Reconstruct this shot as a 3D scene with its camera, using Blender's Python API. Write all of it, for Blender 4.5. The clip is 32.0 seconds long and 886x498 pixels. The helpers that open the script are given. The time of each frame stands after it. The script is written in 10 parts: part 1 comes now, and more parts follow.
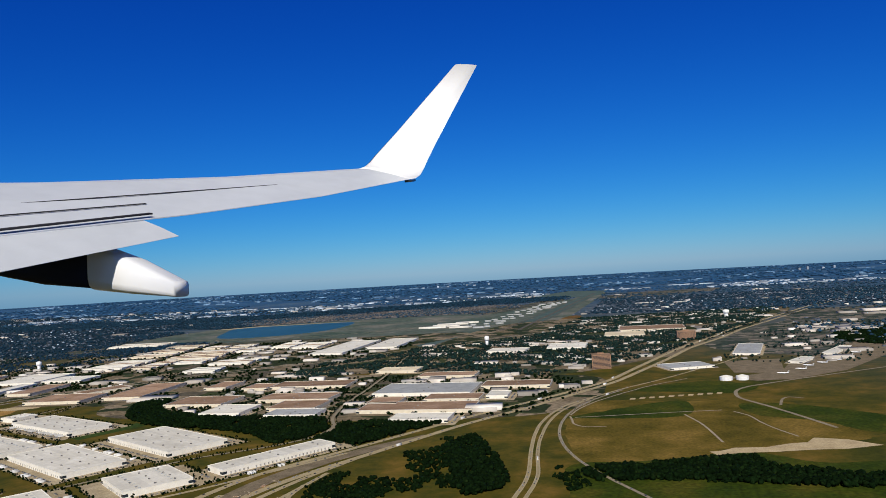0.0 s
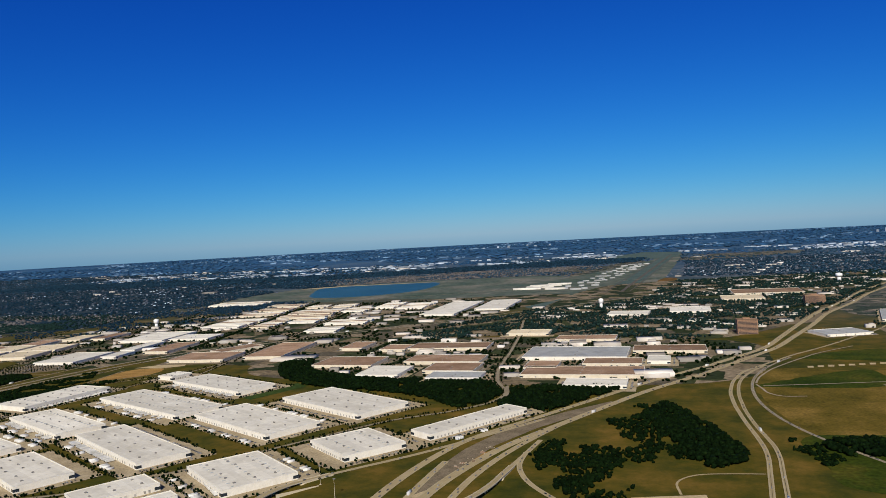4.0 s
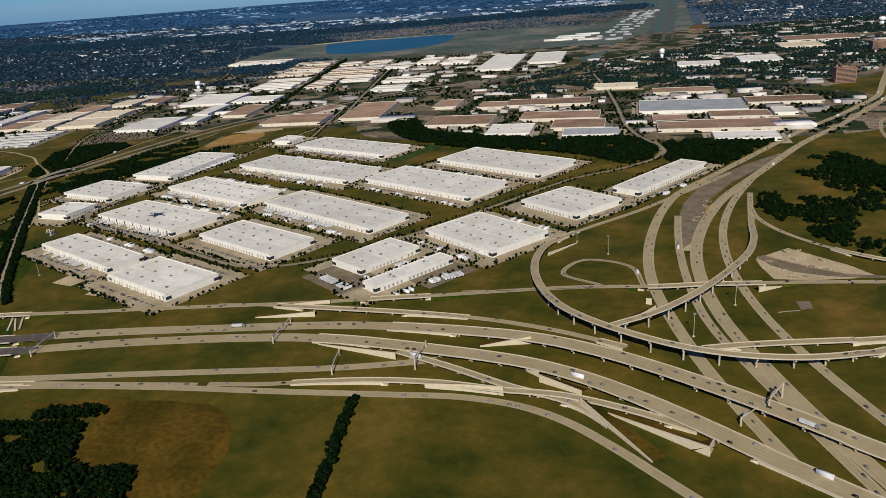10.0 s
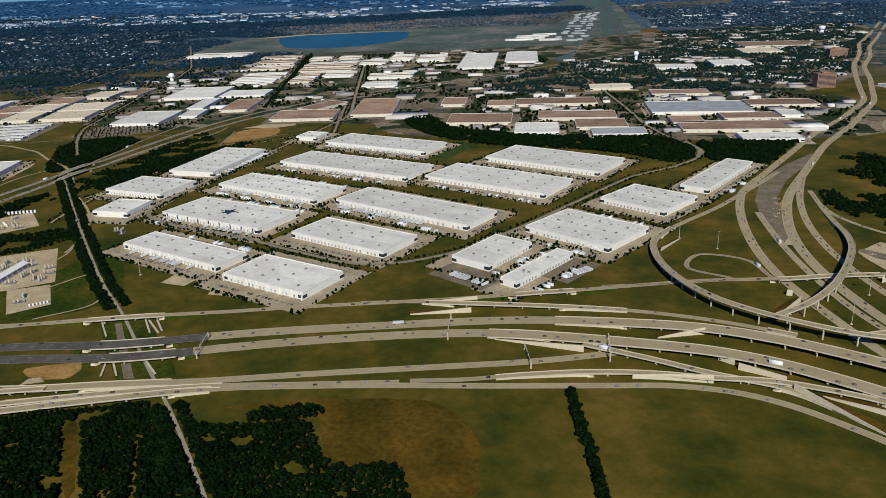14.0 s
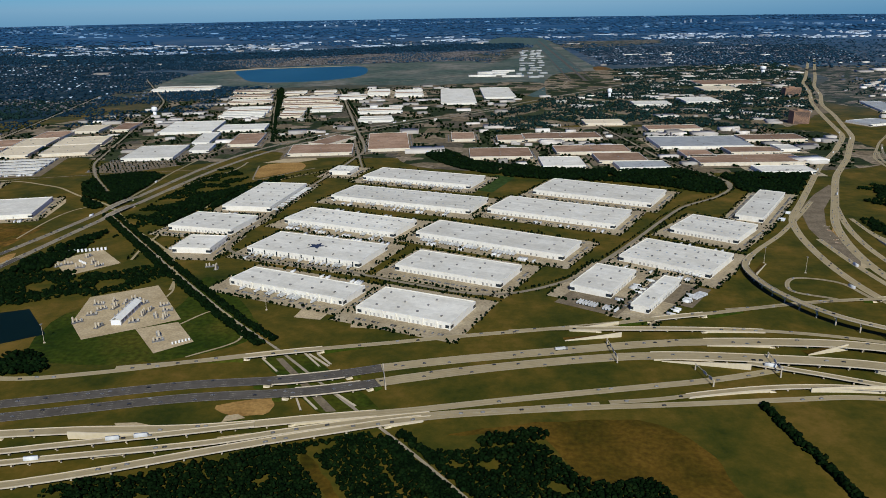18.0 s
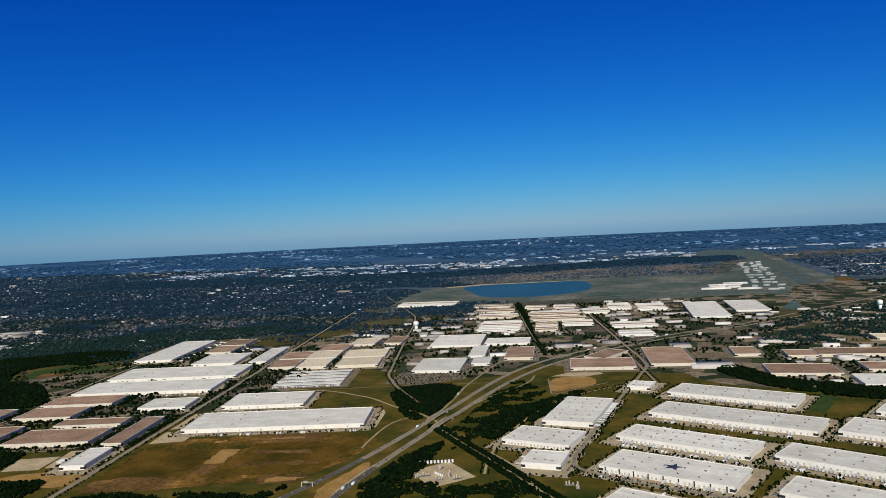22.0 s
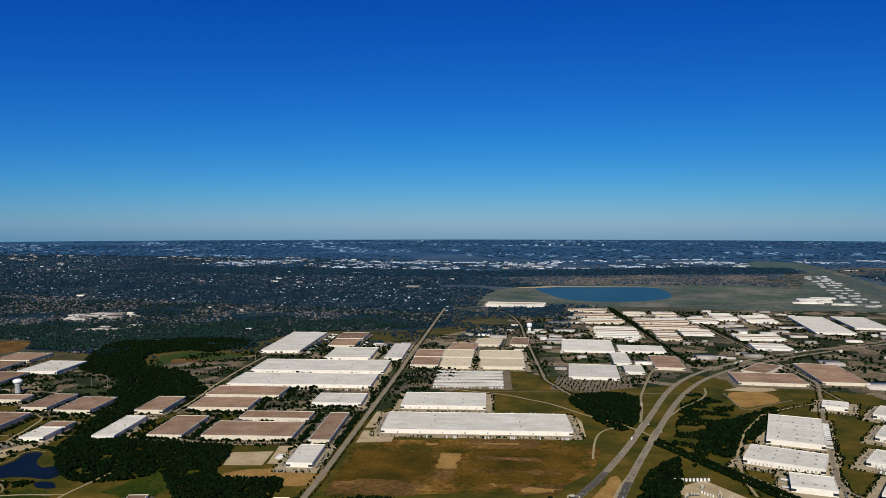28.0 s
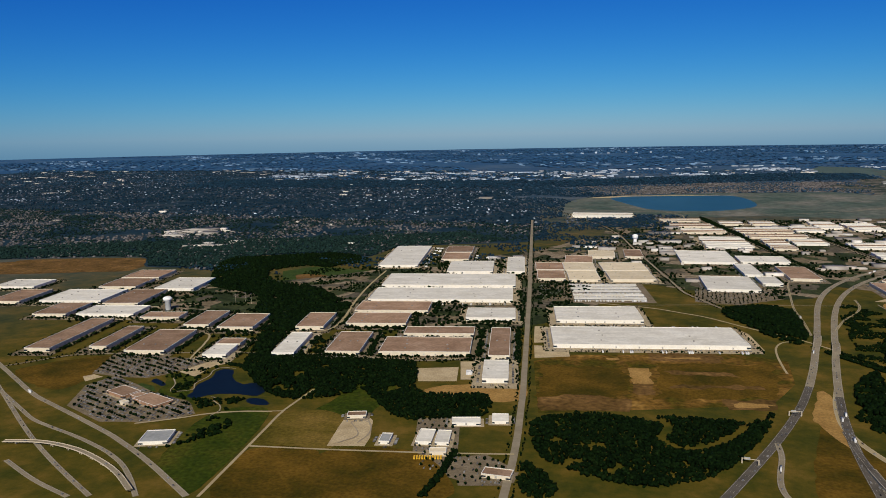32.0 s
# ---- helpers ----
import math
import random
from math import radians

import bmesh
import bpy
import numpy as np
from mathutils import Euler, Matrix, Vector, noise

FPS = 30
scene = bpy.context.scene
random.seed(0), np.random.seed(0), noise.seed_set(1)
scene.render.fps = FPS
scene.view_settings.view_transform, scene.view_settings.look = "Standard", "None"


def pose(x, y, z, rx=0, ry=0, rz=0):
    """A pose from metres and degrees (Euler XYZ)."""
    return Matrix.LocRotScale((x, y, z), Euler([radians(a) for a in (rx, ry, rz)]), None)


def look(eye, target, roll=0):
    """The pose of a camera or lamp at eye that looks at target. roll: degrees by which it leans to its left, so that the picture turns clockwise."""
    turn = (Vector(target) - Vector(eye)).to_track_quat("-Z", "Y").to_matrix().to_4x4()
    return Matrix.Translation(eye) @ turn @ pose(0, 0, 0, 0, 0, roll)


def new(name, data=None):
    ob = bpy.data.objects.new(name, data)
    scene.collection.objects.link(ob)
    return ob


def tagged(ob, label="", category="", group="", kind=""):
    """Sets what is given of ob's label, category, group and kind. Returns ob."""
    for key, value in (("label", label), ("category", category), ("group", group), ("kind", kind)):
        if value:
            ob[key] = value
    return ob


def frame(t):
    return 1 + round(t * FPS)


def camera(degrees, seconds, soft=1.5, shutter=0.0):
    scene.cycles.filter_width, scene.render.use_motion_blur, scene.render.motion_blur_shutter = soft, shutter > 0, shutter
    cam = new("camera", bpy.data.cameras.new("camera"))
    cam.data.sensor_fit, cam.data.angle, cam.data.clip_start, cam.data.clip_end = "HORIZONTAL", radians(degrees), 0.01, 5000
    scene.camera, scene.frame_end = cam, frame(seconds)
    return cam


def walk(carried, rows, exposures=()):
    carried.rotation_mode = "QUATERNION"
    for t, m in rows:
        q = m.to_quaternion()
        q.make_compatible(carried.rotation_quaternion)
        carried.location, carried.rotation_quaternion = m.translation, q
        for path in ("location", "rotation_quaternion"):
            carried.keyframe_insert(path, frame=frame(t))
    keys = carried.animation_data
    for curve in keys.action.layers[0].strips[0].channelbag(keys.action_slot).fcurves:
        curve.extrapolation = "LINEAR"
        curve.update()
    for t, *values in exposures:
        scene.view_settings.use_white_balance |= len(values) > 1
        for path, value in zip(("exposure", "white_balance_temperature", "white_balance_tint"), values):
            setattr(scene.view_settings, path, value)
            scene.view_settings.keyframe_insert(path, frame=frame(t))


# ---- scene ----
cam = camera(61.37, 32.0, soft=0.85)
PATH = [
    (0, (8.080, 44.801, 67.740), (2.750, 64.066, 68.385), -3.24),
    (0.5, (0.694, 44.621, 68.156), (-5.149, 63.730, 69.003), -2.91),
    (1, (-6.634, 44.223, 68.590), (-12.277, 63.370, 69.838), -1.25),
    (1.5, (-13.914, 43.621, 69.041), (-19.850, 62.653, 70.637), -1.64),
    (2, (-21.154, 42.831, 69.507), (-27.404, 61.778, 70.897), -0.50),
    (2.5, (-28.361, 41.866, 69.987), (-34.706, 60.807, 70.973), -1.95),
    (3, (-35.541, 40.742, 70.480), (-42.022, 59.659, 70.813), -2.79),
    (3.5, (-42.702, 39.471, 70.984), (-49.232, 58.375, 70.922), -3.04),
    (5.5, (-71.262, 33.185, 73.090), (-78.157, 51.911, 71.749), -2.75),
    (6, (-78.406, 31.373, 73.633), (-85.398, 50.026, 71.848), -2.64),
    (6.5, (-85.560, 29.487, 74.180), (-92.639, 48.065, 72.002), -0.43),
    (7, (-92.726, 27.538, 74.730), (-99.818, 46.121, 72.635), 0.15),
    (7.5, (-99.909, 25.536, 75.283), (-106.993, 43.956, 72.041), -0.79),
    (8, (-107.110, 23.490, 75.838), (-114.128, 41.534, 70.820), -3.36),
    (8.5, (-114.333, 21.410, 76.393), (-120.467, 39.472, 70.382), -2.69),
    (9, (-121.578, 19.303, 76.947), (-127.527, 37.291, 70.539), -4.41),
    (9.5, (-128.848, 17.179, 77.501), (-134.571, 35.171, 70.904), -4.72),
    (10, (-136.144, 15.045, 78.052), (-141.678, 33.027, 71.269), -4.16),
    (10.5, (-143.468, 12.907, 78.601), (-148.540, 30.928, 71.565), -3.31),
    (11, (-150.819, 10.774, 79.147), (-155.194, 28.961, 72.069), -2.13),
    (11.5, (-158.198, 8.651, 79.688), (-161.843, 26.966, 72.528), -2.57),
    (12, (-165.606, 6.544, 80.225), (-168.870, 24.907, 73.003), -2.20),
    (12.5, (-173.042, 4.459, 80.756), (-176.352, 22.903, 73.766), -3.17),
    (13, (-180.507, 2.400, 81.282), (-183.840, 20.844, 74.304), -2.39),
    (13.5, (-188.000, 0.371, 81.801), (-191.359, 18.789, 74.764), -2.12),
    (14, (-195.520, -1.622, 82.313), (-198.774, 16.835, 75.331), -2.10),
    (14.5, (-203.067, -3.576, 82.818), (-206.452, 14.940, 76.058), -2.69),
    (15, (-210.639, -5.489, 83.315), (-214.070, 13.081, 76.731), -1.08),
    (15.5, (-218.236, -7.358, 83.805), (-221.392, 11.311, 77.363), 0.93),
    (17.5, (-248.844, -14.354, 85.676), (-250.362, 4.541, 79.297), 0.77),
    (18, (-256.544, -15.978, 86.121), (-257.612, 2.999, 79.897), -0.88),
    (18.5, (-264.260, -17.552, 86.557), (-265.140, 1.499, 80.533), -0.19),
    (19, (-271.990, -19.076, 86.983), (-273.799, 0.071, 81.495), 0.81),
    (19.5, (-279.733, -20.551, 87.400), (-283.028, -1.329, 82.969), -0.24),
    (20, (-287.486, -21.979, 87.808), (-291.780, -2.875, 83.731), -0.66),
    (20.5, (-295.249, -23.361, 88.206), (-300.101, -4.130, 85.631), -4.81),
    (21, (-303.019, -24.701, 88.595), (-308.443, -5.488, 87.384), -2.84),
    (21.5, (-310.795, -26.000, 88.974), (-316.124, -6.727, 88.579), -1.37),
    (22, (-318.576, -27.263, 89.344), (-324.207, -8.080, 88.808), -2.78),
    (22.5, (-326.359, -28.493, 89.705), (-332.065, -9.330, 89.245), -0.93),
    (23, (-334.143, -29.694, 90.058), (-340.060, -10.624, 88.905), -0.71),
    (23.5, (-341.927, -30.872, 90.402), (-348.370, -11.995, 88.943), -3.20),
    (24, (-349.710, -32.031, 90.738), (-356.002, -13.097, 89.347), -3.22),
    (24.5, (-357.490, -33.177, 91.067), (-363.466, -14.119, 90.031), -2.66),
    (25, (-365.266, -34.316, 91.388), (-371.322, -15.270, 90.626), -1.82),
    (25.5, (-373.038, -35.454, 91.702), (-379.006, -16.371, 91.222), -2.14),
    (27.5, (-404.072, -40.152, 92.898), (-409.787, -21.003, 92.091), -0.33),
    (28, (-411.815, -41.403, 93.185), (-417.709, -22.302, 92.560), 0.01),
    (28.5, (-419.554, -42.703, 93.469), (-425.836, -23.730, 92.745), 0.70),
    (29, (-427.287, -44.062, 93.749), (-433.755, -25.167, 92.690), -1.27),
    (29.5, (-435.016, -45.489, 94.027), (-441.586, -26.639, 92.804), -2.68),
    (30, (-442.742, -46.996, 94.305), (-449.262, -28.130, 93.052), -2.19),
    (30.5, (-450.467, -48.593, 94.581), (-456.882, -29.674, 93.623), -3.18),
    (31, (-458.193, -50.293, 94.858), (-464.606, -31.366, 94.053), -3.16),
    (31.5, (-465.921, -52.107, 95.136), (-472.205, -33.171, 93.749), -3.33),
    (32, (-473.654, -54.048, 95.416), (-480.285, -35.421, 92.403), -0.99),
]
# seconds, stops, kelvin, tint
EXPOSURES = [(0.0, 0.12, 6520, 10), (3.0, 0.12, 6700, 10), (6.0, 0.11, 6700, 10), (8.0, 0.05, 6650, 10), (10.0, 0.01, 6450, 10), (12.0, 0.04, 6250, 8), (14.0, 0.0, 6050, 7), (18.0, -0.02, 5950, 6),
             (20.0, 0.04, 6150, 7), (22.0, 0.0, 6350, 9), (26.0, 0.0, 6500, 10), (30.0, 0.02, 6600, 10), (32.0, -0.04, 6750, 10)]
walk(cam, [(t, look(eye, target, roll)) for t, eye, target, roll in PATH], exposures=EXPOSURES)
SKY_STRENGTH, SUN_STRENGTH, SKY_TINT, SKY_DEPTH = 0.1, 4.7, (3.2, 5.0, 7.9), (2.6, 1.51, 0.9)

# Scale of the model: one unit stands for five real metres, so that the horizon lies within the camera's reach.

# ---- world and sun ----
SUN_DIR = Vector((0.143, -0.7725, 0.6187)).normalized()
SUN_ELEV, SUN_ROT = math.asin(SUN_DIR.z), math.atan2(SUN_DIR.x, SUN_DIR.y)
world = bpy.data.worlds.new("sky")
scene.world = world
world.use_nodes = True
wn = world.node_tree.nodes
wn.clear()
sky = wn.new("ShaderNodeTexSky")
sky.sky_type, sky.sun_disc = "NISHITA", False
sky.sun_elevation, sky.sun_rotation = SUN_ELEV, SUN_ROT
sky.altitude, sky.air_density, sky.dust_density, sky.ozone_density = 400, 1.0, 0.1, 4.0
wbg = wn.new("ShaderNodeBackground")
wbg.inputs["Strength"].default_value = SKY_STRENGTH
wout = wn.new("ShaderNodeOutputWorld")
scale = wn.new("ShaderNodeVectorMath")
scale.operation = "MULTIPLY"
scale.inputs[1].default_value = (0.09, 0.09, 0.09)
split = wn.new("ShaderNodeSeparateXYZ")
joined = wn.new("ShaderNodeCombineXYZ")
tint = wn.new("ShaderNodeVectorMath")
tint.operation = "MULTIPLY"
tint.inputs[1].default_value = SKY_TINT
world.node_tree.links.new(sky.outputs[0], scale.inputs[0])
world.node_tree.links.new(scale.outputs[0], split.inputs[0])
for channel in range(3):
    deep = wn.new("ShaderNodeMath")
    deep.operation = "POWER"
    deep.inputs[1].default_value = SKY_DEPTH[channel]
    world.node_tree.links.new(split.outputs[channel], deep.inputs[0])
    world.node_tree.links.new(deep.outputs[0], joined.inputs[channel])
world.node_tree.links.new(joined.outputs[0], tint.inputs[0])
# overhead the sky goes over into the plain clear-sky colour
direction = wn.new("ShaderNodeTexCoord")
height = wn.new("ShaderNodeSeparateXYZ")
world.node_tree.links.new(direction.outputs["Generated"], height.inputs[0])
rise = wn.new("ShaderNodeMapRange")
rise.interpolation_type = "SMOOTHSTEP"
rise.inputs["From Min"].default_value, rise.inputs["From Max"].default_value = 0.40, 0.78
world.node_tree.links.new(height.outputs["Z"], rise.inputs["Value"])
overhead = wn.new("ShaderNodeVectorMath")
overhead.operation = "MULTIPLY"
overhead.inputs[1].default_value = (0.35, 0.30, 0.29)
world.node_tree.links.new(sky.outputs[0], overhead.inputs[0])
whole = wn.new("ShaderNodeMix")
whole.data_type = "VECTOR"
world.node_tree.links.new(rise.outputs["Result"], whole.inputs["Factor"])
world.node_tree.links.new(tint.outputs[0], whole.inputs[4])
world.node_tree.links.new(overhead.outputs[0], whole.inputs[5])
world.node_tree.links.new(whole.outputs[1], wbg.inputs[0])
world.node_tree.links.new(wbg.outputs[0], wout.inputs[0])
sun = new("sun", bpy.data.lights.new("sun", "SUN"))
sun.data.energy, sun.data.angle, sun.data.color = SUN_STRENGTH, radians(0.55), (0.965, 0.905, 0.80)
sun.matrix_world = look(SUN_DIR * 500, (0, 0, 0))


# ---- materials ----
def material(name, stops, scale=1.0, rough=0.85, metal=0.0, bump=0.0, detail=6.0, fine=None, spread=0.0, spec=0.06, sheets=None):
    """A noise-mottled surface: stops are (position, colour); fine is a second grain (scale, strength); spread varies it from piece to piece; sheets lays it in strips (length, width, seam)."""
    m = bpy.data.materials.new(name)
    m.use_nodes = True
    nt = m.node_tree
    b = nt.nodes["Principled BSDF"]
    b.inputs["Roughness"].default_value, b.inputs["Metallic"].default_value = rough, metal
    b.inputs["Specular IOR Level"].default_value = spec
    geo = nt.nodes.new("ShaderNodeNewGeometry")
    n = nt.nodes.new("ShaderNodeTexNoise")
    n.inputs["Scale"].default_value, n.inputs["Detail"].default_value, n.inputs["Roughness"].default_value = scale, detail, 0.62
    nt.links.new(geo.outputs["Position"], n.inputs["Vector"])
    r = nt.nodes.new("ShaderNodeValToRGB")
    while len(r.color_ramp.elements) < len(stops):
        r.color_ramp.elements.new(0.5)
    for e, (p, c) in zip(r.color_ramp.elements, stops):
        e.position, e.color = p, (*c, 1)
    nt.links.new(n.outputs["Fac"], r.inputs["Fac"])
    last = r.outputs["Color"]
    if fine:
        n2 = nt.nodes.new("ShaderNodeTexNoise")
        n2.inputs["Scale"].default_value, n2.inputs["Detail"].default_value = fine[0], 5
        nt.links.new(geo.outputs["Position"], n2.inputs["Vector"])
        mr = nt.nodes.new("ShaderNodeMapRange")
        mr.inputs["From Min"].default_value, mr.inputs["From Max"].default_value = 0.3, 0.7
        mr.inputs["To Min"].default_value, mr.inputs["To Max"].default_value = 1 - fine[1], 1 + fine[1]
        nt.links.new(n2.outputs["Fac"], mr.inputs["Value"])
        mx = nt.nodes.new("ShaderNodeVectorMath")
        mx.operation = "SCALE"
        nt.links.new(last, mx.inputs[0])
        nt.links.new(mr.outputs["Result"], mx.inputs["Scale"])
        last = mx.outputs["Vector"]
    if sheets:
        tc = nt.nodes.new("ShaderNodeTexCoord")
        br = nt.nodes.new("ShaderNodeTexBrick")
        br.inputs["Scale"].default_value, br.inputs["Brick Width"].default_value, br.inputs["Row Height"].default_value = 1.0, sheets[0], sheets[1]
        br.inputs["Mortar Size"].default_value, br.inputs["Mortar Smooth"].default_value = 0.05, 0.4
        for key, val in (("Color1", 1.04), ("Color2", 0.90), ("Mortar", sheets[2])):
            br.inputs[key].default_value = (val, val, val, 1)
        nt.links.new(tc.outputs["Object"], br.inputs["Vector"])
        mb = nt.nodes.new("ShaderNodeVectorMath")
        mb.operation = "MULTIPLY"
        nt.links.new(last, mb.inputs[0])
        nt.links.new(br.outputs["Color"], mb.inputs[1])
        last = mb.outputs["Vector"]
    if spread:
        info = nt.nodes.new("ShaderNodeObjectInfo")
        mul = nt.nodes.new("ShaderNodeMath")
        mul.operation = "ADD"
        nt.links.new(info.outputs["Random"], mul.inputs[0])
        nt.links.new(geo.outputs["Random Per Island"], mul.inputs[1])
        fr = nt.nodes.new("ShaderNodeMath")
        fr.operation = "FRACT"
        nt.links.new(mul.outputs[0], fr.inputs[0])
        mr2 = nt.nodes.new("ShaderNodeMapRange")
        mr2.inputs["To Min"].default_value, mr2.inputs["To Max"].default_value = 1 - spread, 1 + spread
        nt.links.new(fr.outputs[0], mr2.inputs["Value"])
        mx2 = nt.nodes.new("ShaderNodeVectorMath")
        mx2.operation = "SCALE"
        nt.links.new(last, mx2.inputs[0])
        nt.links.new(mr2.outputs["Result"], mx2.inputs["Scale"])
        last = mx2.outputs["Vector"]
    nt.links.new(last, b.inputs["Base Color"])
    if bump:
        bp = nt.nodes.new("ShaderNodeBump")
        bp.inputs["Strength"].default_value, bp.inputs["Distance"].default_value = bump, 0.3
        nt.links.new(n.outputs["Fac"], bp.inputs["Height"])
        nt.links.new(bp.outputs["Normal"], b.inputs["Normal"])
    return m


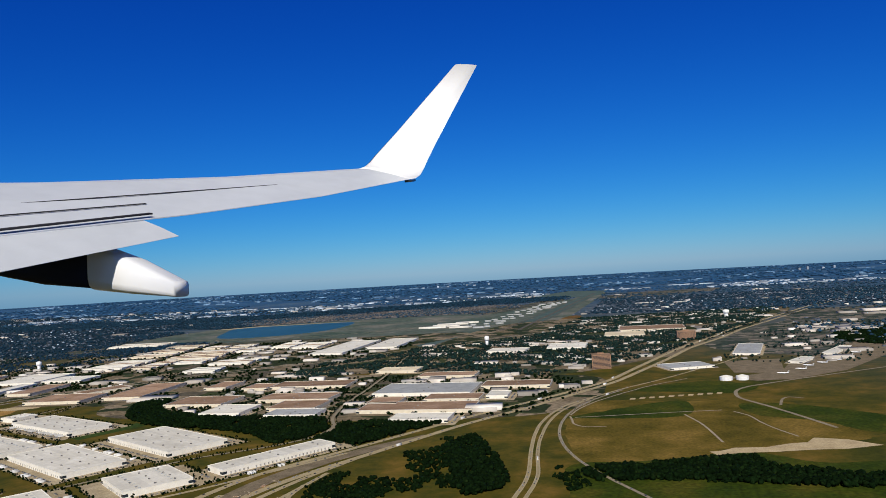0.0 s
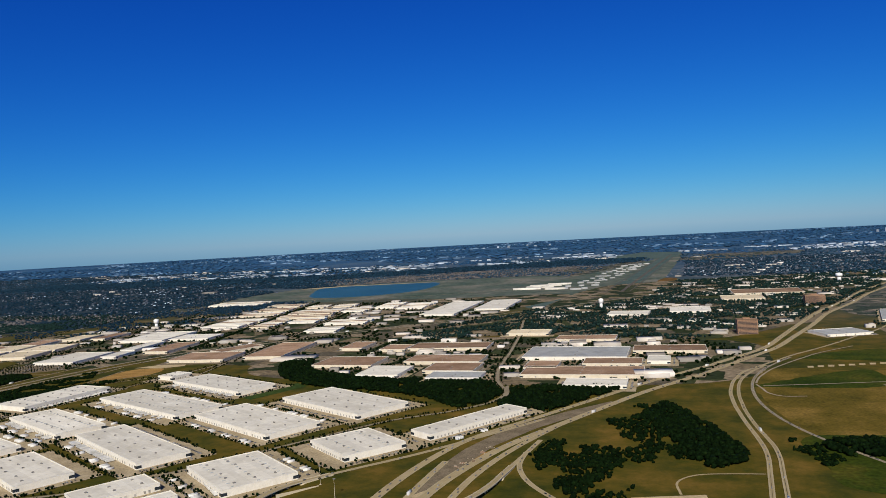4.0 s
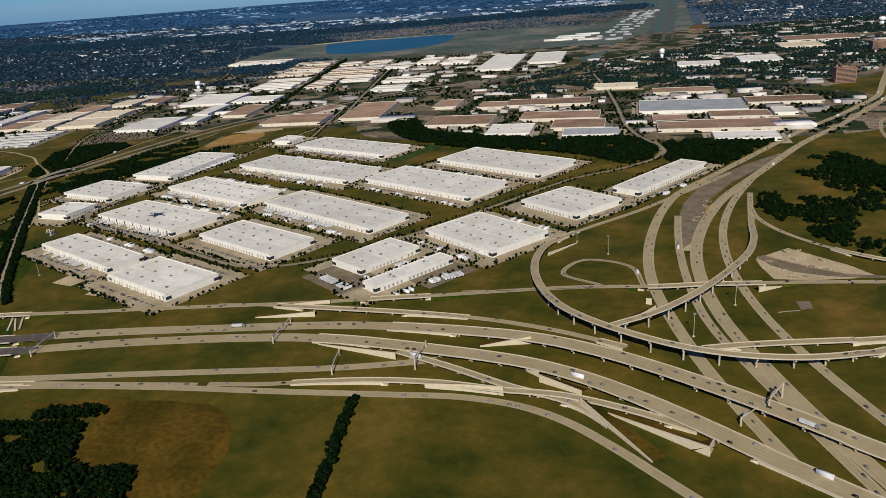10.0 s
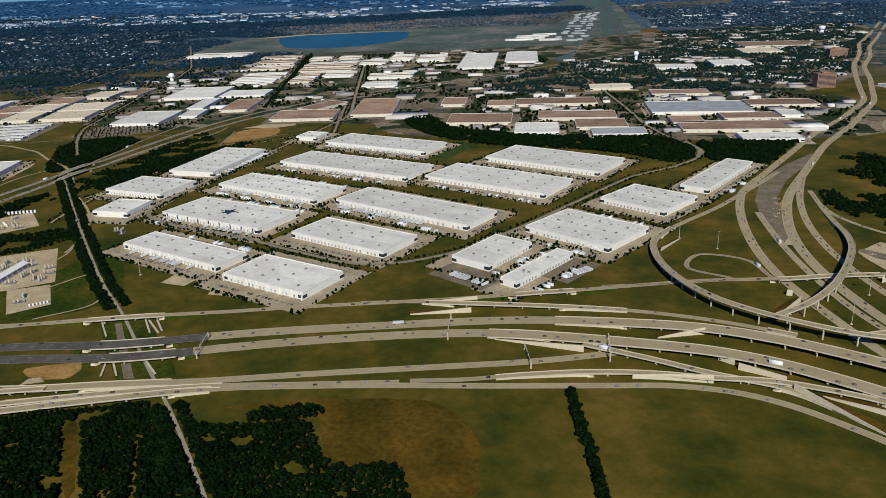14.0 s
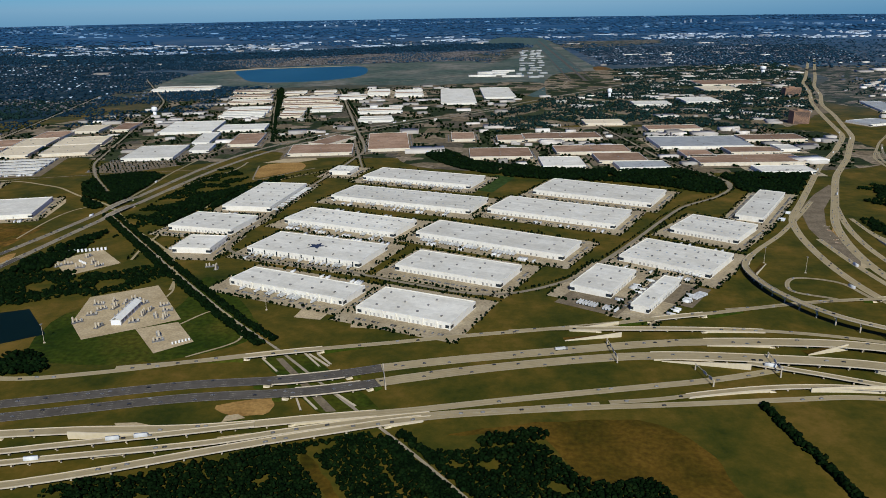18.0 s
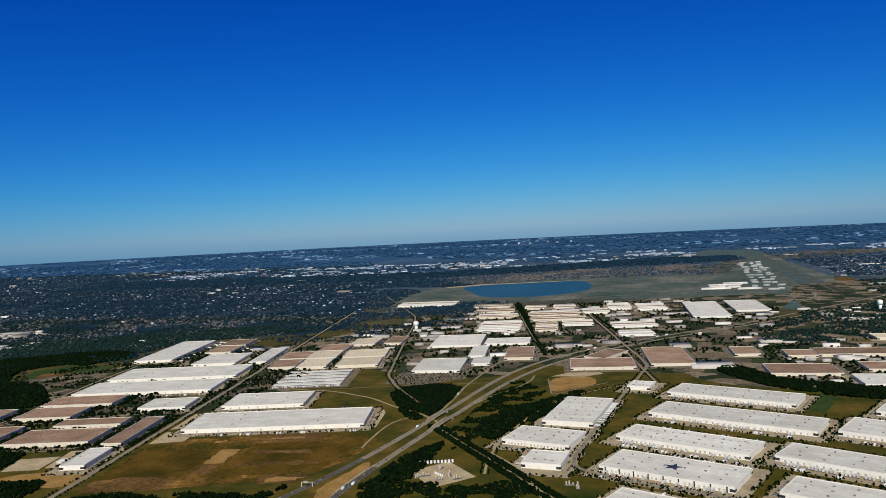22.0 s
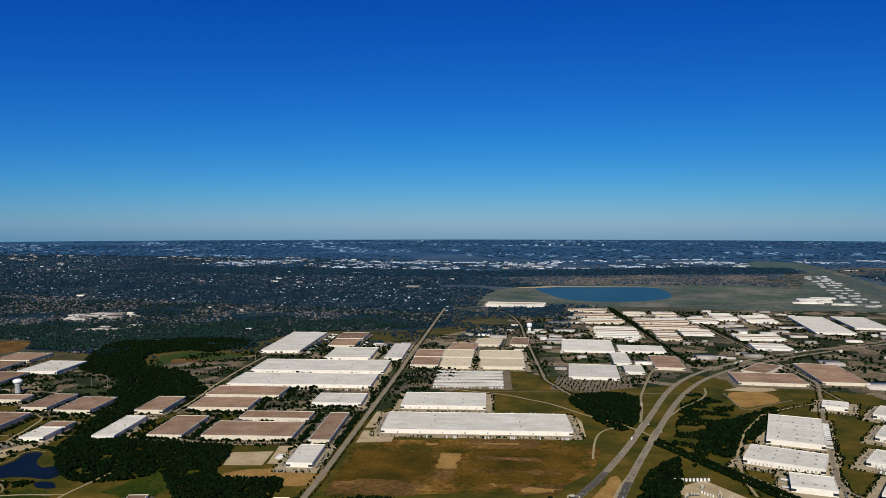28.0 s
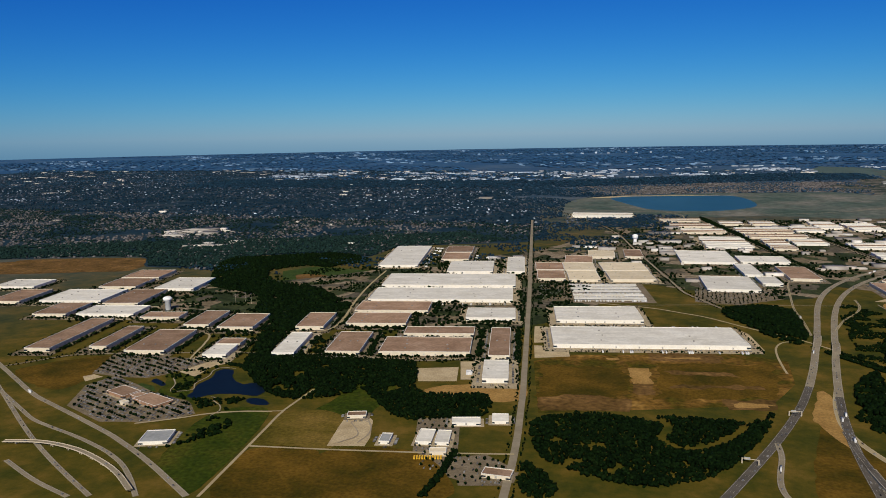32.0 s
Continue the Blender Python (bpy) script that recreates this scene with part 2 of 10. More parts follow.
MAT = {
    "grass": material("grass", [(0.3, (0.013, 0.028, 0.002)), (0.5, (0.032, 0.046, 0.0036)), (0.68, (0.070, 0.064, 0.008))], 0.05, 0.95, fine=(0.7, 0.4), detail=10),
    "brown": material("dry_grass", [(0.36, (0.03888, 0.03168, 0.002835)), (0.5, (0.08165, 0.0504, 0.00567)), (0.64, (0.1283, 0.072, 0.00945))], 0.05, 0.95, fine=(0.9, 0.3), detail=9),
    "field": material("stubble", [(0.34, (0.034, 0.034, 0.003)), (0.44, (0.066, 0.050, 0.005)), (0.52, (0.115, 0.064, 0.011)), (0.60, (0.17, 0.092, 0.018)), (0.70, (0.27, 0.155, 0.04))], 0.07, 0.95, fine=(0.5, 0.45), detail=10),
    # prairie and runway grass: some blue haze baked into the colours
    "pale": material("hazy_prairie", [(0.36, (0.050, 0.079, 0.062)), (0.46, (0.076, 0.100, 0.081)), (0.55, (0.110, 0.121, 0.100)), (0.66, (0.172, 0.166, 0.138))], 0.012, 0.95, fine=(0.12, 0.3), detail=10),
    "airgrass": material("hazy_airfield_grass", [(0.34, (0.052, 0.086, 0.082)), (0.66, (0.082, 0.116, 0.104))], 0.03, 0.95, fine=(0.3, 0.2), detail=9),
    "clay": material("turned_clay_field", [(0.32, (0.066, 0.042, 0.010)), (0.44, (0.100, 0.057, 0.016)), (0.56, (0.140, 0.078, 0.024)), (0.70, (0.21, 0.120, 0.040))], 0.07, 0.95, fine=(0.5, 0.4), detail=10),
    "bus_yellow": material("bus_paint", [(0.3, (0.62, 0.36, 0.03)), (0.7, (0.72, 0.43, 0.05))], 1.0, 0.4),
    "dry": material("golden_grass", [(0.36, (0.060, 0.050, 0.006)), (0.5, (0.105, 0.077, 0.012)), (0.64, (0.175, 0.115, 0.026))], 0.04, 0.95, fine=(0.9, 0.3), detail=9),
    # suburb ground, its blue is distance haze put into the colour
    "suburb": material("hazy_suburb_ground", [(0.36, (0.006, 0.022, 0.036)), (0.5, (0.011, 0.030, 0.044)), (0.66, (0.034, 0.050, 0.058))], 0.03, 0.95, fine=(0.3, 0.3), detail=9),
    "asphalt": material("dark_asphalt", [(0.3, (0.070, 0.062, 0.052)), (0.7, (0.115, 0.103, 0.086))], 0.2, 0.85, fine=(0.7, 0.1)),
    "plough": material("ploughed_soil", [(0.3, (0.055, 0.045, 0.045)), (0.7, (0.085, 0.068, 0.064))], 0.2, 0.95),
    "lawn": material("mown_grass", [(0.3, (0.020, 0.042, 0.009)), (0.5, (0.034, 0.058, 0.012)), (0.7, (0.052, 0.072, 0.018))], 0.06, 0.95, fine=(0.5, 0.35), detail=9),
    "dirt": material("bare_earth", [(0.3, (0.22, 0.125, 0.036)), (0.7, (0.37, 0.225, 0.072))], 0.12, 0.95, fine=(1.2, 0.25)),
    "sand": material("crushed_stone", [(0.3, (0.33, 0.255, 0.145)), (0.7, (0.49, 0.395, 0.245))], 0.15, 0.95, fine=(1.5, 0.2)),
    "lot": material("worn_asphalt", [(0.3, (0.12, 0.095, 0.060)), (0.7, (0.21, 0.170, 0.115))], 0.2, 0.9, fine=(1.5, 0.25)),
    "yard": material("concrete_yard", [(0.3, (0.25, 0.20, 0.125)), (0.5, (0.33, 0.27, 0.175)), (0.7, (0.41, 0.345, 0.235))], 0.13, 0.9, fine=(1.3, 0.25)),
    "water": material("water", [(0.3, (0.016, 0.075, 0.120)), (0.7, (0.027, 0.098, 0.145))], 0.01, 0.5, spec=0.15),
    "poolwater": material("deep_pond_water", [(0.3, (0.003, 0.008, 0.017)), (0.7, (0.005, 0.012, 0.024))], 0.05, 0.5, spec=0.05),
    "pondwater": material("pond_water", [(0.3, (0.003, 0.009, 0.005)), (0.7, (0.005, 0.014, 0.008))], 0.05, 0.5, spec=0.04),
    "road": material("concrete_road", [(0.3, (0.295, 0.236, 0.132)), (0.7, (0.385, 0.316, 0.184))], 0.12, 0.85, fine=(0.6, 0.07)),
    "road_dark": material("asphalt_road", [(0.3, (0.195, 0.162, 0.112)), (0.7, (0.27, 0.232, 0.165))], 0.12, 0.85, fine=(0.6, 0.08)),
    "tyre_dark": material("tyre_polished_lane", [(0.3, (0.276, 0.221, 0.124)), (0.7, (0.365, 0.300, 0.175))], 0.15, 0.8, fine=(0.5, 0.06)),
    "track": material("gravel_track", [(0.3, (0.24, 0.20, 0.145)), (0.7, (0.34, 0.29, 0.215))], 0.4, 0.95),
    "barrier": material("pale_concrete", [(0.3, (0.437, 0.372, 0.262)), (0.7, (0.551, 0.478, 0.356))], 0.5, 0.8),
    "wall_stone": material("cast_panel_wall", [(0.3, (0.52, 0.442, 0.292)), (0.7, (0.625, 0.54, 0.378))], 0.8, 0.85),
    # girder concrete, the shade below the decks put into its colour
    "under": material("shade_dark_concrete", [(0.3, (0.15, 0.125, 0.08)), (0.7, (0.22, 0.185, 0.125))], 0.6, 0.85),
    "paint": material("road_paint", [(0.3, (0.30, 0.275, 0.21)), (0.7, (0.40, 0.37, 0.29))], 2.0, 0.7),
    "white_roof": material("white_roof_membrane", [(0.28, (0.565, 0.535, 0.455)), (0.5, (0.655, 0.628, 0.55)), (0.72, (0.71, 0.69, 0.615))], 0.09, 0.7, fine=(0.7, 0.08), spread=0.11, sheets=(9.0, 2.2, 0.87)),
    "white_wall": material("white_panel_wall", [(0.3, (0.70, 0.66, 0.56)), (0.7, (0.80, 0.77, 0.68))], 0.4, 0.75, fine=(2.0, 0.06)),
    "tan_roof": material("gravel_roof", [(0.28, (0.200, 0.125, 0.078)), (0.5, (0.275, 0.180, 0.118)), (0.72, (0.36, 0.250, 0.175))], 0.08, 0.9, fine=(0.9, 0.18), spread=0.26, sheets=(12.0, 3.0, 0.85)),
    "tan_wall": material("cream_panel_wall", [(0.3, (0.58, 0.51, 0.38)), (0.7, (0.70, 0.63, 0.49))], 0.5, 0.8),
    "yellow_roof": material("buff_roof", [(0.3, (0.56, 0.47, 0.32)), (0.7, (0.68, 0.59, 0.43))], 0.1, 0.8, fine=(0.9, 0.1), spread=0.1),
    "grey_roof": material("grey_metal_roof", [(0.3, (0.25, 0.26, 0.255)), (0.7, (0.36, 0.37, 0.36))], 0.15, 0.55, fine=(0.9, 0.1), spread=0.15),
    "trim": material("parapet_metal", [(0.3, (0.66, 0.64, 0.57)), (0.7, (0.76, 0.74, 0.68))], 1.0, 0.5),
    "door_grey": material("dock_door_paint", [(0.3, (0.30, 0.29, 0.26)), (0.7, (0.46, 0.44, 0.40))], 1.5, 0.6, spread=0.3),
    "glass": material("dark_glass", [(0.3, (0.018, 0.024, 0.030)), (0.7, (0.03, 0.04, 0.05))], 2.0, 0.2, spec=0.3),
    "unit": material("galvanised_sheet", [(0.3, (0.16, 0.155, 0.145)), (0.7, (0.30, 0.29, 0.275))], 3.0, 0.5, metal=0.2, spread=0.3),
    "skylight": material("skylight_plastic", [(0.3, (0.28, 0.30, 0.30)), (0.7, (0.40, 0.42, 0.42))], 3.0, 0.3),
    "star_blue": material("navy_roof_paint", [(0.3, (0.022, 0.032, 0.065)), (0.7, (0.04, 0.055, 0.10))], 1.0, 0.7),
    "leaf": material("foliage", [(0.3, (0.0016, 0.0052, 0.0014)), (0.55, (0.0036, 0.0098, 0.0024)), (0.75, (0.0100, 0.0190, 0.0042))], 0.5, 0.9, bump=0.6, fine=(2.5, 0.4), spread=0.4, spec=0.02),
    # aerial haze tinted into these leaf colours, stronger the farther out
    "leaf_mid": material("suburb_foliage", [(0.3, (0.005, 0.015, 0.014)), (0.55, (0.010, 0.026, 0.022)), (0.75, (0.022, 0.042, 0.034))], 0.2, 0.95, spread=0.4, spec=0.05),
    "leaf_belt": material("hazy_plain_foliage", [(0.3, (0.014, 0.042, 0.072)), (0.7, (0.026, 0.060, 0.094))], 0.05, 0.95, spread=0.35, spec=0.05),
    "leaf_far": material("hazy_far_foliage", [(0.3, (0.005, 0.020, 0.038)), (0.55, (0.008, 0.029, 0.050)), (0.75, (0.014, 0.040, 0.062))], 0.1, 0.95, spread=0.4, spec=0.1),
    "leaf_haze": material("hazy_far_woods", [(0.3, (0.018, 0.062, 0.135)), (0.7, (0.028, 0.085, 0.17))], 0.01, 0.95, spread=0.3, spec=0.05),
    # roofs far out: blue of the haze mixed into their base colour
    "hazy_belt_roof": material("haze_tinted_pale_roof", [(0.3, (0.18, 0.24, 0.31)), (0.7, (0.44, 0.49, 0.55))], 0.02, 0.9, spread=0.5),
    "hazy_horizon_roof": material("hazy_horizon_roof", [(0.3, (0.05, 0.12, 0.22)), (0.7, (0.17, 0.26, 0.37))], 0.01, 0.9, spread=0.45),
    "wing_grey": material("aircraft_grey_paint", [(0.3, (0.48, 0.51, 0.55)), (0.7, (0.55, 0.58, 0.62))], 2.0, 0.4, fine=(14.0, 0.04), spec=0.5),
    "wing_white": material("aircraft_white_paint", [(0.3, (0.70, 0.71, 0.72)), (0.7, (0.78, 0.79, 0.80))], 2.0, 0.35, spec=0.5),
    "seam": material("dark_seam", [(0.3, (0.02, 0.02, 0.025)), (0.7, (0.04, 0.04, 0.045))], 5.0, 0.7),
    # near-black fairing colour, painted in place of the missing fuselage's shadow
    "navy": material("shadow_dark_fairing", [(0.3, (0.012, 0.014, 0.025)), (0.7, (0.02, 0.023, 0.038))], 5.0, 0.5),
    "bark": material("bark", [(0.3, (0.06, 0.042, 0.028)), (0.7, (0.11, 0.08, 0.055))], 4.0, 0.95),
    "tank_white": material("white_steel", [(0.3, (0.72, 0.72, 0.70)), (0.7, (0.80, 0.80, 0.78))], 1.0, 0.4),
    "brick": material("brown_brick", [(0.3, (0.25, 0.145, 0.088)), (0.7, (0.35, 0.215, 0.135))], 1.5, 0.85),
    # far house roofs, greyed and blued with painted haze
    "hazy_house_roof": material("hazy_house_roof", [(0.3, (0.030, 0.045, 0.068)), (0.7, (0.105, 0.115, 0.135))], 0.05, 0.9, spread=0.6),
    "suburb_roof": material("suburb_roof", [(0.3, (0.050, 0.053, 0.058)), (0.7, (0.130, 0.118, 0.112))], 0.05, 0.9, spread=0.6),
    "far_roof": material("distant_roof", [(0.3, (0.30, 0.29, 0.27)), (0.5, (0.42, 0.38, 0.33)), (0.7, (0.60, 0.58, 0.54))], 0.05, 0.8, spread=0.55),
    "car_paint": material("car_paint", [(0.3, (0.085, 0.083, 0.080)), (0.7, (0.135, 0.132, 0.128))], 0.5, 0.35, spread=0.95, spec=0.35),
    "rubber": material("rubber", [(0.3, (0.015, 0.015, 0.015)), (0.7, (0.025, 0.025, 0.025))], 3.0, 0.9),
    "trailer": material("trailer_panel", [(0.3, (0.50, 0.50, 0.48)), (0.7, (0.66, 0.66, 0.64))], 1.0, 0.45, spread=0.18),
}


def zone_material(name, stops, scale, turn):
    """A patchwork of lots, lawns and paved plots, with grain in each."""
    m = bpy.data.materials.new(name)
    m.use_nodes = True
    nt = m.node_tree
    b = nt.nodes["Principled BSDF"]
    b.inputs["Roughness"].default_value, b.inputs["Specular IOR Level"].default_value = 0.95, 0.1
    geo = nt.nodes.new("ShaderNodeNewGeometry")
    rot = nt.nodes.new("ShaderNodeVectorRotate")
    rot.rotation_type = "Z_AXIS"
    rot.inputs["Angle"].default_value = radians(turn)
    nt.links.new(geo.outputs["Position"], rot.inputs["Vector"])
    vor = nt.nodes.new("ShaderNodeTexVoronoi")
    vor.distance = "CHEBYCHEV"
    vor.inputs["Scale"].default_value = scale
    nt.links.new(rot.outputs["Vector"], vor.inputs["Vector"])
    sep = nt.nodes.new("ShaderNodeSeparateColor")
    nt.links.new(vor.outputs["Color"], sep.inputs["Color"])
    r = nt.nodes.new("ShaderNodeValToRGB")
    r.color_ramp.interpolation = "CONSTANT"
    while len(r.color_ramp.elements) < len(stops):
        r.color_ramp.elements.new(0.5)
    for e, (p, c) in zip(r.color_ramp.elements, stops):
        e.position, e.color = p, (*c, 1)
    nt.links.new(sep.outputs["Red"], r.inputs["Fac"])
    n = nt.nodes.new("ShaderNodeTexNoise")
    n.inputs["Scale"].default_value, n.inputs["Detail"].default_value = 0.35, 8
    nt.links.new(geo.outputs["Position"], n.inputs["Vector"])
    mr = nt.nodes.new("ShaderNodeMapRange")
    mr.inputs["From Min"].default_value, mr.inputs["From Max"].default_value = 0.3, 0.7
    mr.inputs["To Min"].default_value, mr.inputs["To Max"].default_value = 0.45, 1.4
    nt.links.new(n.outputs["Fac"], mr.inputs["Value"])
    mx = nt.nodes.new("ShaderNodeVectorMath")
    mx.operation = "SCALE"
    nt.links.new(r.outputs["Color"], mx.inputs[0])
    nt.links.new(mr.outputs["Result"], mx.inputs["Scale"])
    nt.links.new(mx.outputs["Vector"], b.inputs["Base Color"])
    return m


MAT["works"] = zone_material("works_plots", [(0.0, (0.022, 0.032, 0.010)), (0.30, (0.040, 0.050, 0.018)), (0.48, (0.16, 0.125, 0.075)), (0.66, (0.22, 0.175, 0.115)), (0.84, (0.095, 0.082, 0.055))], 0.075, 7)
MAT["works_far"] = zone_material("town_plots", [(0.0, (0.030, 0.045, 0.032)), (0.34, (0.060, 0.068, 0.050)), (0.54, (0.13, 0.12, 0.095)), (0.74, (0.19, 0.16, 0.125)), (0.88, (0.09, 0.085, 0.072))], 0.11, 5)


# ---- mesh helpers ----
def link_mesh(name, verts, faces, mat, parent=None, label="", smooth=False):
    me = bpy.data.meshes.new(name)
    me.from_pydata(verts, [], faces)
    me.materials.append(mat)
    if smooth:
        me.polygons.foreach_set("use_smooth", [True] * len(me.polygons))
    ob = new(name, me)
    if parent is not None:
        ob.parent = parent
    if label:
        ob["label"] = label
    return ob


def share(name, mesh, parent, m):
    """One more object on a mesh that is already made."""
    ob = new(name, mesh)
    ob.parent = parent
    ob.matrix_basis = m
    return ob


def thing(name, m, label, category, group="", kind=""):
    ob = new(name)
    ob.empty_display_size = 0.5
    ob.matrix_basis = m
    return tagged(ob, label, category, group, kind)


BOX_F = [(0, 3, 2, 1), (4, 5, 6, 7), (0, 1, 5, 4), (1, 2, 6, 5), (2, 3, 7, 6), (3, 0, 4, 7)]


def box(x0, x1, y0, y1, z0, z1):
    return [(x0, y0, z0), (x1, y0, z0), (x1, y1, z0), (x0, y1, z0), (x0, y0, z1), (x1, y0, z1), (x1, y1, z1), (x0, y1, z1)]


class Pile:
    """Collects vertices and faces for one mesh."""

    def __init__(self):
        self.v, self.f = [], []

    def add(self, v, f):
        k = len(self.v)
        self.v += [tuple(p) for p in v]
        self.f += [tuple(i + k for i in q) for q in f]
        return self

    def box(self, *a):
        return self.add(box(*a), BOX_F)

    def tube(self, pts, radii, n=10, cap=True):
        k = len(self.v)
        for (x, y, z), r in zip(pts, radii):
            self.v += [(x + r * math.cos(2 * math.pi * i / n), y + r * math.sin(2 * math.pi * i / n), z) for i in range(n)]
        for j in range(len(pts) - 1):
            self.f += [(k + j * n + i, k + j * n + (i + 1) % n, k + (j + 1) * n + (i + 1) % n, k + (j + 1) * n + i) for i in range(n)]
        if cap:
            self.f += [tuple(k + i for i in reversed(range(n))), tuple(k + (len(pts) - 1) * n + i for i in range(n))]
        return self

    def link(self, name, mat, parent=None, label="", smooth=False):
        return link_mesh(name, self.v, self.f, mat, parent, label, smooth)


def curve_points(ctrl, step=2.0, closed=False):
    """A smooth line (Catmull-Rom) through control points, sampled about every step."""
    p = [np.array(c, float) for c in ctrl]
    n = len(p)
    out = []
    for i in range(n if closed else n - 1):
        a = p[(i - 1) % n] if closed or i else 2 * p[0] - p[1]
        b, c = p[i], p[(i + 1) % n]
        d = p[(i + 2) % n] if closed or i + 2 < n else 2 * p[n - 1] - p[n - 2]
        k = max(2, int(np.linalg.norm(c - b) / step))
        for s in range(k):
            t = s / k
            out.append(0.5 * (2 * b + (c - a) * t + (2 * a - 5 * b + 4 * c - d) * t * t + (3 * b - a - 3 * c + d) * t ** 3))
    if not closed:
        out.append(p[-1])
    return np.array(out)


def offset_line(pts, off):
    d = np.gradient(pts[:, :2], axis=0)
    d /= np.linalg.norm(d, axis=1, keepdims=True) + 1e-9
    q = pts.copy()
    q[:, 0] -= d[:, 1] * off
    q[:, 1] += d[:, 0] * off
    return q


def ribbon(a, b):
    n = len(a)
    return [tuple(p) for p in a] + [tuple(p) for p in b], [(i, i + 1, n + i + 1, n + i) for i in range(n - 1)]


def inside(poly, x, y):
    poly = np.asarray(poly)
    res = np.zeros(len(x), bool)
    j = len(poly) - 1
    for i in range(len(poly)):
        xi, yi, xj, yj = *poly[i], *poly[j]
        hit = ((yi > y) != (yj > y)) & (x < (xj - xi) * (y - yi) / (yj - yi + 1e-12) + xi)
        res ^= hit
        j = i
    return res


# ---- the ground: one sheet to the horizon ----
def ground_material():
    m = bpy.data.materials.new("open_ground")
    m.use_nodes = True
    nt = m.node_tree
    b = nt.nodes["Principled BSDF"]
    b.inputs["Roughness"].default_value = 0.95
    b.inputs["Specular IOR Level"].default_value = 0.1
    geo = nt.nodes.new("ShaderNodeNewGeometry")

    def noise_ramp(scale, detail, stops, rough=0.6):
        n = nt.nodes.new("ShaderNodeTexNoise")
        n.inputs["Scale"].default_value, n.inputs["Detail"].default_value, n.inputs["Roughness"].default_value = scale, detail, rough
        nt.links.new(geo.outputs["Position"], n.inputs["Vector"])
        r = nt.nodes.new("ShaderNodeValToRGB")
        while len(r.color_ramp.elements) < len(stops):
            r.color_ramp.elements.new(0.5)
        for e, (p, c) in zip(r.color_ramp.elements, stops):
            e.position, e.color = p, (*c, 1)
        nt.links.new(n.outputs["Fac"], r.inputs["Fac"])
        return r.outputs["Color"]

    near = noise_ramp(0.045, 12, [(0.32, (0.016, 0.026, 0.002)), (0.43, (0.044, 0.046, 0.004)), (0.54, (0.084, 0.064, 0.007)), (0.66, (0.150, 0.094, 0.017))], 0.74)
    # far and rim ramps put distance haze into the ground colour as blue
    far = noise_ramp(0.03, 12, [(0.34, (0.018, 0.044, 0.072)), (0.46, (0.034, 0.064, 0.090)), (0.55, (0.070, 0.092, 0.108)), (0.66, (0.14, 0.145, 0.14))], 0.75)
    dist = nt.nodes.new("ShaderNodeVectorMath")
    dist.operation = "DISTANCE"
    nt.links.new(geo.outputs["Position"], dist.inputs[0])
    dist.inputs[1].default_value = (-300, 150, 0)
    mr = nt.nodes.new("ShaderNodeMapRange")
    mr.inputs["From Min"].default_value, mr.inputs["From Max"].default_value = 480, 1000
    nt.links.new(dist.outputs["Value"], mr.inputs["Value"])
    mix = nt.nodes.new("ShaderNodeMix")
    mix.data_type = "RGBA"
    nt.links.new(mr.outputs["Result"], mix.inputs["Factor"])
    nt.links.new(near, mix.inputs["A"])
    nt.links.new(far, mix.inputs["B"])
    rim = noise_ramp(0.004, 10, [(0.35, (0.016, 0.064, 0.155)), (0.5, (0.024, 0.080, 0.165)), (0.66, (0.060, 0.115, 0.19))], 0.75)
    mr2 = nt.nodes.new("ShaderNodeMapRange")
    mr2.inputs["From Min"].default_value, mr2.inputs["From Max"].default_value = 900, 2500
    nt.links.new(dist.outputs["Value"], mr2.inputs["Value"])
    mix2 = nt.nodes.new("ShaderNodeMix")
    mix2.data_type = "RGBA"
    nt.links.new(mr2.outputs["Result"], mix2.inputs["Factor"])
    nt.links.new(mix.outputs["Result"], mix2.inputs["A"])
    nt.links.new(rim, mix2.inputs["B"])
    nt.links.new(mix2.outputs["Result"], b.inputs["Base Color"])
    return m


def ground():
    rings = [0, 60, 120, 200, 300, 420, 560, 760, 1000, 1400, 2000, 2800, 3700, 4720]
    n = 96
    v, f = [(-250, 0, 0)], []
    for r in rings[1:]:
        v += [(-250 + r * math.cos(2 * math.pi * i / n), r * math.sin(2 * math.pi * i / n), 6.0 * max(0.0, (r - 2800) / 1920) ** 1.5) for i in range(n)]
    f += [(0, 1 + i, 1 + (i + 1) % n) for i in range(n)]
    for k in range(len(rings) - 2):
        a, c = 1 + k * n, 1 + (k + 1) * n
        f += [(a + i, c + i, c + (i + 1) % n, a + (i + 1) % n) for i in range(n)]
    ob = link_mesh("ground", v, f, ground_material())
    return tagged(ob, "olive and brown grassland, tinted haze blue towards the wooded horizon", "ground", kind="structure")


ground()


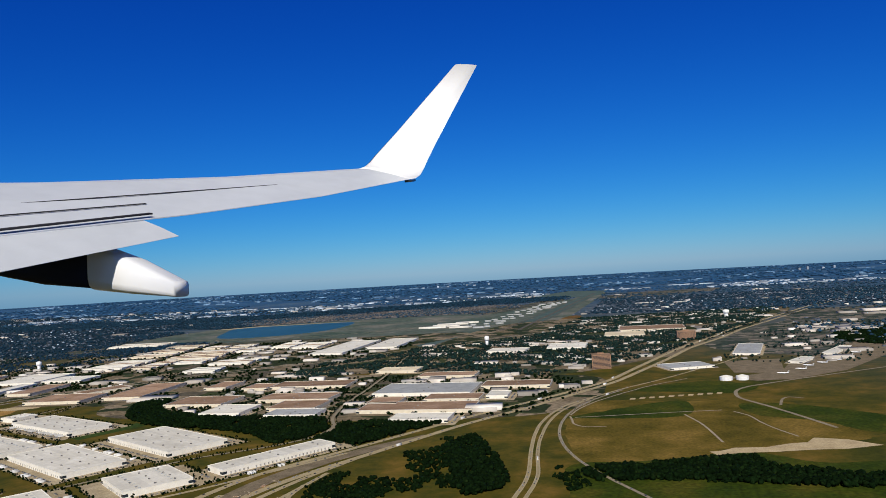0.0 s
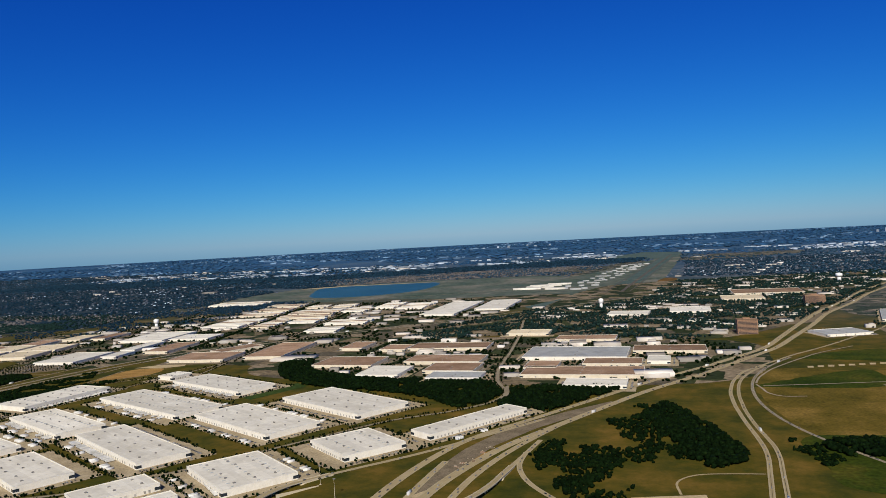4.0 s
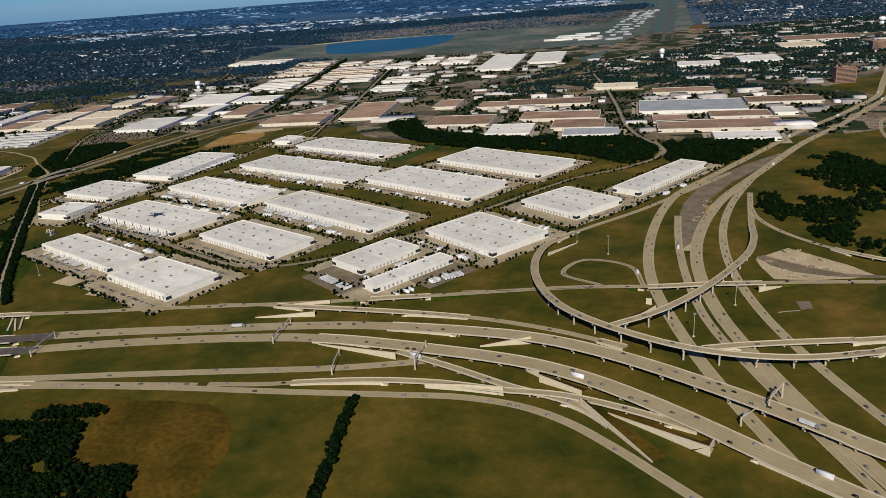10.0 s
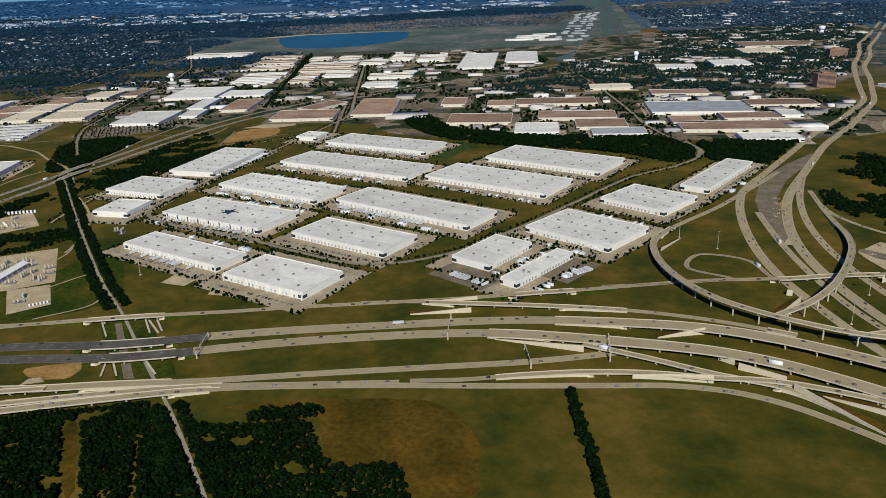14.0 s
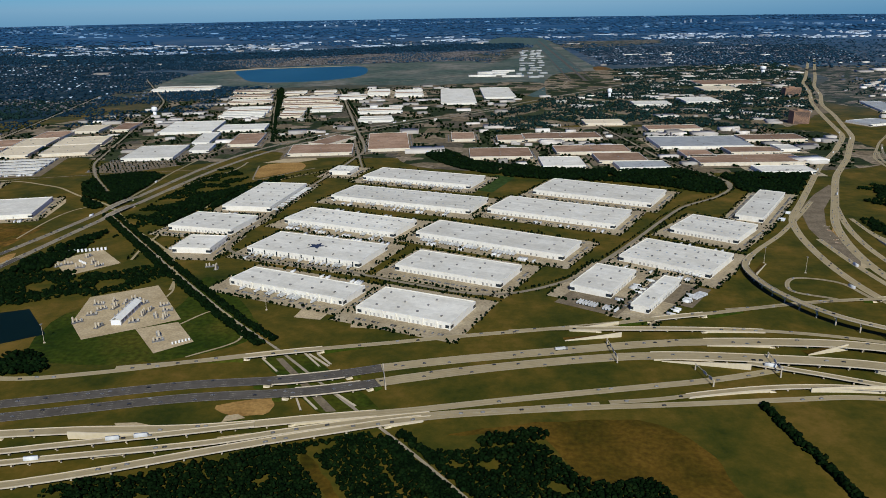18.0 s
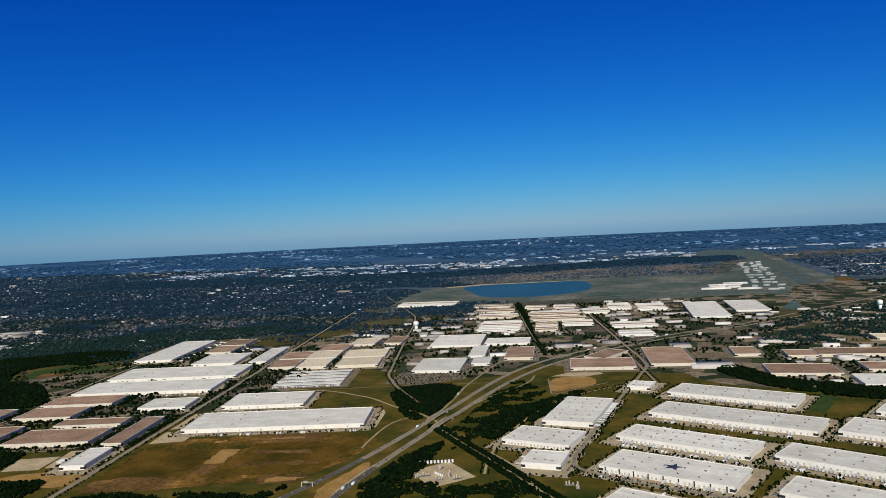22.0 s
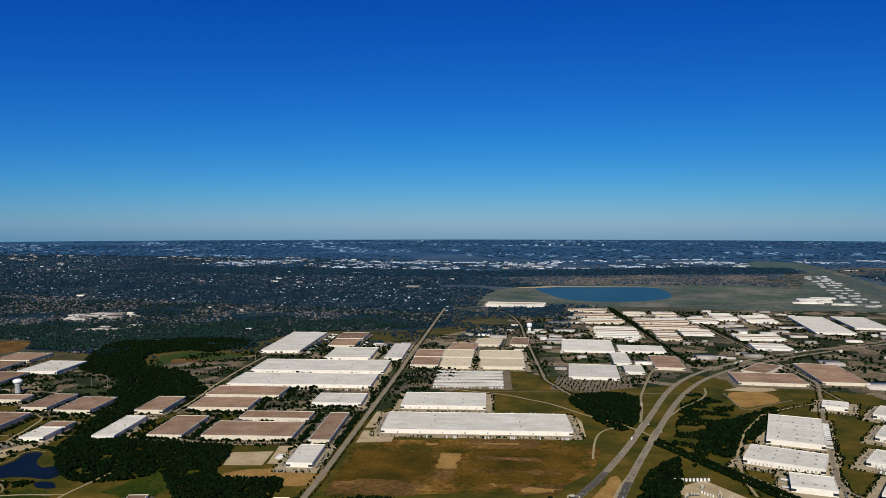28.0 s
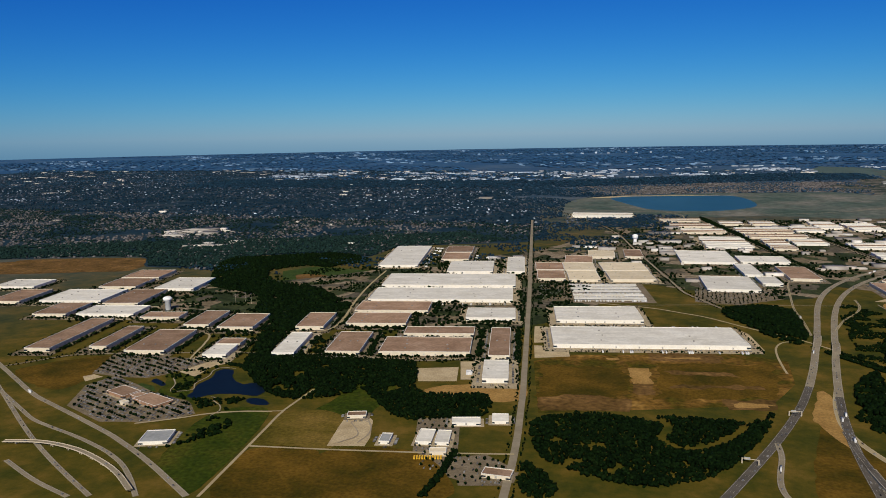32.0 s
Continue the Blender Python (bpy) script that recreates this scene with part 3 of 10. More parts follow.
PATCH_LOOK = {
    "field": ("field", "brown stubble field with bare patches", "field"),
    "brown": ("brown", "dry brown and green grass field", "field"),
    "grass": ("grass", "rough green grass field", "field"),
    "works": ("works", "patchwork of paved plots and lawns between workshops", "paved plots"),
    "works_far": ("works_far", "patchwork of town plots and lawns", "paved plots"),
    "dry": ("dry", "golden dry grassland beside the airfield", "field"),
    "suburb": ("suburb", "dark ground between suburban houses, haze blue in its colour", "ground"),
    "plough": ("plough", "dark grey ploughed field", "field"),
    "pale": ("pale", "open prairie, tan and grey-green with haze tinted in", "prairie"),
    "airgrass": ("airgrass", "mown runway grass, grey-green with painted haze", "airfield grass"),
    "clay": ("clay", "turned red-brown clay field", "field"),
    "lawn": ("lawn", "bright mown green playing field", "lawn"),
    "dirt": ("dirt", "bare orange-brown earth", "bare earth"),
    "sand": ("sand", "pale crushed-stone pad", "gravel pad"),
    "lot": ("lot", "worn grey-brown asphalt parking area", "parking lot"),
    "yard": ("yard", "tan concrete yard round the warehouse", "yard"),
    "water": ("water", "calm deep blue lake", "lake"),
    "pond": ("pondwater", "still dark pond water", "pond"),
    "pool": ("poolwater", "dark blue pond with winding banks", "pond"),
}
LEVEL = {"pool": 0.03, "works": 0.005, "works_far": 0.004, "dry": 0.009, "suburb": 0.006, "field": 0.012, "brown": 0.014, "grass": 0.016, "plough": 0.02, "lawn": 0.02, "pale": 0.018, "airgrass": 0.024, "clay": 0.019, "dirt": 0.026, "sand": 0.03, "lot": 0.034, "yard": 0.022, "water": 0.03, "pond": 0.03}
PATCHES = [0]
LEVELS_USED = []


def patch(name, kind, ctrl, smooth=True, ragged=0.0):
    """A sheet of other ground cover, with a softly wandering edge."""
    if kind in ("lot", "sand", "field", "plough", "lawn", "pond", "airgrass"):
        smooth = False
    pts = curve_points([(x, y, 0) for x, y in ctrl], 3.0, True) if smooth else np.array([(x, y, 0) for x, y in ctrl], float)
    if ragged:
        rim = []
        for (ax, ay), (bx, by) in zip(ctrl, ctrl[1:] + ctrl[:1]):
            steps = max(2, int(math.hypot(bx - ax, by - ay) / 0.9))
            for k in range(steps):
                px, py = ax + (bx - ax) * k / steps, ay + (by - ay) * k / steps
                rim.append((px + ragged * noise.noise(Vector((px * 0.4 / ragged, py * 0.4 / ragged, 5))), py + ragged * noise.noise(Vector((px * 0.4 / ragged, py * 0.4 / ragged, 15))), 0))
        pts = np.array(rim, float)
    if kind not in ("lot", "sand", "yard"):
        for i, p in enumerate(pts):
            pts[i, 0] += 1.1 * noise.noise(Vector((p[0] * 0.21, p[1] * 0.21, 3)))
            pts[i, 1] += 1.1 * noise.noise(Vector((p[0] * 0.21, p[1] * 0.21, 9)))
    PATCHES[0] += 1
    level = LEVEL[kind] + 0.0005 * PATCHES[0]
    while any(abs(level - other) < 0.0003 for other in LEVELS_USED):
        level += 0.00031
    LEVELS_USED.append(level)
    pts[:, 2] = level
    mat, label, cat = PATCH_LOOK[kind]
    ob = link_mesh(name, [tuple(p) for p in pts], [tuple(range(len(pts)))], MAT[mat])
    bm = bmesh.new()
    bm.from_mesh(ob.data)
    bmesh.ops.triangulate(bm, faces=bm.faces[:])
    bm.normal_update()
    for face in bm.faces:
        if face.normal.z < 0:
            face.normal_flip()
    bm.to_mesh(ob.data)
    bm.free()
    return tagged(ob, label, cat, kind="structure")


# ---- roads ----
def road(name, width, kind, ctrl):
    """A carriageway along a line; where it leaves the ground it gets a deck, parapets, retaining walls or piers."""
    pts = curve_points(ctrl, 2.0)
    pts[:, 2] = np.maximum(pts[:, 2], 0)
    dark = kind in "d"
    mat = MAT["track"] if kind == "t" else MAT["road"] if name.startswith(("field_road", "access", "pad_lane", "bend_road", "village", "small_lane", "track_line", "park_west")) else MAT["asphalt"] if kind == "a" or name.startswith(("curve_fly", "runway")) and name[-1] not in "de" else MAT["road_dark"] if dark or kind == "s" or name.startswith("west_ramp") else MAT["road"]
    label = {"m": "wide pale concrete freeway carriageway", "d": "grey freeway carriageway with worn lanes", "a": "dark asphalt freeway carriageway", "r": "pale concrete ramp road", "f": "elevated curving concrete flyover ramp",
             "s": "pale local street", "t": "narrow pale gravel track in a railway corridor"}[kind]
    ROAD_LIFT[0] += 0.0016
    lift = 0.085 + ROAD_LIFT[0]
    ROADS.append((name, kind, width, pts))
    top = pts.copy()
    top[:, 2] += lift
    a, b = offset_line(top, width / 2), offset_line(top, -width / 2)
    ob = link_mesh(name, *ribbon(b, a), mat)
    tagged(ob, label, "road", kind="structure")
    if kind in "mdrfa":
        pile = Pile()
        for off in (width / 2 - 0.22, -width / 2 + 0.22):
            c = top.copy()
            c[:, 2] += 0.006
            pile.add(*ribbon(offset_line(c, off - 0.035), offset_line(c, off + 0.035)))
        lanes = max(2, round((width - 0.8) / 0.78))
        c = top.copy()
        c[:, 2] += 0.006
        for k in range(1, lanes):
            off = -width / 2 + 0.4 + (width - 0.8) * k / lanes
            l, r = offset_line(c, off - 0.022), offset_line(c, off + 0.022)
            for i in range(0, len(c) - 1, 2):
                pile.add([l[i], (l[i] * 0.4 + l[i + 1] * 0.6), (r[i] * 0.4 + r[i + 1] * 0.6), r[i]], [(3, 2, 1, 0)])
        pile.link("lane_marking", MAT["paint"], ob)
        if mat is MAT["road"]:
            worn = Pile()
            c[:, 2] -= 0.003
            for k in range(lanes):
                off = -width / 2 + 0.4 + (width - 0.8) * (k + 0.5) / lanes
                worn.add(*ribbon(offset_line(c, off - 0.23), offset_line(c, off + 0.23)))
            worn.link("tyre_worn_lane", MAT["tyre_dark"], ob, "darker tyre-worn lane surface")
    up = pts[:, 2] > 0.16
    if not up.any():
        return ob
    # runs above the ground
    i = 0
    n = len(pts)
    while i < n:
        if not up[i]:
            i += 1
            continue
        j = i
        while j + 1 < n and up[j + 1]:
            j += 1
        if j > i:
            run(ob, top[i:j + 1], width, kind in "ad" or name.startswith("frontage_road"))
        i = j + 1
    return ob


ROAD_LIFT = [0.0]
ROADS = []
PIER = {}


def run(ob, top, width, bank):
    """The raised stretch of a road: slab sides, parapets, piers or retaining walls."""
    h = width / 2
    slab = Pile()
    whole = top
    if bank:
        span = np.where(top[:, 2] > 0.68)[0]
        if len(span) > 2:
            top = top[span[0]:span[-1] + 1]
    hi, base, lo = top.copy(), top.copy(), top.copy()
    hi[:, 2] += 0.17
    base[:, 2] -= 0.12
    lo[:, 2] -= 0.4
    for s in (1, -1):
        e, g = offset_line(base, s * (h - 0.4)), offset_line(lo, s * (h - 0.4))
        slab.add(*(ribbon(g, e) if s < 0 else ribbon(e, g)))
        e, g = offset_line(base, s * (h + 0.09)), offset_line(base, s * (h - 0.4))
        slab.add(*(ribbon(g, e) if s > 0 else ribbon(e, g)))
    slab.add(*ribbon(offset_line(lo, h - 0.4), offset_line(lo, -h + 0.4)))
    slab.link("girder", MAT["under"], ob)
    for s in (1, -1):
        w = Pile()
        o, q = s * (h + 0.09), s * (h - 0.02)
        w.add(*ribbon(offset_line(hi, o), offset_line(hi, q)) if s > 0 else ribbon(offset_line(hi, q), offset_line(hi, o)))
        w.add(*ribbon(offset_line(base, o), offset_line(hi, o)) if s < 0 else ribbon(offset_line(hi, o), offset_line(base, o)))
        w.add(*ribbon(offset_line(hi, q), offset_line(top, q)) if s < 0 else ribbon(offset_line(top, q), offset_line(hi, q)))
        w.link("parapet", MAT["barrier"], ob)
    top = whole
    base, lo = top.copy(), top.copy()
    base[:, 2] -= 0.12
    low = top[:, 2] < 0.72
    foot = top.copy()
    foot[:, 2] = 0.0
    for s in (1, -1):
        w = Pile()
        e, g = offset_line(base, s * (h + 0.05)), offset_line(foot, s * (h + 0.05))
        if bank:
            # earth banks instead of walls
            e = offset_line(top - np.array([0, 0, 0.05]), s * (h + 0.05))
            g = np.array([offset_line(foot, s * (h + 0.05 + 1.6 * z))[q] for q, z in enumerate(top[:, 2])])
        k = len(e)
        v = [tuple(p) for p in e] + [tuple(p) for p in g]
        f = [(i, i + 1, k + i + 1, k + i) if s > 0 else (i + 1, i, k + i, k + i + 1) for i in range(k - 1) if low[i] and low[i + 1]]
        if f:
            w.add(v, f)
            if bank:
                w.link("embankment", MAT["grass"], ob, "grassy embankment")
            else:
                w.link("retaining_wall", MAT["wall_stone"], ob, "cream cast-panel retaining wall")
    d = np.gradient(top[:, :2], axis=0)
    # sloped abutments where the deck leaves its banks
    for i in range(len(top) - 1):
        if low[i] == low[i + 1]:
            continue
        u = d[i] / (np.linalg.norm(d[i]) + 1e-9) * (1 if low[i] else -1)
        k = i if low[i] else i + 1
        z = top[k, 2] - 0.2
        n = np.array([-u[1], u[0]])
        c = top[k, :2]
        q = [(*(c + n * h), z), (*(c - n * h), z), (*(c - n * (h + 0.3) + u * 1.5), 0.02), (*(c + n * (h + 0.3) + u * 1.5), 0.02)]
        link_mesh("abutment", q + [(*(c + n * (h + 0.3)), 0.02), (*(c - n * (h + 0.3)), 0.02)], [(3, 2, 1, 0), (0, 4, 3), (1, 2, 5)], MAT["wall_stone"], ob, "sloped concrete abutment")
    for i in range(2, len(top) - 1, 3):
        if low[i]:
            continue
        z = top[i, 2] - 0.4
        key = (round(width, 1), round(z, 1))
        if key not in PIER:
            p = Pile()
            p.box(-0.16, 0.16, -h + 0.1, h - 0.1, z - 0.24, z)
            p.tube([(0, 0, 0), (0, 0, z - 0.2)], [0.2, 0.2], 10)
            if width > 3:
                p.v = [(x, y - 1.0, zz) if k >= 8 else (x, y, zz) for k, (x, y, zz) in enumerate(p.v)]
                p.tube([(0, 1.0, 0), (0, 1.0, z - 0.2)], [0.2, 0.2], 10)
            me = bpy.data.meshes.new("pier")
            me.from_pydata(p.v, [], p.f)
            me.materials.append(MAT["barrier"])
            PIER[key] = me
        share("pier", PIER[key], ob, pose(top[i, 0], top[i, 1], 0, 0, 0, math.degrees(math.atan2(d[i, 1], d[i, 0]))))


# ---- warehouses ----
LOOK = {
    "w": ("white_roof", "white_wall", "white flat-roofed warehouse with dock doors"),
    "star": ("white_roof", "white_wall", "white flat-roofed warehouse with a navy star painted on its roof"),
    "dock": ("white_roof", "white_wall", "white flat-roofed warehouse with buttressed loading side"),
    "sky": ("white_roof", "white_wall", "white flat-roofed warehouse with rows of skylights"),
    "b": ("tan_roof", "tan_wall", "low warehouse with a tan gravel roof and cream walls"),
    "y": ("yellow_roof", "tan_wall", "buff-roofed warehouse with cream walls"),
    "k": ("tan_roof", "brick", "brown brick hospital block with a flat tan roof"),
    "g": ("grey_roof", "white_wall", "grey metal-roofed warehouse with white walls"),
}
DOOR_MESH, UNIT_MESH, LIGHT_MESH = [], [], []


def small_meshes():
    p = Pile().box(-0.3, 0.3, -0.03, 0.05, 0.24, 1.0)
    p.box(-0.36, 0.36, -0.045, 0.03, 1.0, 1.08)
    me = bpy.data.meshes.new("dock_door")
    me.from_pydata(p.v, [], p.f)
    me.materials.append(MAT["door_grey"])
    DOOR_MESH.append(me)
    p = Pile().box(-0.35, 0.35, -0.25, 0.25, 0, 0.32)
    p.box(-0.3, 0.0, -0.2, 0.2, 0.32, 0.4)
    p.tube([(0.18, 0, 0.32), (0.18, 0, 0.38)], [0.14, 0.14], 8)
    me = bpy.data.meshes.new("roof_unit")
    me.from_pydata(p.v, [], p.f)
    me.materials.append(MAT["unit"])
    UNIT_MESH.append(me)
    p = Pile().box(-0.3, 0.3, -0.45, 0.45, 0, 0.1)
    p.add([(-0.27, -0.42, 0.1), (0.27, -0.42, 0.1), (0.27, 0.42, 0.1), (-0.27, 0.42, 0.1), (0, -0.3, 0.2), (0, 0.3, 0.2)], [(0, 1, 4), (1, 2, 5, 4), (2, 3, 5), (3, 0, 4, 5)])
    me = bpy.data.meshes.new("skylight")
    me.from_pydata(p.v, [], p.f)
    me.materials.append(MAT["skylight"])
    LIGHT_MESH.append(me)


small_meshes()


def warehouse(x, y, w, d, ang, style, h=2.3, rich=1.0):
    roof_mat, wall_mat, label = LOOK[style]
    rng = random.Random(int(x * 7 + y * 13))
    kind, category = ("hospital_block", "hospital") if style == "k" else ("warehouse", "warehouse")
    ob = thing(kind, pose(x, y, 0, 0, 0, ang), label, category, "hospital blocks" if style == "k" else "industrial buildings")
    W, D, t = w / 2, d / 2, 0.14
    p = Pile()
    p.box(-W, W, -D, -D + t, 0, h)
    p.box(-W, W, D - t, D, 0, h)
    p.box(-W, -W + t, -D + t, D - t, 0, h)
    p.box(W - t, W, -D + t, D - t, 0, h)
    wall = p.link("wall", MAT[wall_mat], ob)
    r = Pile().box(-W + t, W - t, -D + t, D - t, h - 0.42, h - 0.16)
    roof = r.link("roof", MAT[roof_mat], ob)
    c = Pile()
    for a in ((-W - 0.04, W + 0.04, -D - 0.04, -D + t + 0.03), (-W - 0.04, W + 0.04, D - t - 0.03, D + 0.04), (-W - 0.04, -W + t + 0.03, -D + t + 0.03, D - t - 0.03), (W - t - 0.03, W + 0.04, -D + t + 0.03, D - t - 0.03)):
        c.box(*a, h, h + 0.05)
    c.link("parapet_cap", MAT["trim"], ob)
    long_x = w >= d
    span = w if long_x else d
    side = D if long_x else W
    doors = int(min(26, span / 1.7) * rich)
    for s in ((-1, 1) if long_x else (-1, 1)):
        for k in range(doors):
            if rng.random() < 0.12:
                continue
            u = (k + 0.5) / doors * (span - 5) - (span - 5) / 2
            m = pose(u, s * side, 0, 0, 0, 0 if s < 0 else 180) if long_x else pose(s * side, u, 0, 0, 0, 90 if s > 0 else -90)
            share("dock_door", DOOR_MESH[0], wall, m)
        if style == "dock" and s < 0:
            n = max(3, int(span / 4.2))
            for k in range(n + 1):
                u = -span / 2 + 0.2 + k * (span - 0.4) / n
                Pile().box(u - 0.14, u + 0.14, -side - 0.45, -side - 0.002, 0, h - 0.2).link("buttress", MAT[wall_mat], wall)
    # corner offices with glass
    for sx, sy in ((-1, -1), (1, -1), (1, 1)):
        g = Pile()
        lx, ly = min(1.7, w * 0.16), min(1.7, d * 0.16)
        x0, x1 = sorted((sx * (W + 0.03), sx * (W - lx)))
        y0, y1 = sorted((sy * (D + 0.03), sy * (D - ly)))
        hz = h * 0.6
        g.box(x0, x1, sy * D - 0.03, sy * D + 0.03, h * 0.2, hz)
        xa, xb = sorted((sx * W - 0.03, sx * W + 0.03))
        ya, yb = sorted((sy * (D - 0.04), sy * (D - ly)))
        g.box(xa, xb, ya, yb, h * 0.2, hz)
        g.link("office_window", MAT["glass"], wall)
    # vents and air units stand in loose rows
    n = int(rich * min(18, w * d / 50))
    across = 3 if min(w, d) > 14 else 2
    for k in range(n):
        u, v = ((k // across + 0.5) / max(1, math.ceil(n / across)) - 0.5) * 0.94, ((k % across + 0.5) / across - 0.5) * 0.86
        ux, vy = (u * w, v * d) if w >= d else (v * w, u * d)
        ux, vy = max(-W + 1, min(W - 1, ux + rng.uniform(-0.9, 0.9))), max(-D + 1, min(D - 1, vy + rng.uniform(-0.5, 0.5)))
        share("roof_unit", UNIT_MESH[0], roof, pose(ux, vy, h - 0.16, 0, 0, rng.choice((0, 90))))
    if style == "sky" or (style in "wb" and rich >= 1 and rng.random() < 0.35):
        rows = 3 if style == "sky" else 2
        cols = int(w / 3.2)
        for a in range(rows):
            for b in range(cols):
                share("skylight", LIGHT_MESH[0], roof, pose(-W + (b + 0.5) * w / cols, -D + (a + 0.5) * d / rows, h - 0.16))
    if style == "star":
        for k in range(9):
            u = -W + 2.5 + k * (w - 5) / 8
            Pile().box(u - 0.22, u + 0.22, -D - 0.1, -D - 0.004, 0, h - 0.3).link("pilaster", MAT["glass"], wall, "dark wall pilaster")
        out, pts = 3.6, []
        for k in range(10):
            rr = out if k % 2 == 0 else out * 0.42
            an = math.pi / 2 + k * math.pi / 5
            pts.append((rr * math.cos(an) * 1.05 - 0.3, rr * math.sin(an) * 1.05, h - 0.155 + 0.012))
        pts.append((-0.3, 0, h - 0.143))
        link_mesh("painted_star", pts, [(k, (k + 1) % 10, 10) for k in range(10)], MAT["star_blue"], roof, "navy five-pointed star painted on the roof")
    return ob


def yard(x, y, w, d, ang, mx, my, mat="yard"):
    """The paved apron round a building."""
    W, D = w / 2 + mx, d / 2 + my
    ob = link_mesh("yard", [(-W, -D, 0), (W, -D, 0), (W, D, 0), (-W, D, 0)], [(0, 1, 2, 3)], MAT[mat])
    YARD_LIFT[0] += 0.0007
    ob.matrix_basis = pose(x, y, 0.062 + YARD_LIFT[0] % 0.02, 0, 0, ang)
    return tagged(ob, "tan concrete yard with parking round a warehouse", "yard", kind="structure")


YARD_LIFT = [0.0]
FOOT = []


def district(rows, h, rich, margin):
    for x, y, w, d, ang, style in rows:
        warehouse(x, y, w, d, ang, style, h, rich)
        yard(x, y, w, d, ang, margin[0], margin[1], "yard" if style != "b" else "lot")
        FOOT.append((x, y, w, d, ang))


# ---- ground cover ----
PRAIRIE = [(-655, 950), (-632, 805), (-560, 838), (-482, 828), (-399, 848), (-300, 822), (-232, 765), (-217, 735), (-160, 730), (-104, 800), (-100, 930), (-86, 940), (-84, 1065), (-100, 1070), (-98, 1650), (-104, 1900), (-150, 1900), (-150, 1640), (-168, 1500), (-200, 1330), (-240, 1165), (-290, 1205), (-445, 1170), (-545, 1128), (-640, 1062)]
patch("field", "grass", [(-375, 155), (-379.8, 185.4), (-350.9, 186.5), (-348.6, 216.2), (-319.5, 171.4), (-342.6, 153)])
patch("field", "field", [(-540.5, 246.3), (-527.4, 260.4), (-460.3, 279.9), (-439.6, 275.8), (-440.3, 245.9), (-449, 221.3), (-462.2, 214.4), (-526.8, 189.2)])
patch("bare_earth", "dirt", [(-570.7, 203.6), (-540.5, 216.1), (-536, 198), (-565.4, 192.2)])
patch("gravel_pad", "sand", [(-584.9, 223.6), (-568.7, 230), (-563.9, 212.6), (-578.4, 208.3)])
patch("gravel_pad", "sand", [(-570.4, 237.6), (-547.4, 244.3), (-542.4, 221.1), (-563, 215)])
patch("gravel_pad", "sand", [(-545.8, 270.3), (-530.8, 272.3), (-527.2, 257.5), (-541.4, 251.4)])
patch("gravel_pad", "sand", [(-456.4, 322.3), (-452.8, 315.4), (-447.7, 289.4), (-455.8, 286.6)])
patch("gravel_pad", "sand", [(-553.1, 304.1), (-544.5, 304.7), (-539, 277.4), (-546.9, 274.7)])
patch("bare_earth", "dirt", [(-502, 248.5), (-494, 250), (-490.9, 231), (-498, 229)], ragged=0.9)
patch("bare_earth", "clay", [(-498, 229), (-491.1, 231), (-489.3, 218.8), (-496.3, 217.2)], ragged=0.8)
patch("field", "brown", [(-536, 242), (-503.2, 248), (-497.5, 217), (-518, 205), (-530, 206)], ragged=3.0)
patch("field", "clay", [(-528, 206), (-510, 214), (-497, 210), (-496, 199), (-506, 197), (-526, 192)], ragged=3.0)
patch("field", "brown", [(-490, 258), (-446, 268), (-446.6, 228), (-467, 221), (-488, 214)], ragged=3.5)
patch("field", "clay", [(-488, 249), (-462, 253), (-458, 249), (-486, 245)], ragged=1.6)
patch("field", "clay", [(-484, 232), (-452, 240), (-452, 236), (-484, 228)], ragged=1.8)
patch("bare_earth", "clay", [(-496, 271.5), (-468, 278), (-465, 272), (-466.5, 265), (-480, 263.5), (-493, 261)], ragged=1.8)
patch("bare_earth", "dirt", [(-489, 268), (-474, 271.4), (-473.5, 269), (-488, 265.8)], ragged=0.9)
patch("bare_earth", "dirt", [(-512.3, 260), (-507, 261.1), (-506.6, 257.8), (-511.2, 257)], ragged=0.8)
patch("bare_earth", "clay", [(-466, 221), (-447, 226), (-449.8, 213), (-464, 210.5)], ragged=2.2)
patch("bare_earth", "dirt", [(-463, 217.5), (-449, 221), (-450.5, 215.5), (-462.5, 213.5)], ragged=2.0)
patch("field", "brown", [(-264.5, 120.6), (-247.6, 125.7), (-222.6, 127.7), (-211.7, 117.7), (-209.2, 101.8), (-210.6, 88.3), (-218.2, 86.9), (-224.3, 106), (-235.9, 104.7), (-245.5, 121.7)])
patch("field", "grass", [(-602.4, 166.2), (-600.9, 184.7), (-608.9, 210.3), (-584.3, 199.6), (-584.4, 150.9), (-601.2, 145.7)])
patch("field", "brown", [(-747.5, 173.4), (-725.5, 201.1), (-712.7, 187.7), (-710.1, 158.6)])
patch("field", "plough", [(-490.2, 463.9), (-453.4, 477.9), (-462.8, 505.8), (-503.4, 512.3)])
patch("field", "plough", [(-514, 580.4), (-482.8, 584.4), (-504.5, 643.8), (-533, 647.1)])
patch("lawn", "lawn", [(-525, 697.4), (-500.3, 697.9), (-520.8, 765.8), (-540.6, 776.3)])
patch("lawn", "lawn", [(-762.5, 409.3), (-747.5, 432.4), (-684.3, 424.4), (-678.5, 387.7), (-670.6, 349.7), (-688.8, 355.2), (-722.7, 372.3), (-739.6, 371.9)])
patch("bare_earth", "clay", [(-744, 398), (-728, 404), (-706, 386), (-712, 374), (-730, 379)])
patch("lawn", "lawn", [(-760.6, 287.8), (-766.4, 307.6), (-754.9, 330.7), (-725.4, 315.5), (-712.6, 292.4), (-752.9, 285.5)])
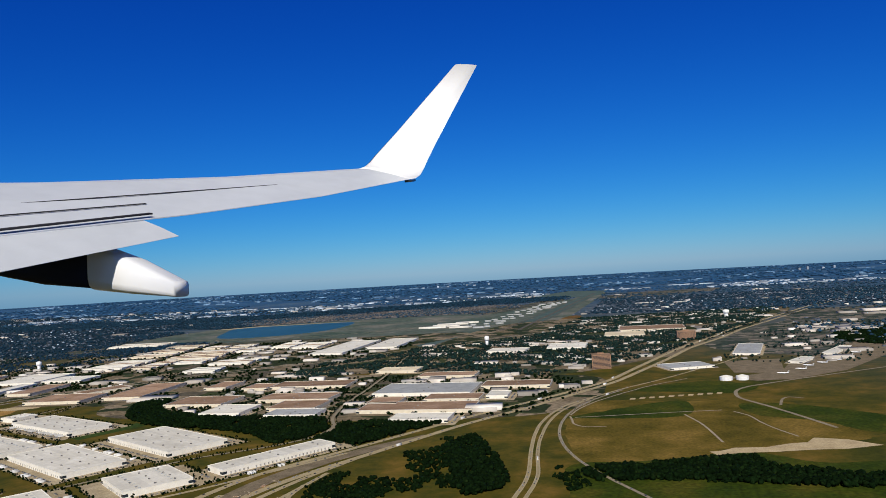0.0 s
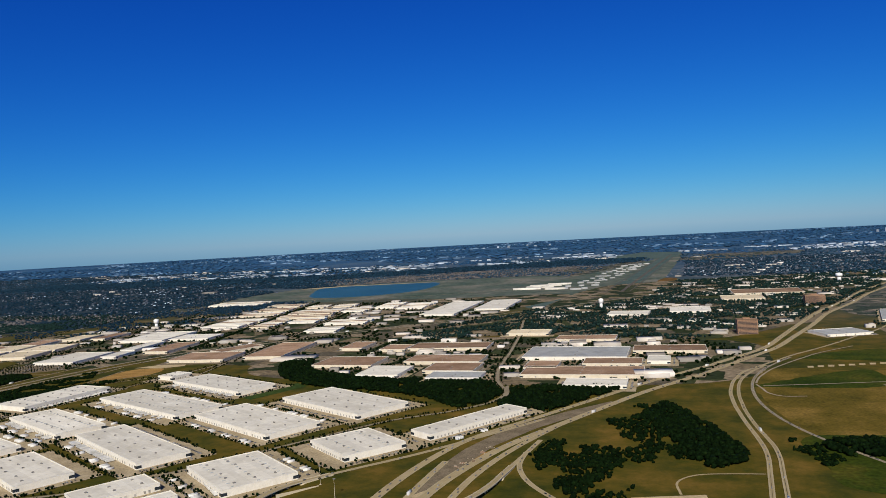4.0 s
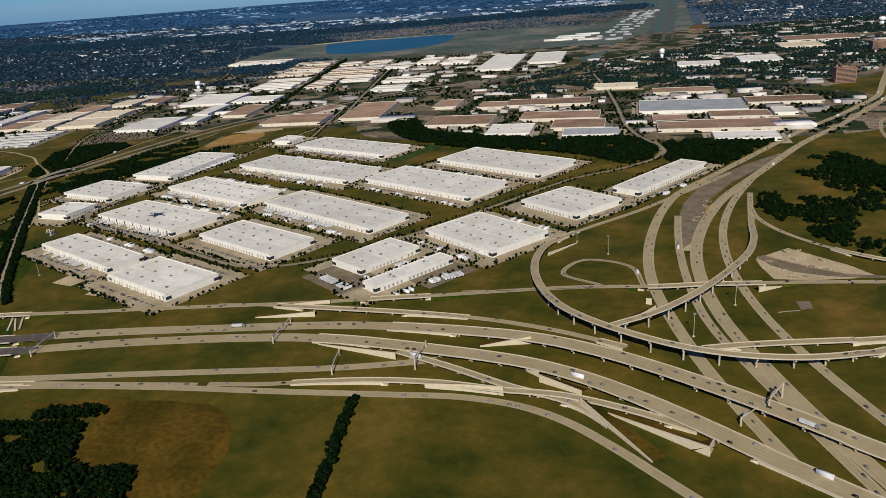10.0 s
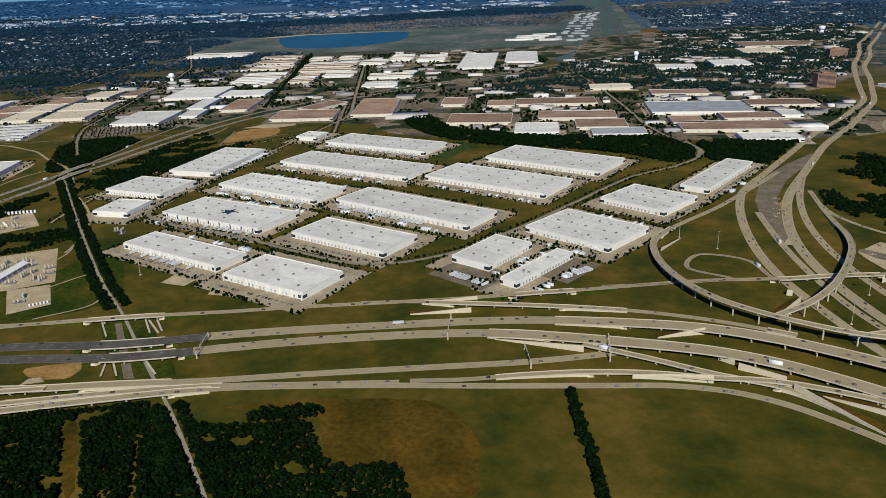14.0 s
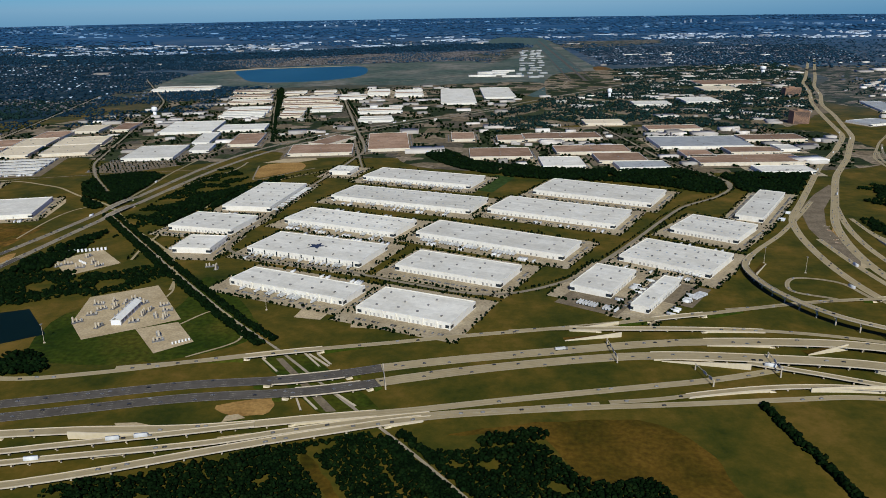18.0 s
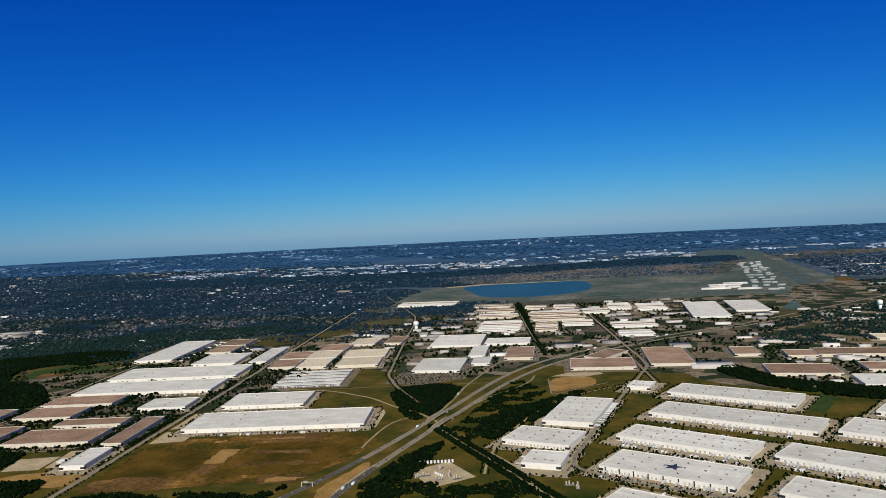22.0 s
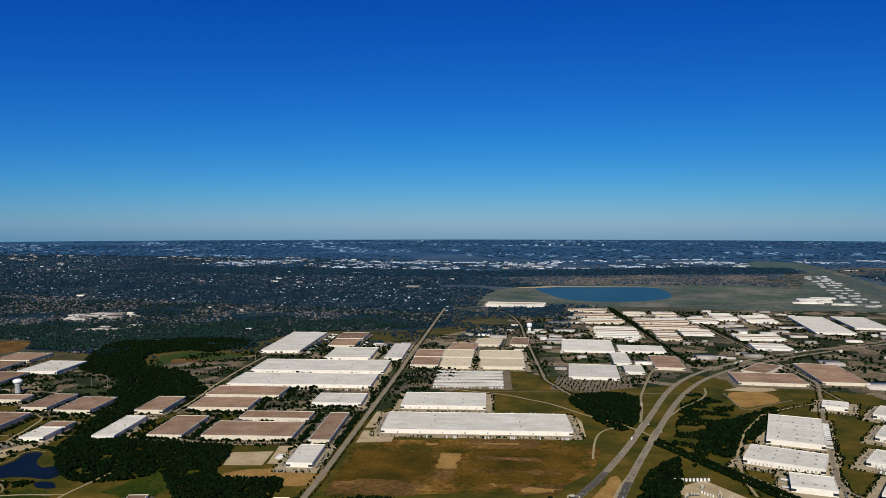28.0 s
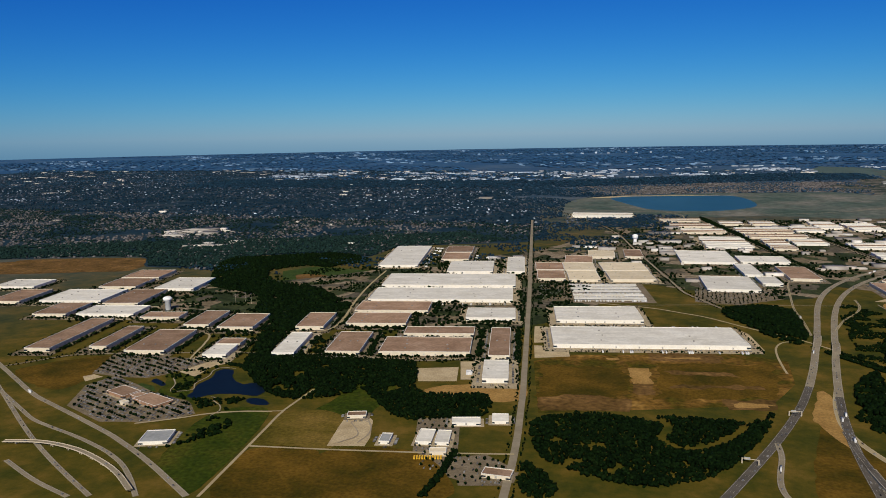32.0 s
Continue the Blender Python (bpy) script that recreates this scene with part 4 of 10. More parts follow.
patch("field", "clay", [(-1120, 350), (-1009.8, 386.2), (-996.2, 403.6), (-905.6, 431.3), (-876.2, 385.5), (-905.1, 368.7), (-961.1, 345.2), (-1060, 310)])
patch("gravel_pad", "sand", [(-375.6, 177.1), (-380.2, 196.9), (-362.7, 207.6), (-344.4, 180.3), (-354.8, 173.1), (-366.8, 165.8)])
patch("gravel_pad", "sand", [(-354.8, 173.1), (-344.5, 178.3), (-335, 165.2), (-343.1, 157.9)])
patch("gravel_pad", "sand", [(-411.7, 231.8), (-400.4, 245.5), (-385.7, 229.6), (-398.3, 216.1)])
patch("gravel_pad", "sand", [(-311.7, 182.3), (-310.1, 192), (-301.3, 188.2), (-303.5, 180.6)])
patch("gravel_pad", "sand", [(-342.3, 207.1), (-341.8, 217.9), (-296.7, 192.5), (-301.3, 188.2)])
patch("gravel_pad", "sand", [(-293.8, 175.5), (-295.4, 191.3), (-262.2, 176.2), (-273.3, 173)])
patch("bare_earth", "dirt", [(-435.4, 216.8), (-433.3, 238.5), (-429.1, 236.6), (-430.8, 218.2)])
patch("bare_earth", "dirt", [(-377.6, 369.2), (-381.9, 398.8), (-362.6, 407.5), (-356.8, 388.7), (-369, 373.6)])
patch("gravel_pad", "sand", [(-384.1, 406.9), (-363, 433.7), (-354.3, 416.2), (-364.2, 407.5)])
patch("parking_lot", "lot", [(-712.5, 179), (-723, 202), (-684, 209.4), (-668.6, 210.7), (-675, 206.7), (-678.5, 193.2), (-680.3, 187.9), (-685.6, 180.5), (-697, 178.4)])
patch("parking_lot", "lot", [(-703, 165.9), (-700.6, 179.5), (-685.4, 173.6), (-670.3, 167), (-652, 163), (-648.5, 160.5), (-641, 153), (-645.7, 146.2), (-650, 142.2), (-668.5, 137), (-692, 146)])
patch("lawn", "lawn", [(-684, 170.2), (-683.2, 174.6), (-676.5, 172.8), (-671, 168.5), (-678.6, 167.6)])
patch("lawn", "grass", [(-682, 188), (-668, 187), (-656, 169), (-646, 160), (-652, 163.5), (-670, 167.8), (-672, 176)])
patch("water", "pool", [(-681, 177.5), (-681.5, 181), (-673, 177.3), (-673, 174)])
patch("gravel_pad", "sand", [(-713, 174.5), (-710.7, 178.1), (-704.5, 176.7), (-707, 169.7)])
patch("gravel_pad", "sand", [(-678.2, 191), (-676.8, 210.9), (-664.6, 208.9), (-669.2, 201.2), (-667.5, 187.5)])
patch("parking_lot", "lot", [(-478.9, 421), (-456.3, 418.3), (-430.2, 433.8), (-429.9, 401.2), (-454.5, 379.8), (-478.2, 380.7)])
patch("parking_lot", "lot", [(-572.4, 405.7), (-555.1, 419.6), (-546.4, 369.9), (-563.7, 357.6)])
patch("gravel_pad", "sand", [(-583.2, 142), (-586.9, 157.6), (-588.6, 166), (-582.2, 169.6), (-578.1, 165.5), (-572.9, 152), (-571.8, 145.5)])
patch("field", "clay", [(-608.7, 161.6), (-591.6, 166.8), (-588.9, 159.5), (-603.1, 154.1)])
patch("parking_lot", "lot", [(-555.9, 146), (-564.3, 172.3), (-550.5, 176.5), (-542.7, 150.1), (-536.8, 132.2), (-550, 135.6)])
patch("parking_lot", "lot", [(-543.1, 145.8), (-533.9, 150.7), (-523.5, 143.9), (-523.9, 132.7), (-535.7, 129)])
patch("water", "pond", [(-411.1, 180.2), (-394.2, 187.2), (-379.3, 169.2), (-395, 157.5)])
patch("water", "water", [(-607, 1059), (-580, 1090), (-538, 1101), (-456, 1125), (-425, 1085), (-415, 966), (-461, 898), (-532, 895), (-581, 985)])
patch("field", "brown", [(-441.5, 142), (-442.7, 164.5), (-438.6, 190.4), (-432.8, 209.2), (-419.4, 173.6), (-414.6, 149.2), (-424.3, 129.9)])
patch("bare_earth", "dirt", [(-438.2, 207), (-435.3, 225.5), (-431.3, 235.7), (-430.4, 212.9)])
patch("field", "brown", [(-414.8, 143.3), (-399.1, 141.5), (-379.6, 135.6), (-387.5, 130.4), (-401.2, 134.5)])
patch("gravel_pad", "sand", [(-640, 1050), (-610, 1062), (-580, 1093), (-538, 1104), (-456, 1129), (-456, 1136), (-540, 1115), (-590, 1106), (-632, 1070)])
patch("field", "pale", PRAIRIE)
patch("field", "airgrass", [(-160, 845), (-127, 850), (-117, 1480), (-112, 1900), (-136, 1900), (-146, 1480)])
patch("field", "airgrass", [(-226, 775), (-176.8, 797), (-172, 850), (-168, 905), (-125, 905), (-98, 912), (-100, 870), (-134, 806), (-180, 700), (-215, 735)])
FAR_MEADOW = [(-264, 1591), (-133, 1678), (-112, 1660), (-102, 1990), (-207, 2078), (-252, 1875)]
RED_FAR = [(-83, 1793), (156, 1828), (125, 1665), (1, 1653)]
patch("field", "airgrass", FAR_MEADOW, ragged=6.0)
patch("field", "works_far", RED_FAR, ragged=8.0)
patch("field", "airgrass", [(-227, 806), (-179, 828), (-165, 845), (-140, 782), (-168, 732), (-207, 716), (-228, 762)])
patch("field", "clay", [(-108, 928), (-88, 935), (-86, 1060), (-105, 1055)])
patch("town_plots", "works_far", [(-95, 1690), (87, 1744), (60, 1605), (-95, 1530)])
patch("town_plots", "works_far", [(-236, 905), (-170, 905), (-166, 1000), (-160, 1540), (-200, 1560), (-246, 1260)])
patch("gravel_pad", "sand", [(-71, 237.7), (-52.3, 243.3), (-49.6, 229), (-67.6, 224.6)])
patch("field", "brown", [(-292.9, 111.2), (-290.8, 111.5), (-278.9, 93), (-280.9, 92.7)])
patch("field", "grass", [(-312.6, 155.2), (-302.7, 157.2), (-279.7, 130.7), (-292.2, 128.9)])
patch("parking_lot", "lot", [(-309.8, 155.6), (-308, 155.8), (-289.2, 129.9), (-291.5, 129.5)])
patch("bare_earth", "dirt", [(-316.8, 131.8), (-305.6, 135.4), (-303.9, 129.2), (-307.9, 127.3), (-314.8, 128.3)])
patch("gravel_pad", "sand", [(-313.4, 127.3), (-311.1, 128.2), (-308.8, 126.5), (-313.6, 124.5)])
patch("gravel_pad", "sand", [(-312.6, 118.7), (-305.6, 120.6), (-310.7, 116.7)])
patch("gravel_pad", "sand", [(-337.1, 123.6), (-332.3, 124), (-327.7, 122.7), (-334.3, 120.2)])
patch("bare_earth", "dirt", [(-437.1, 208.5), (-431.9, 236.8), (-429.7, 234.5), (-427.8, 201.2), (-429, 185.2)])
patch("parking_lot", "lot", [(-477.8, 416.1), (-441, 424.9), (-431.1, 400.2), (-465.5, 380)])
patch("parking_lot", "lot", [(-129.9, 226.9), (-130.9, 250), (-128.3, 273), (-120.3, 302.5), (-103.4, 328.9), (-88.6, 348), (-87.6, 339.9), (-100.9, 318.6), (-110.1, 302.4), (-119.5, 278.2), (-123.5, 252.9), (-126.4, 234.4)])
patch("bare_earth", "dirt", [(-126, 257.8), (-123, 262.1), (-119.1, 274.9), (-119.3, 268.2), (-122.8, 254.6)])
patch("gravel_pad", "sand", [(-129.1, 232.4), (-126.3, 233.1), (-126, 226.8), (-129.1, 226.6)])
patch("gravel_pad", "sand", [(-110.4, 221.8), (-100.9, 231.3), (-96.7, 227.5), (-87.6, 219.1), (-82.7, 212.4), (-88.7, 209.9), (-98.3, 207.7), (-107.3, 207.5), (-109.6, 215.8)])
patch("parking_lot", "lot", [(-110.1, 223.4), (-107.9, 224.8), (-103.6, 221.1), (-97.1, 216.8), (-89.6, 213), (-83.2, 212.7), (-76.4, 212.3), (-76.7, 211), (-88.6, 210.6), (-95, 211.1), (-102.4, 213.2), (-107, 217.2)])
patch("parking_lot", "lot", [(-104.1, 193.9), (-100.9, 194.5), (-101, 189.9), (-103.7, 189.1)])
patch("lawn", "lawn", [(-261, 337.9), (-249.6, 372.5), (-240.8, 365.8), (-251.9, 333.6)])
patch("water", "pool", [(-655.6, 166.6), (-656.6, 171.8), (-660.3, 179.8), (-660.6, 188.8), (-663.4, 195.7), (-662.3, 199.9), (-657.6, 199.5), (-653.3, 192.7), (-647.6, 187.1), (-643, 185.2), (-640, 188.1), (-636.5, 187.7), (-631.1, 183.1), (-629.8, 177.2), (-632, 174.7), (-641.4, 174.2), (-648.6, 170.5), (-651.3, 166.3)])
patch("water", "pool", [(-630.1, 168.3), (-631.4, 172.4), (-626.7, 172.9), (-621.1, 169.6), (-623.3, 167)])
patch("field", "grass", [(-626.4, 116.5), (-635.2, 154), (-616.8, 162.5), (-603.1, 104.3), (-612.1, 106.8)])
patch("field", "dry", [(-605.8, 136.8), (-610, 163.4), (-591.3, 167.4), (-581.2, 141.7)])
patch("field", "brown", [(-597, 102.5), (-604.8, 132.1), (-584.2, 137.7), (-574, 109.7)])
patch("field", "brown", [(-574, 109.7), (-581.5, 138.5), (-554.1, 145.7), (-536.2, 121.7)])
patch("field", "dry", [(-31.3, 388.7), (-20, 424), (16.5, 420), (60, 425), (76.2, 375.2), (80, 345), (53.4, 332.4), (29.4, 326.3), (19.2, 310.7), (-17, 305.5), (-25.3, 329.6), (-30.6, 359.1)])
patch("field", "grass", [(-30, 386), (16.5, 423), (17.6, 386), (-26.7, 381)])
patch("field", "grass", [(43.6, 413.5), (65, 412.6), (96.1, 386.3), (110, 350), (86.3, 352), (69.2, 375.4), (47.5, 387.2)])
patch("field", "grass", [(-22, 303), (3.5, 310), (37, 322), (60, 310), (110, 320), (130, 270), (60, 255), (-10, 252), (-20, 275)])
patch("parking_lot", "lot", [(68.4, 484.2), (76.8, 483.3), (111.6, 515.2), (148.4, 579.4), (185, 690), (150, 662), (85.2, 543.7)])
patch("parking_lot", "lot", [(-18.1, 643.7), (38.9, 690.9), (22.5, 599.2), (-11.8, 574.4)])
patch("parking_lot", "lot", [(49.5, 563.5), (84.7, 571.4), (78, 508), (51.1, 512)])
patch("field", "grass", [(-7.5, 454.4), (30, 481.3), (57.5, 465.6), (44.9, 443.3), (18.8, 447.8)])
patch("gravel_pad", "sand", [(23.6, 322.8), (28, 324.5), (32.5, 328.9), (43, 330), (52.2, 336.2), (58, 338), (61.4, 345.3), (72, 342.8), (81.5, 334.5), (68.7, 328.5), (58, 327), (46.6, 323.7), (34, 321.5), (26, 318.2)])
patch("parking_lot", "lot", [(44.6, 491.4), (77.8, 518.1), (126.2, 581.6), (116.2, 540.4), (79.3, 484.9), (59.7, 480.4)])
patch("gravel_pad", "sand", [(-6.3, 426.7), (-3.7, 426.8), (-3.3, 431.3), (-5.9, 431.1)])
patch("gravel_pad", "sand", [(-1.7, 428.3), (0.9, 428.4), (1.4, 432.9), (-1.3, 432.7)])
patch("gravel_pad", "sand", [(2.9, 429.7), (5.5, 429.9), (6.1, 434.5), (3.4, 434.4)])
patch("gravel_pad", "sand", [(7.6, 431.3), (10.2, 431.5), (10.8, 436), (8.1, 435.8)])
patch("gravel_pad", "sand", [(12.2, 432.9), (14.8, 433.1), (15.4, 437.6), (12.8, 437.4)])
patch("gravel_pad", "sand", [(16.8, 434.5), (19.4, 434.7), (20.1, 439.2), (17.5, 439.1)])
patch("gravel_pad", "sand", [(21.5, 436), (24, 436.1), (24.8, 440.8), (22.2, 440.7)])
patch("gravel_pad", "sand", [(26.1, 437.6), (28.7, 437.7), (29.5, 442.3), (26.9, 442.2)])
patch("gravel_pad", "sand", [(30.7, 439.2), (33.3, 439.3), (34.1, 443.9), (31.5, 443.8)])
patch("gravel_pad", "sand", [(35.4, 440.8), (37.9, 440.9), (38.8, 445.5), (36.3, 445.4)])
patch("works_plots", "works", [(-255, 505), (-170, 545), (-60, 515), (20, 620), (110, 860), (160, 1100), (-120, 1000), (-180, 900), (-200, 700), (-250, 600)])
patch("works_plots", "works", [(-450, 480), (-300, 420), (-250, 520), (-220, 700), (-200, 860), (-420, 800), (-540, 740), (-560, 640)])
patch("works_plots", "works", [(-290, 392), (-60, 385), (-20, 470), (-60, 520), (-270, 520)])
patch("works_plots", "works", [(-780, 270), (-560, 300), (-530, 470), (-640, 490), (-740, 380), (-840, 330)])
patch("works_plots", "works", [(-640, 480), (-540, 440), (-430, 400), (-400, 470), (-450, 620), (-560, 640), (-600, 560)])
patch("town_plots", "works_far", [(60, 620), (420, 520), (1300, 500), (1500, 900), (300, 1050), (130, 860)])
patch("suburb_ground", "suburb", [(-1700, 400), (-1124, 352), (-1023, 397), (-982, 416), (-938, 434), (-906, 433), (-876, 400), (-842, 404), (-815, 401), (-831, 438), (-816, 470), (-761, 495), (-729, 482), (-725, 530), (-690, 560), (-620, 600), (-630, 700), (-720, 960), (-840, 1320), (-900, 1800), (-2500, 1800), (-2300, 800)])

# ---- buildings ----
district([
    (-317.6, 243.4, 47.2, 21.2, -20.5, "star"),
    (-311.6, 279.4, 52.5, 19.2, -23.1, "w"),
    (-290.8, 317.6, 69.9, 22.5, -21.7, "w"),
    (-287.1, 361.3, 59.7, 21.8, -21.3, "w"),
    (-358.7, 323, 22.8, 46.4, -7.5, "w"),
    (-368.4, 277.8, 29, 21.4, -13, "w"),
    (-363.5, 248.7, 14.9, 15.8, -5.1, "w"),
    (-316.3, 205.7, 44.1, 12.4, -23.5, "dock"),
    (-276.2, 187.9, 30.7, 17.3, -22.7, "dock"),
    (-264.9, 222.7, 39.2, 17.8, -25, "w"),
    (-251.3, 255.6, 60.9, 18.6, -27.4, "w"),
    (-224.1, 295.2, 56.2, 24.2, -26.3, "w"),
    (-201.9, 329.8, 55.9, 26.9, -27.1, "w"),
    (-135.7, 305.2, 11, 49.4, -30, "w"),
], 2.3, 1, (4.6, 7.4))
district([
    (-166.1, 269.7, 26.1, 23.3, -35.9, "w"),
    (-189.1, 234.5, 31.9, 23.8, -34.8, "sky"),
    (-217.7, 211.5, 13.6, 22.9, -29.8, "w"),
    (-203.4, 199.7, 5.6, 28.4, -32.2, "w"),
    (-331.9, 379.9, 12, 13.3, -12.2, "w"),
], 2.3, 1, (4.6, 7.4))
district([
    (-498.7, 293.7, 85.7, 31.1, 13.8, "w"),
    (-526.2, 332.5, 43.5, 29.6, 13.9, "w"),
    (-570.9, 434.9, 18.3, 29.2, 13.5, "b"),
    (-578.3, 465.9, 19.5, 29.2, 13.5, "b"),
    (-550.2, 438.1, 20.1, 31.2, 13.5, "y"),
    (-558.2, 471.1, 21.4, 31.2, 13.5, "y"),
    (-520.2, 444.4, 28.8, 30.3, 13.9, "y"),
    (-528.2, 476.4, 30.6, 30.3, 13.9, "y"),
    (-551.7, 226.2, 10.2, 24.3, 14.2, "w"),
    (-561, 267.1, 9.2, 46.5, 13.8, "b"),
    (-591.3, 252.4, 40.3, 24, 14.3, "b"),
    (-627.5, 247.5, 15.6, 33, 14.1, "b"),
    (-652.6, 238.9, 10.1, 34.2, 15.5, "w"),
], 2, 0.32, (4.0, 6.0))
district([
    (-663.2, 280.6, 14.3, 29.6, 14.7, "b"),
    (-678.1, 219.2, 10.8, 15.9, 14.9, "w"),
    (-681.6, 232.4, 11.4, 9.6, 14.9, "b"),
    (-715.4, 225.3, 18.9, 36.6, 14.6, "b"),
    (-741.3, 224.9, 8.4, 36.6, 14.6, "b"),
    (-769, 224.1, 12.4, 56.7, 14.2, "b"),
    (-721.9, 268.4, 13.3, 29.8, 14.3, "b"),
    (-699.2, 268.7, 18.6, 28.3, 14.4, "b"),
    (-749.4, 267.6, 21.5, 11.7, 14.4, "b"),
    (-632.7, 292.3, 30.7, 23.1, 14.3, "b"),
    (-636.3, 320.3, 40.4, 22.3, 14, "b"),
    (-621.3, 358.4, 83.9, 33, 13.9, "w"),
    (-630.9, 401.6, 84.8, 37.9, 14, "w"),
    (-697.3, 489, 29.1, 94.1, 13.9, "w"),
    (-657.4, 493.9, 20.8, 32.3, 13.7, "b"),
], 2, 0.32, (4.0, 6.0))
district([
    (-665.6, 527.9, 22.1, 32.3, 13.7, "b"),
    (-632.4, 452.4, 32, 42.2, 14.1, "w"),
    (-603.5, 468.9, 12.6, 60.2, 13.6, "w"),
    (-579.8, 318.5, 25.7, 21.7, 14.1, "w"),
    (-594, 277.5, 33.7, 12.8, 14.4, "b"),
    (-834, 297.6, 38.4, 32.9, 14.8, "w"),
    (-799.7, 303.2, 21.7, 39.8, 15.3, "b"),
    (-785.6, 269.8, 32.8, 20.4, 14.9, "w"),
    (-873.2, 285.9, 20.5, 35.2, 15.9, "b"),
    (-836.8, 337.2, 24.9, 28.8, 15.1, "b"),
    (-845, 367.6, 26.5, 28.8, 15.1, "b"),
    (-796.9, 345.8, 26.1, 35.3, 13.9, "w"),
    (-905.3, 317.4, 29.1, 24.9, 14.6, "w"),
    (-817.2, 264.6, 19.2, 27.9, 15.8, "b"),
], 2, 0.32, (4.0, 6.0))
district([
    (-499.8, 774.2, 39.4, 10.3, 7.3, "b"),
    (-501.4, 787, 41.9, 10.3, 7.3, "b"),
    (-487.9, 728.5, 41.9, 11.8, 7.4, "b"),
    (-489.7, 742.7, 39.4, 11.8, 7.4, "b"),
    (-475.3, 680.8, 38.6, 7.5, 7.4, "b"),
    (-476.6, 690.8, 41.1, 7.5, 7.4, "b"),
    (-477.9, 700.8, 38.6, 7.5, 7.4, "w"),
    (-455.2, 593.7, 37.4, 7.8, 7.7, "w"),
    (-456.6, 604, 35.2, 7.8, 7.7, "w"),
    (-458, 614.3, 37.4, 7.8, 7.7, "w"),
    (-459.4, 624.7, 35.2, 7.8, 7.7, "b"),
    (-460.8, 635, 37.4, 7.8, 7.7, "w"),
    (-462.2, 645.3, 35.2, 7.8, 7.7, "w"),
    (-449.1, 752.3, 21.1, 7.4, 7.4, "b"),
], 1.9, 0.15, (4.0, 6.0))
district([
    (-450.4, 762.2, 22.5, 7.4, 7.4, "w"),
    (-451.7, 772.1, 21.1, 7.4, 7.4, "b"),
    (-419.4, 758, 22.4, 7.5, 7.3, "b"),
    (-420.7, 768, 23.8, 7.5, 7.3, "w"),
    (-422, 778, 22.4, 7.5, 7.3, "b"),
    (-421.1, 694.1, 47.7, 10.1, 7.5, "b"),
    (-422.8, 706.7, 50.7, 10.1, 7.5, "b"),
    (-424.5, 719.3, 47.7, 10.1, 7.5, "w"),
    (-413.7, 662.1, 49, 9.3, 7, "b"),
    (-415.1, 673.9, 52.1, 9.3, 7, "b"),
    (-413.7, 591.8, 18.3, 8.1, 7.7, "b"),
    (-415.2, 602.3, 19.5, 8.1, 7.7, "b"),
    (-416.6, 612.9, 18.3, 8.1, 7.7, "w"),
    (-418, 623.5, 19.5, 8.1, 7.7, "b"),
], 1.9, 0.15, (4.0, 6.0))
district([
    (-419.5, 634, 18.3, 8.1, 7.7, "b"),
    (-391.4, 625.2, 27, 8, 7.7, "w"),
    (-392.8, 635.7, 25.4, 8, 7.7, "b"),
    (-394.2, 646.2, 27, 8, 7.7, "w"),
    (-474.3, 536, 38.5, 52.3, 7.9, "w"),
    (-434.4, 532, 33.9, 25.7, 7.6, "w"),
    (-459.4, 434.4, 30.4, 41.7, 7.5, "w"),
    (-446.2, 486.5, 11.4, 41.4, 8.5, "w"),
    (-435.4, 449.2, 12, 23.1, 8.1, "w"),
    (-415.7, 480.5, 18.9, 43.9, 7.6, "b"),
    (-357.2, 442.1, 38.8, 30.6, 7.3, "b"),
    (-356.6, 474.9, 15.4, 33.1, -23.5, "b"),
    (-318.6, 470, 25.9, 60.2, 7.1, "b"),
    (-382.5, 710.5, 24.9, 9.7, 6.8, "w"),
], 1.9, 0.15, (4.0, 6.0))
district([
    (-384, 722.7, 26.5, 9.7, 6.8, "b"),
    (-385.5, 734.9, 24.9, 9.7, 6.8, "w"),
    (-361.4, 738.9, 21.8, 8, 6.3, "w"),
    (-362.5, 749.5, 23.2, 8, 6.3, "w"),
    (-363.7, 760.1, 21.8, 8, 6.3, "b"),
    (-364.9, 770.7, 23.2, 8, 6.3, "w"),
    (-366, 781.3, 21.8, 8, 6.3, "w"),
    (-329.7, 729.9, 28.6, 8.3, 5.8, "w"),
    (-330.8, 740.7, 26.9, 8.3, 5.8, "w"),
    (-331.9, 751.5, 28.6, 8.3, 5.8, "b"),
    (-333, 762.3, 26.9, 8.3, 5.8, "w"),
    (-334.1, 773.1, 28.6, 8.3, 5.8, "w"),
    (-342.9, 611.9, 37.5, 7.4, 8.2, "w"),
    (-344.3, 621.8, 35.2, 7.4, 8.2, "b"),
], 1.9, 0.15, (4.0, 6.0))
district([
    (-345.7, 631.7, 37.5, 7.4, 8.2, "w"),
    (-340, 565.1, 27.2, 10.3, 7.9, "w"),
    (-341.8, 577.9, 25.6, 10.3, 7.9, "w"),
    (-585.2, 799.1, 64.8, 8, 6.7, "w"),
    (-586.5, 809.6, 68.9, 8, 6.7, "w"),
    (-587.7, 820.2, 64.8, 8, 6.7, "b"),
    (-589, 830.7, 68.9, 8, 6.7, "w"),
    (-563.1, 501.3, 20.4, 33.1, 8.8, "b"),
    (-550.4, 530.6, 20.3, 29.5, 8.3, "y"),
    (-527.3, 539.8, 13.6, 36, 8.5, "b"),
], 1.9, 0.15, (4.0, 6.0))
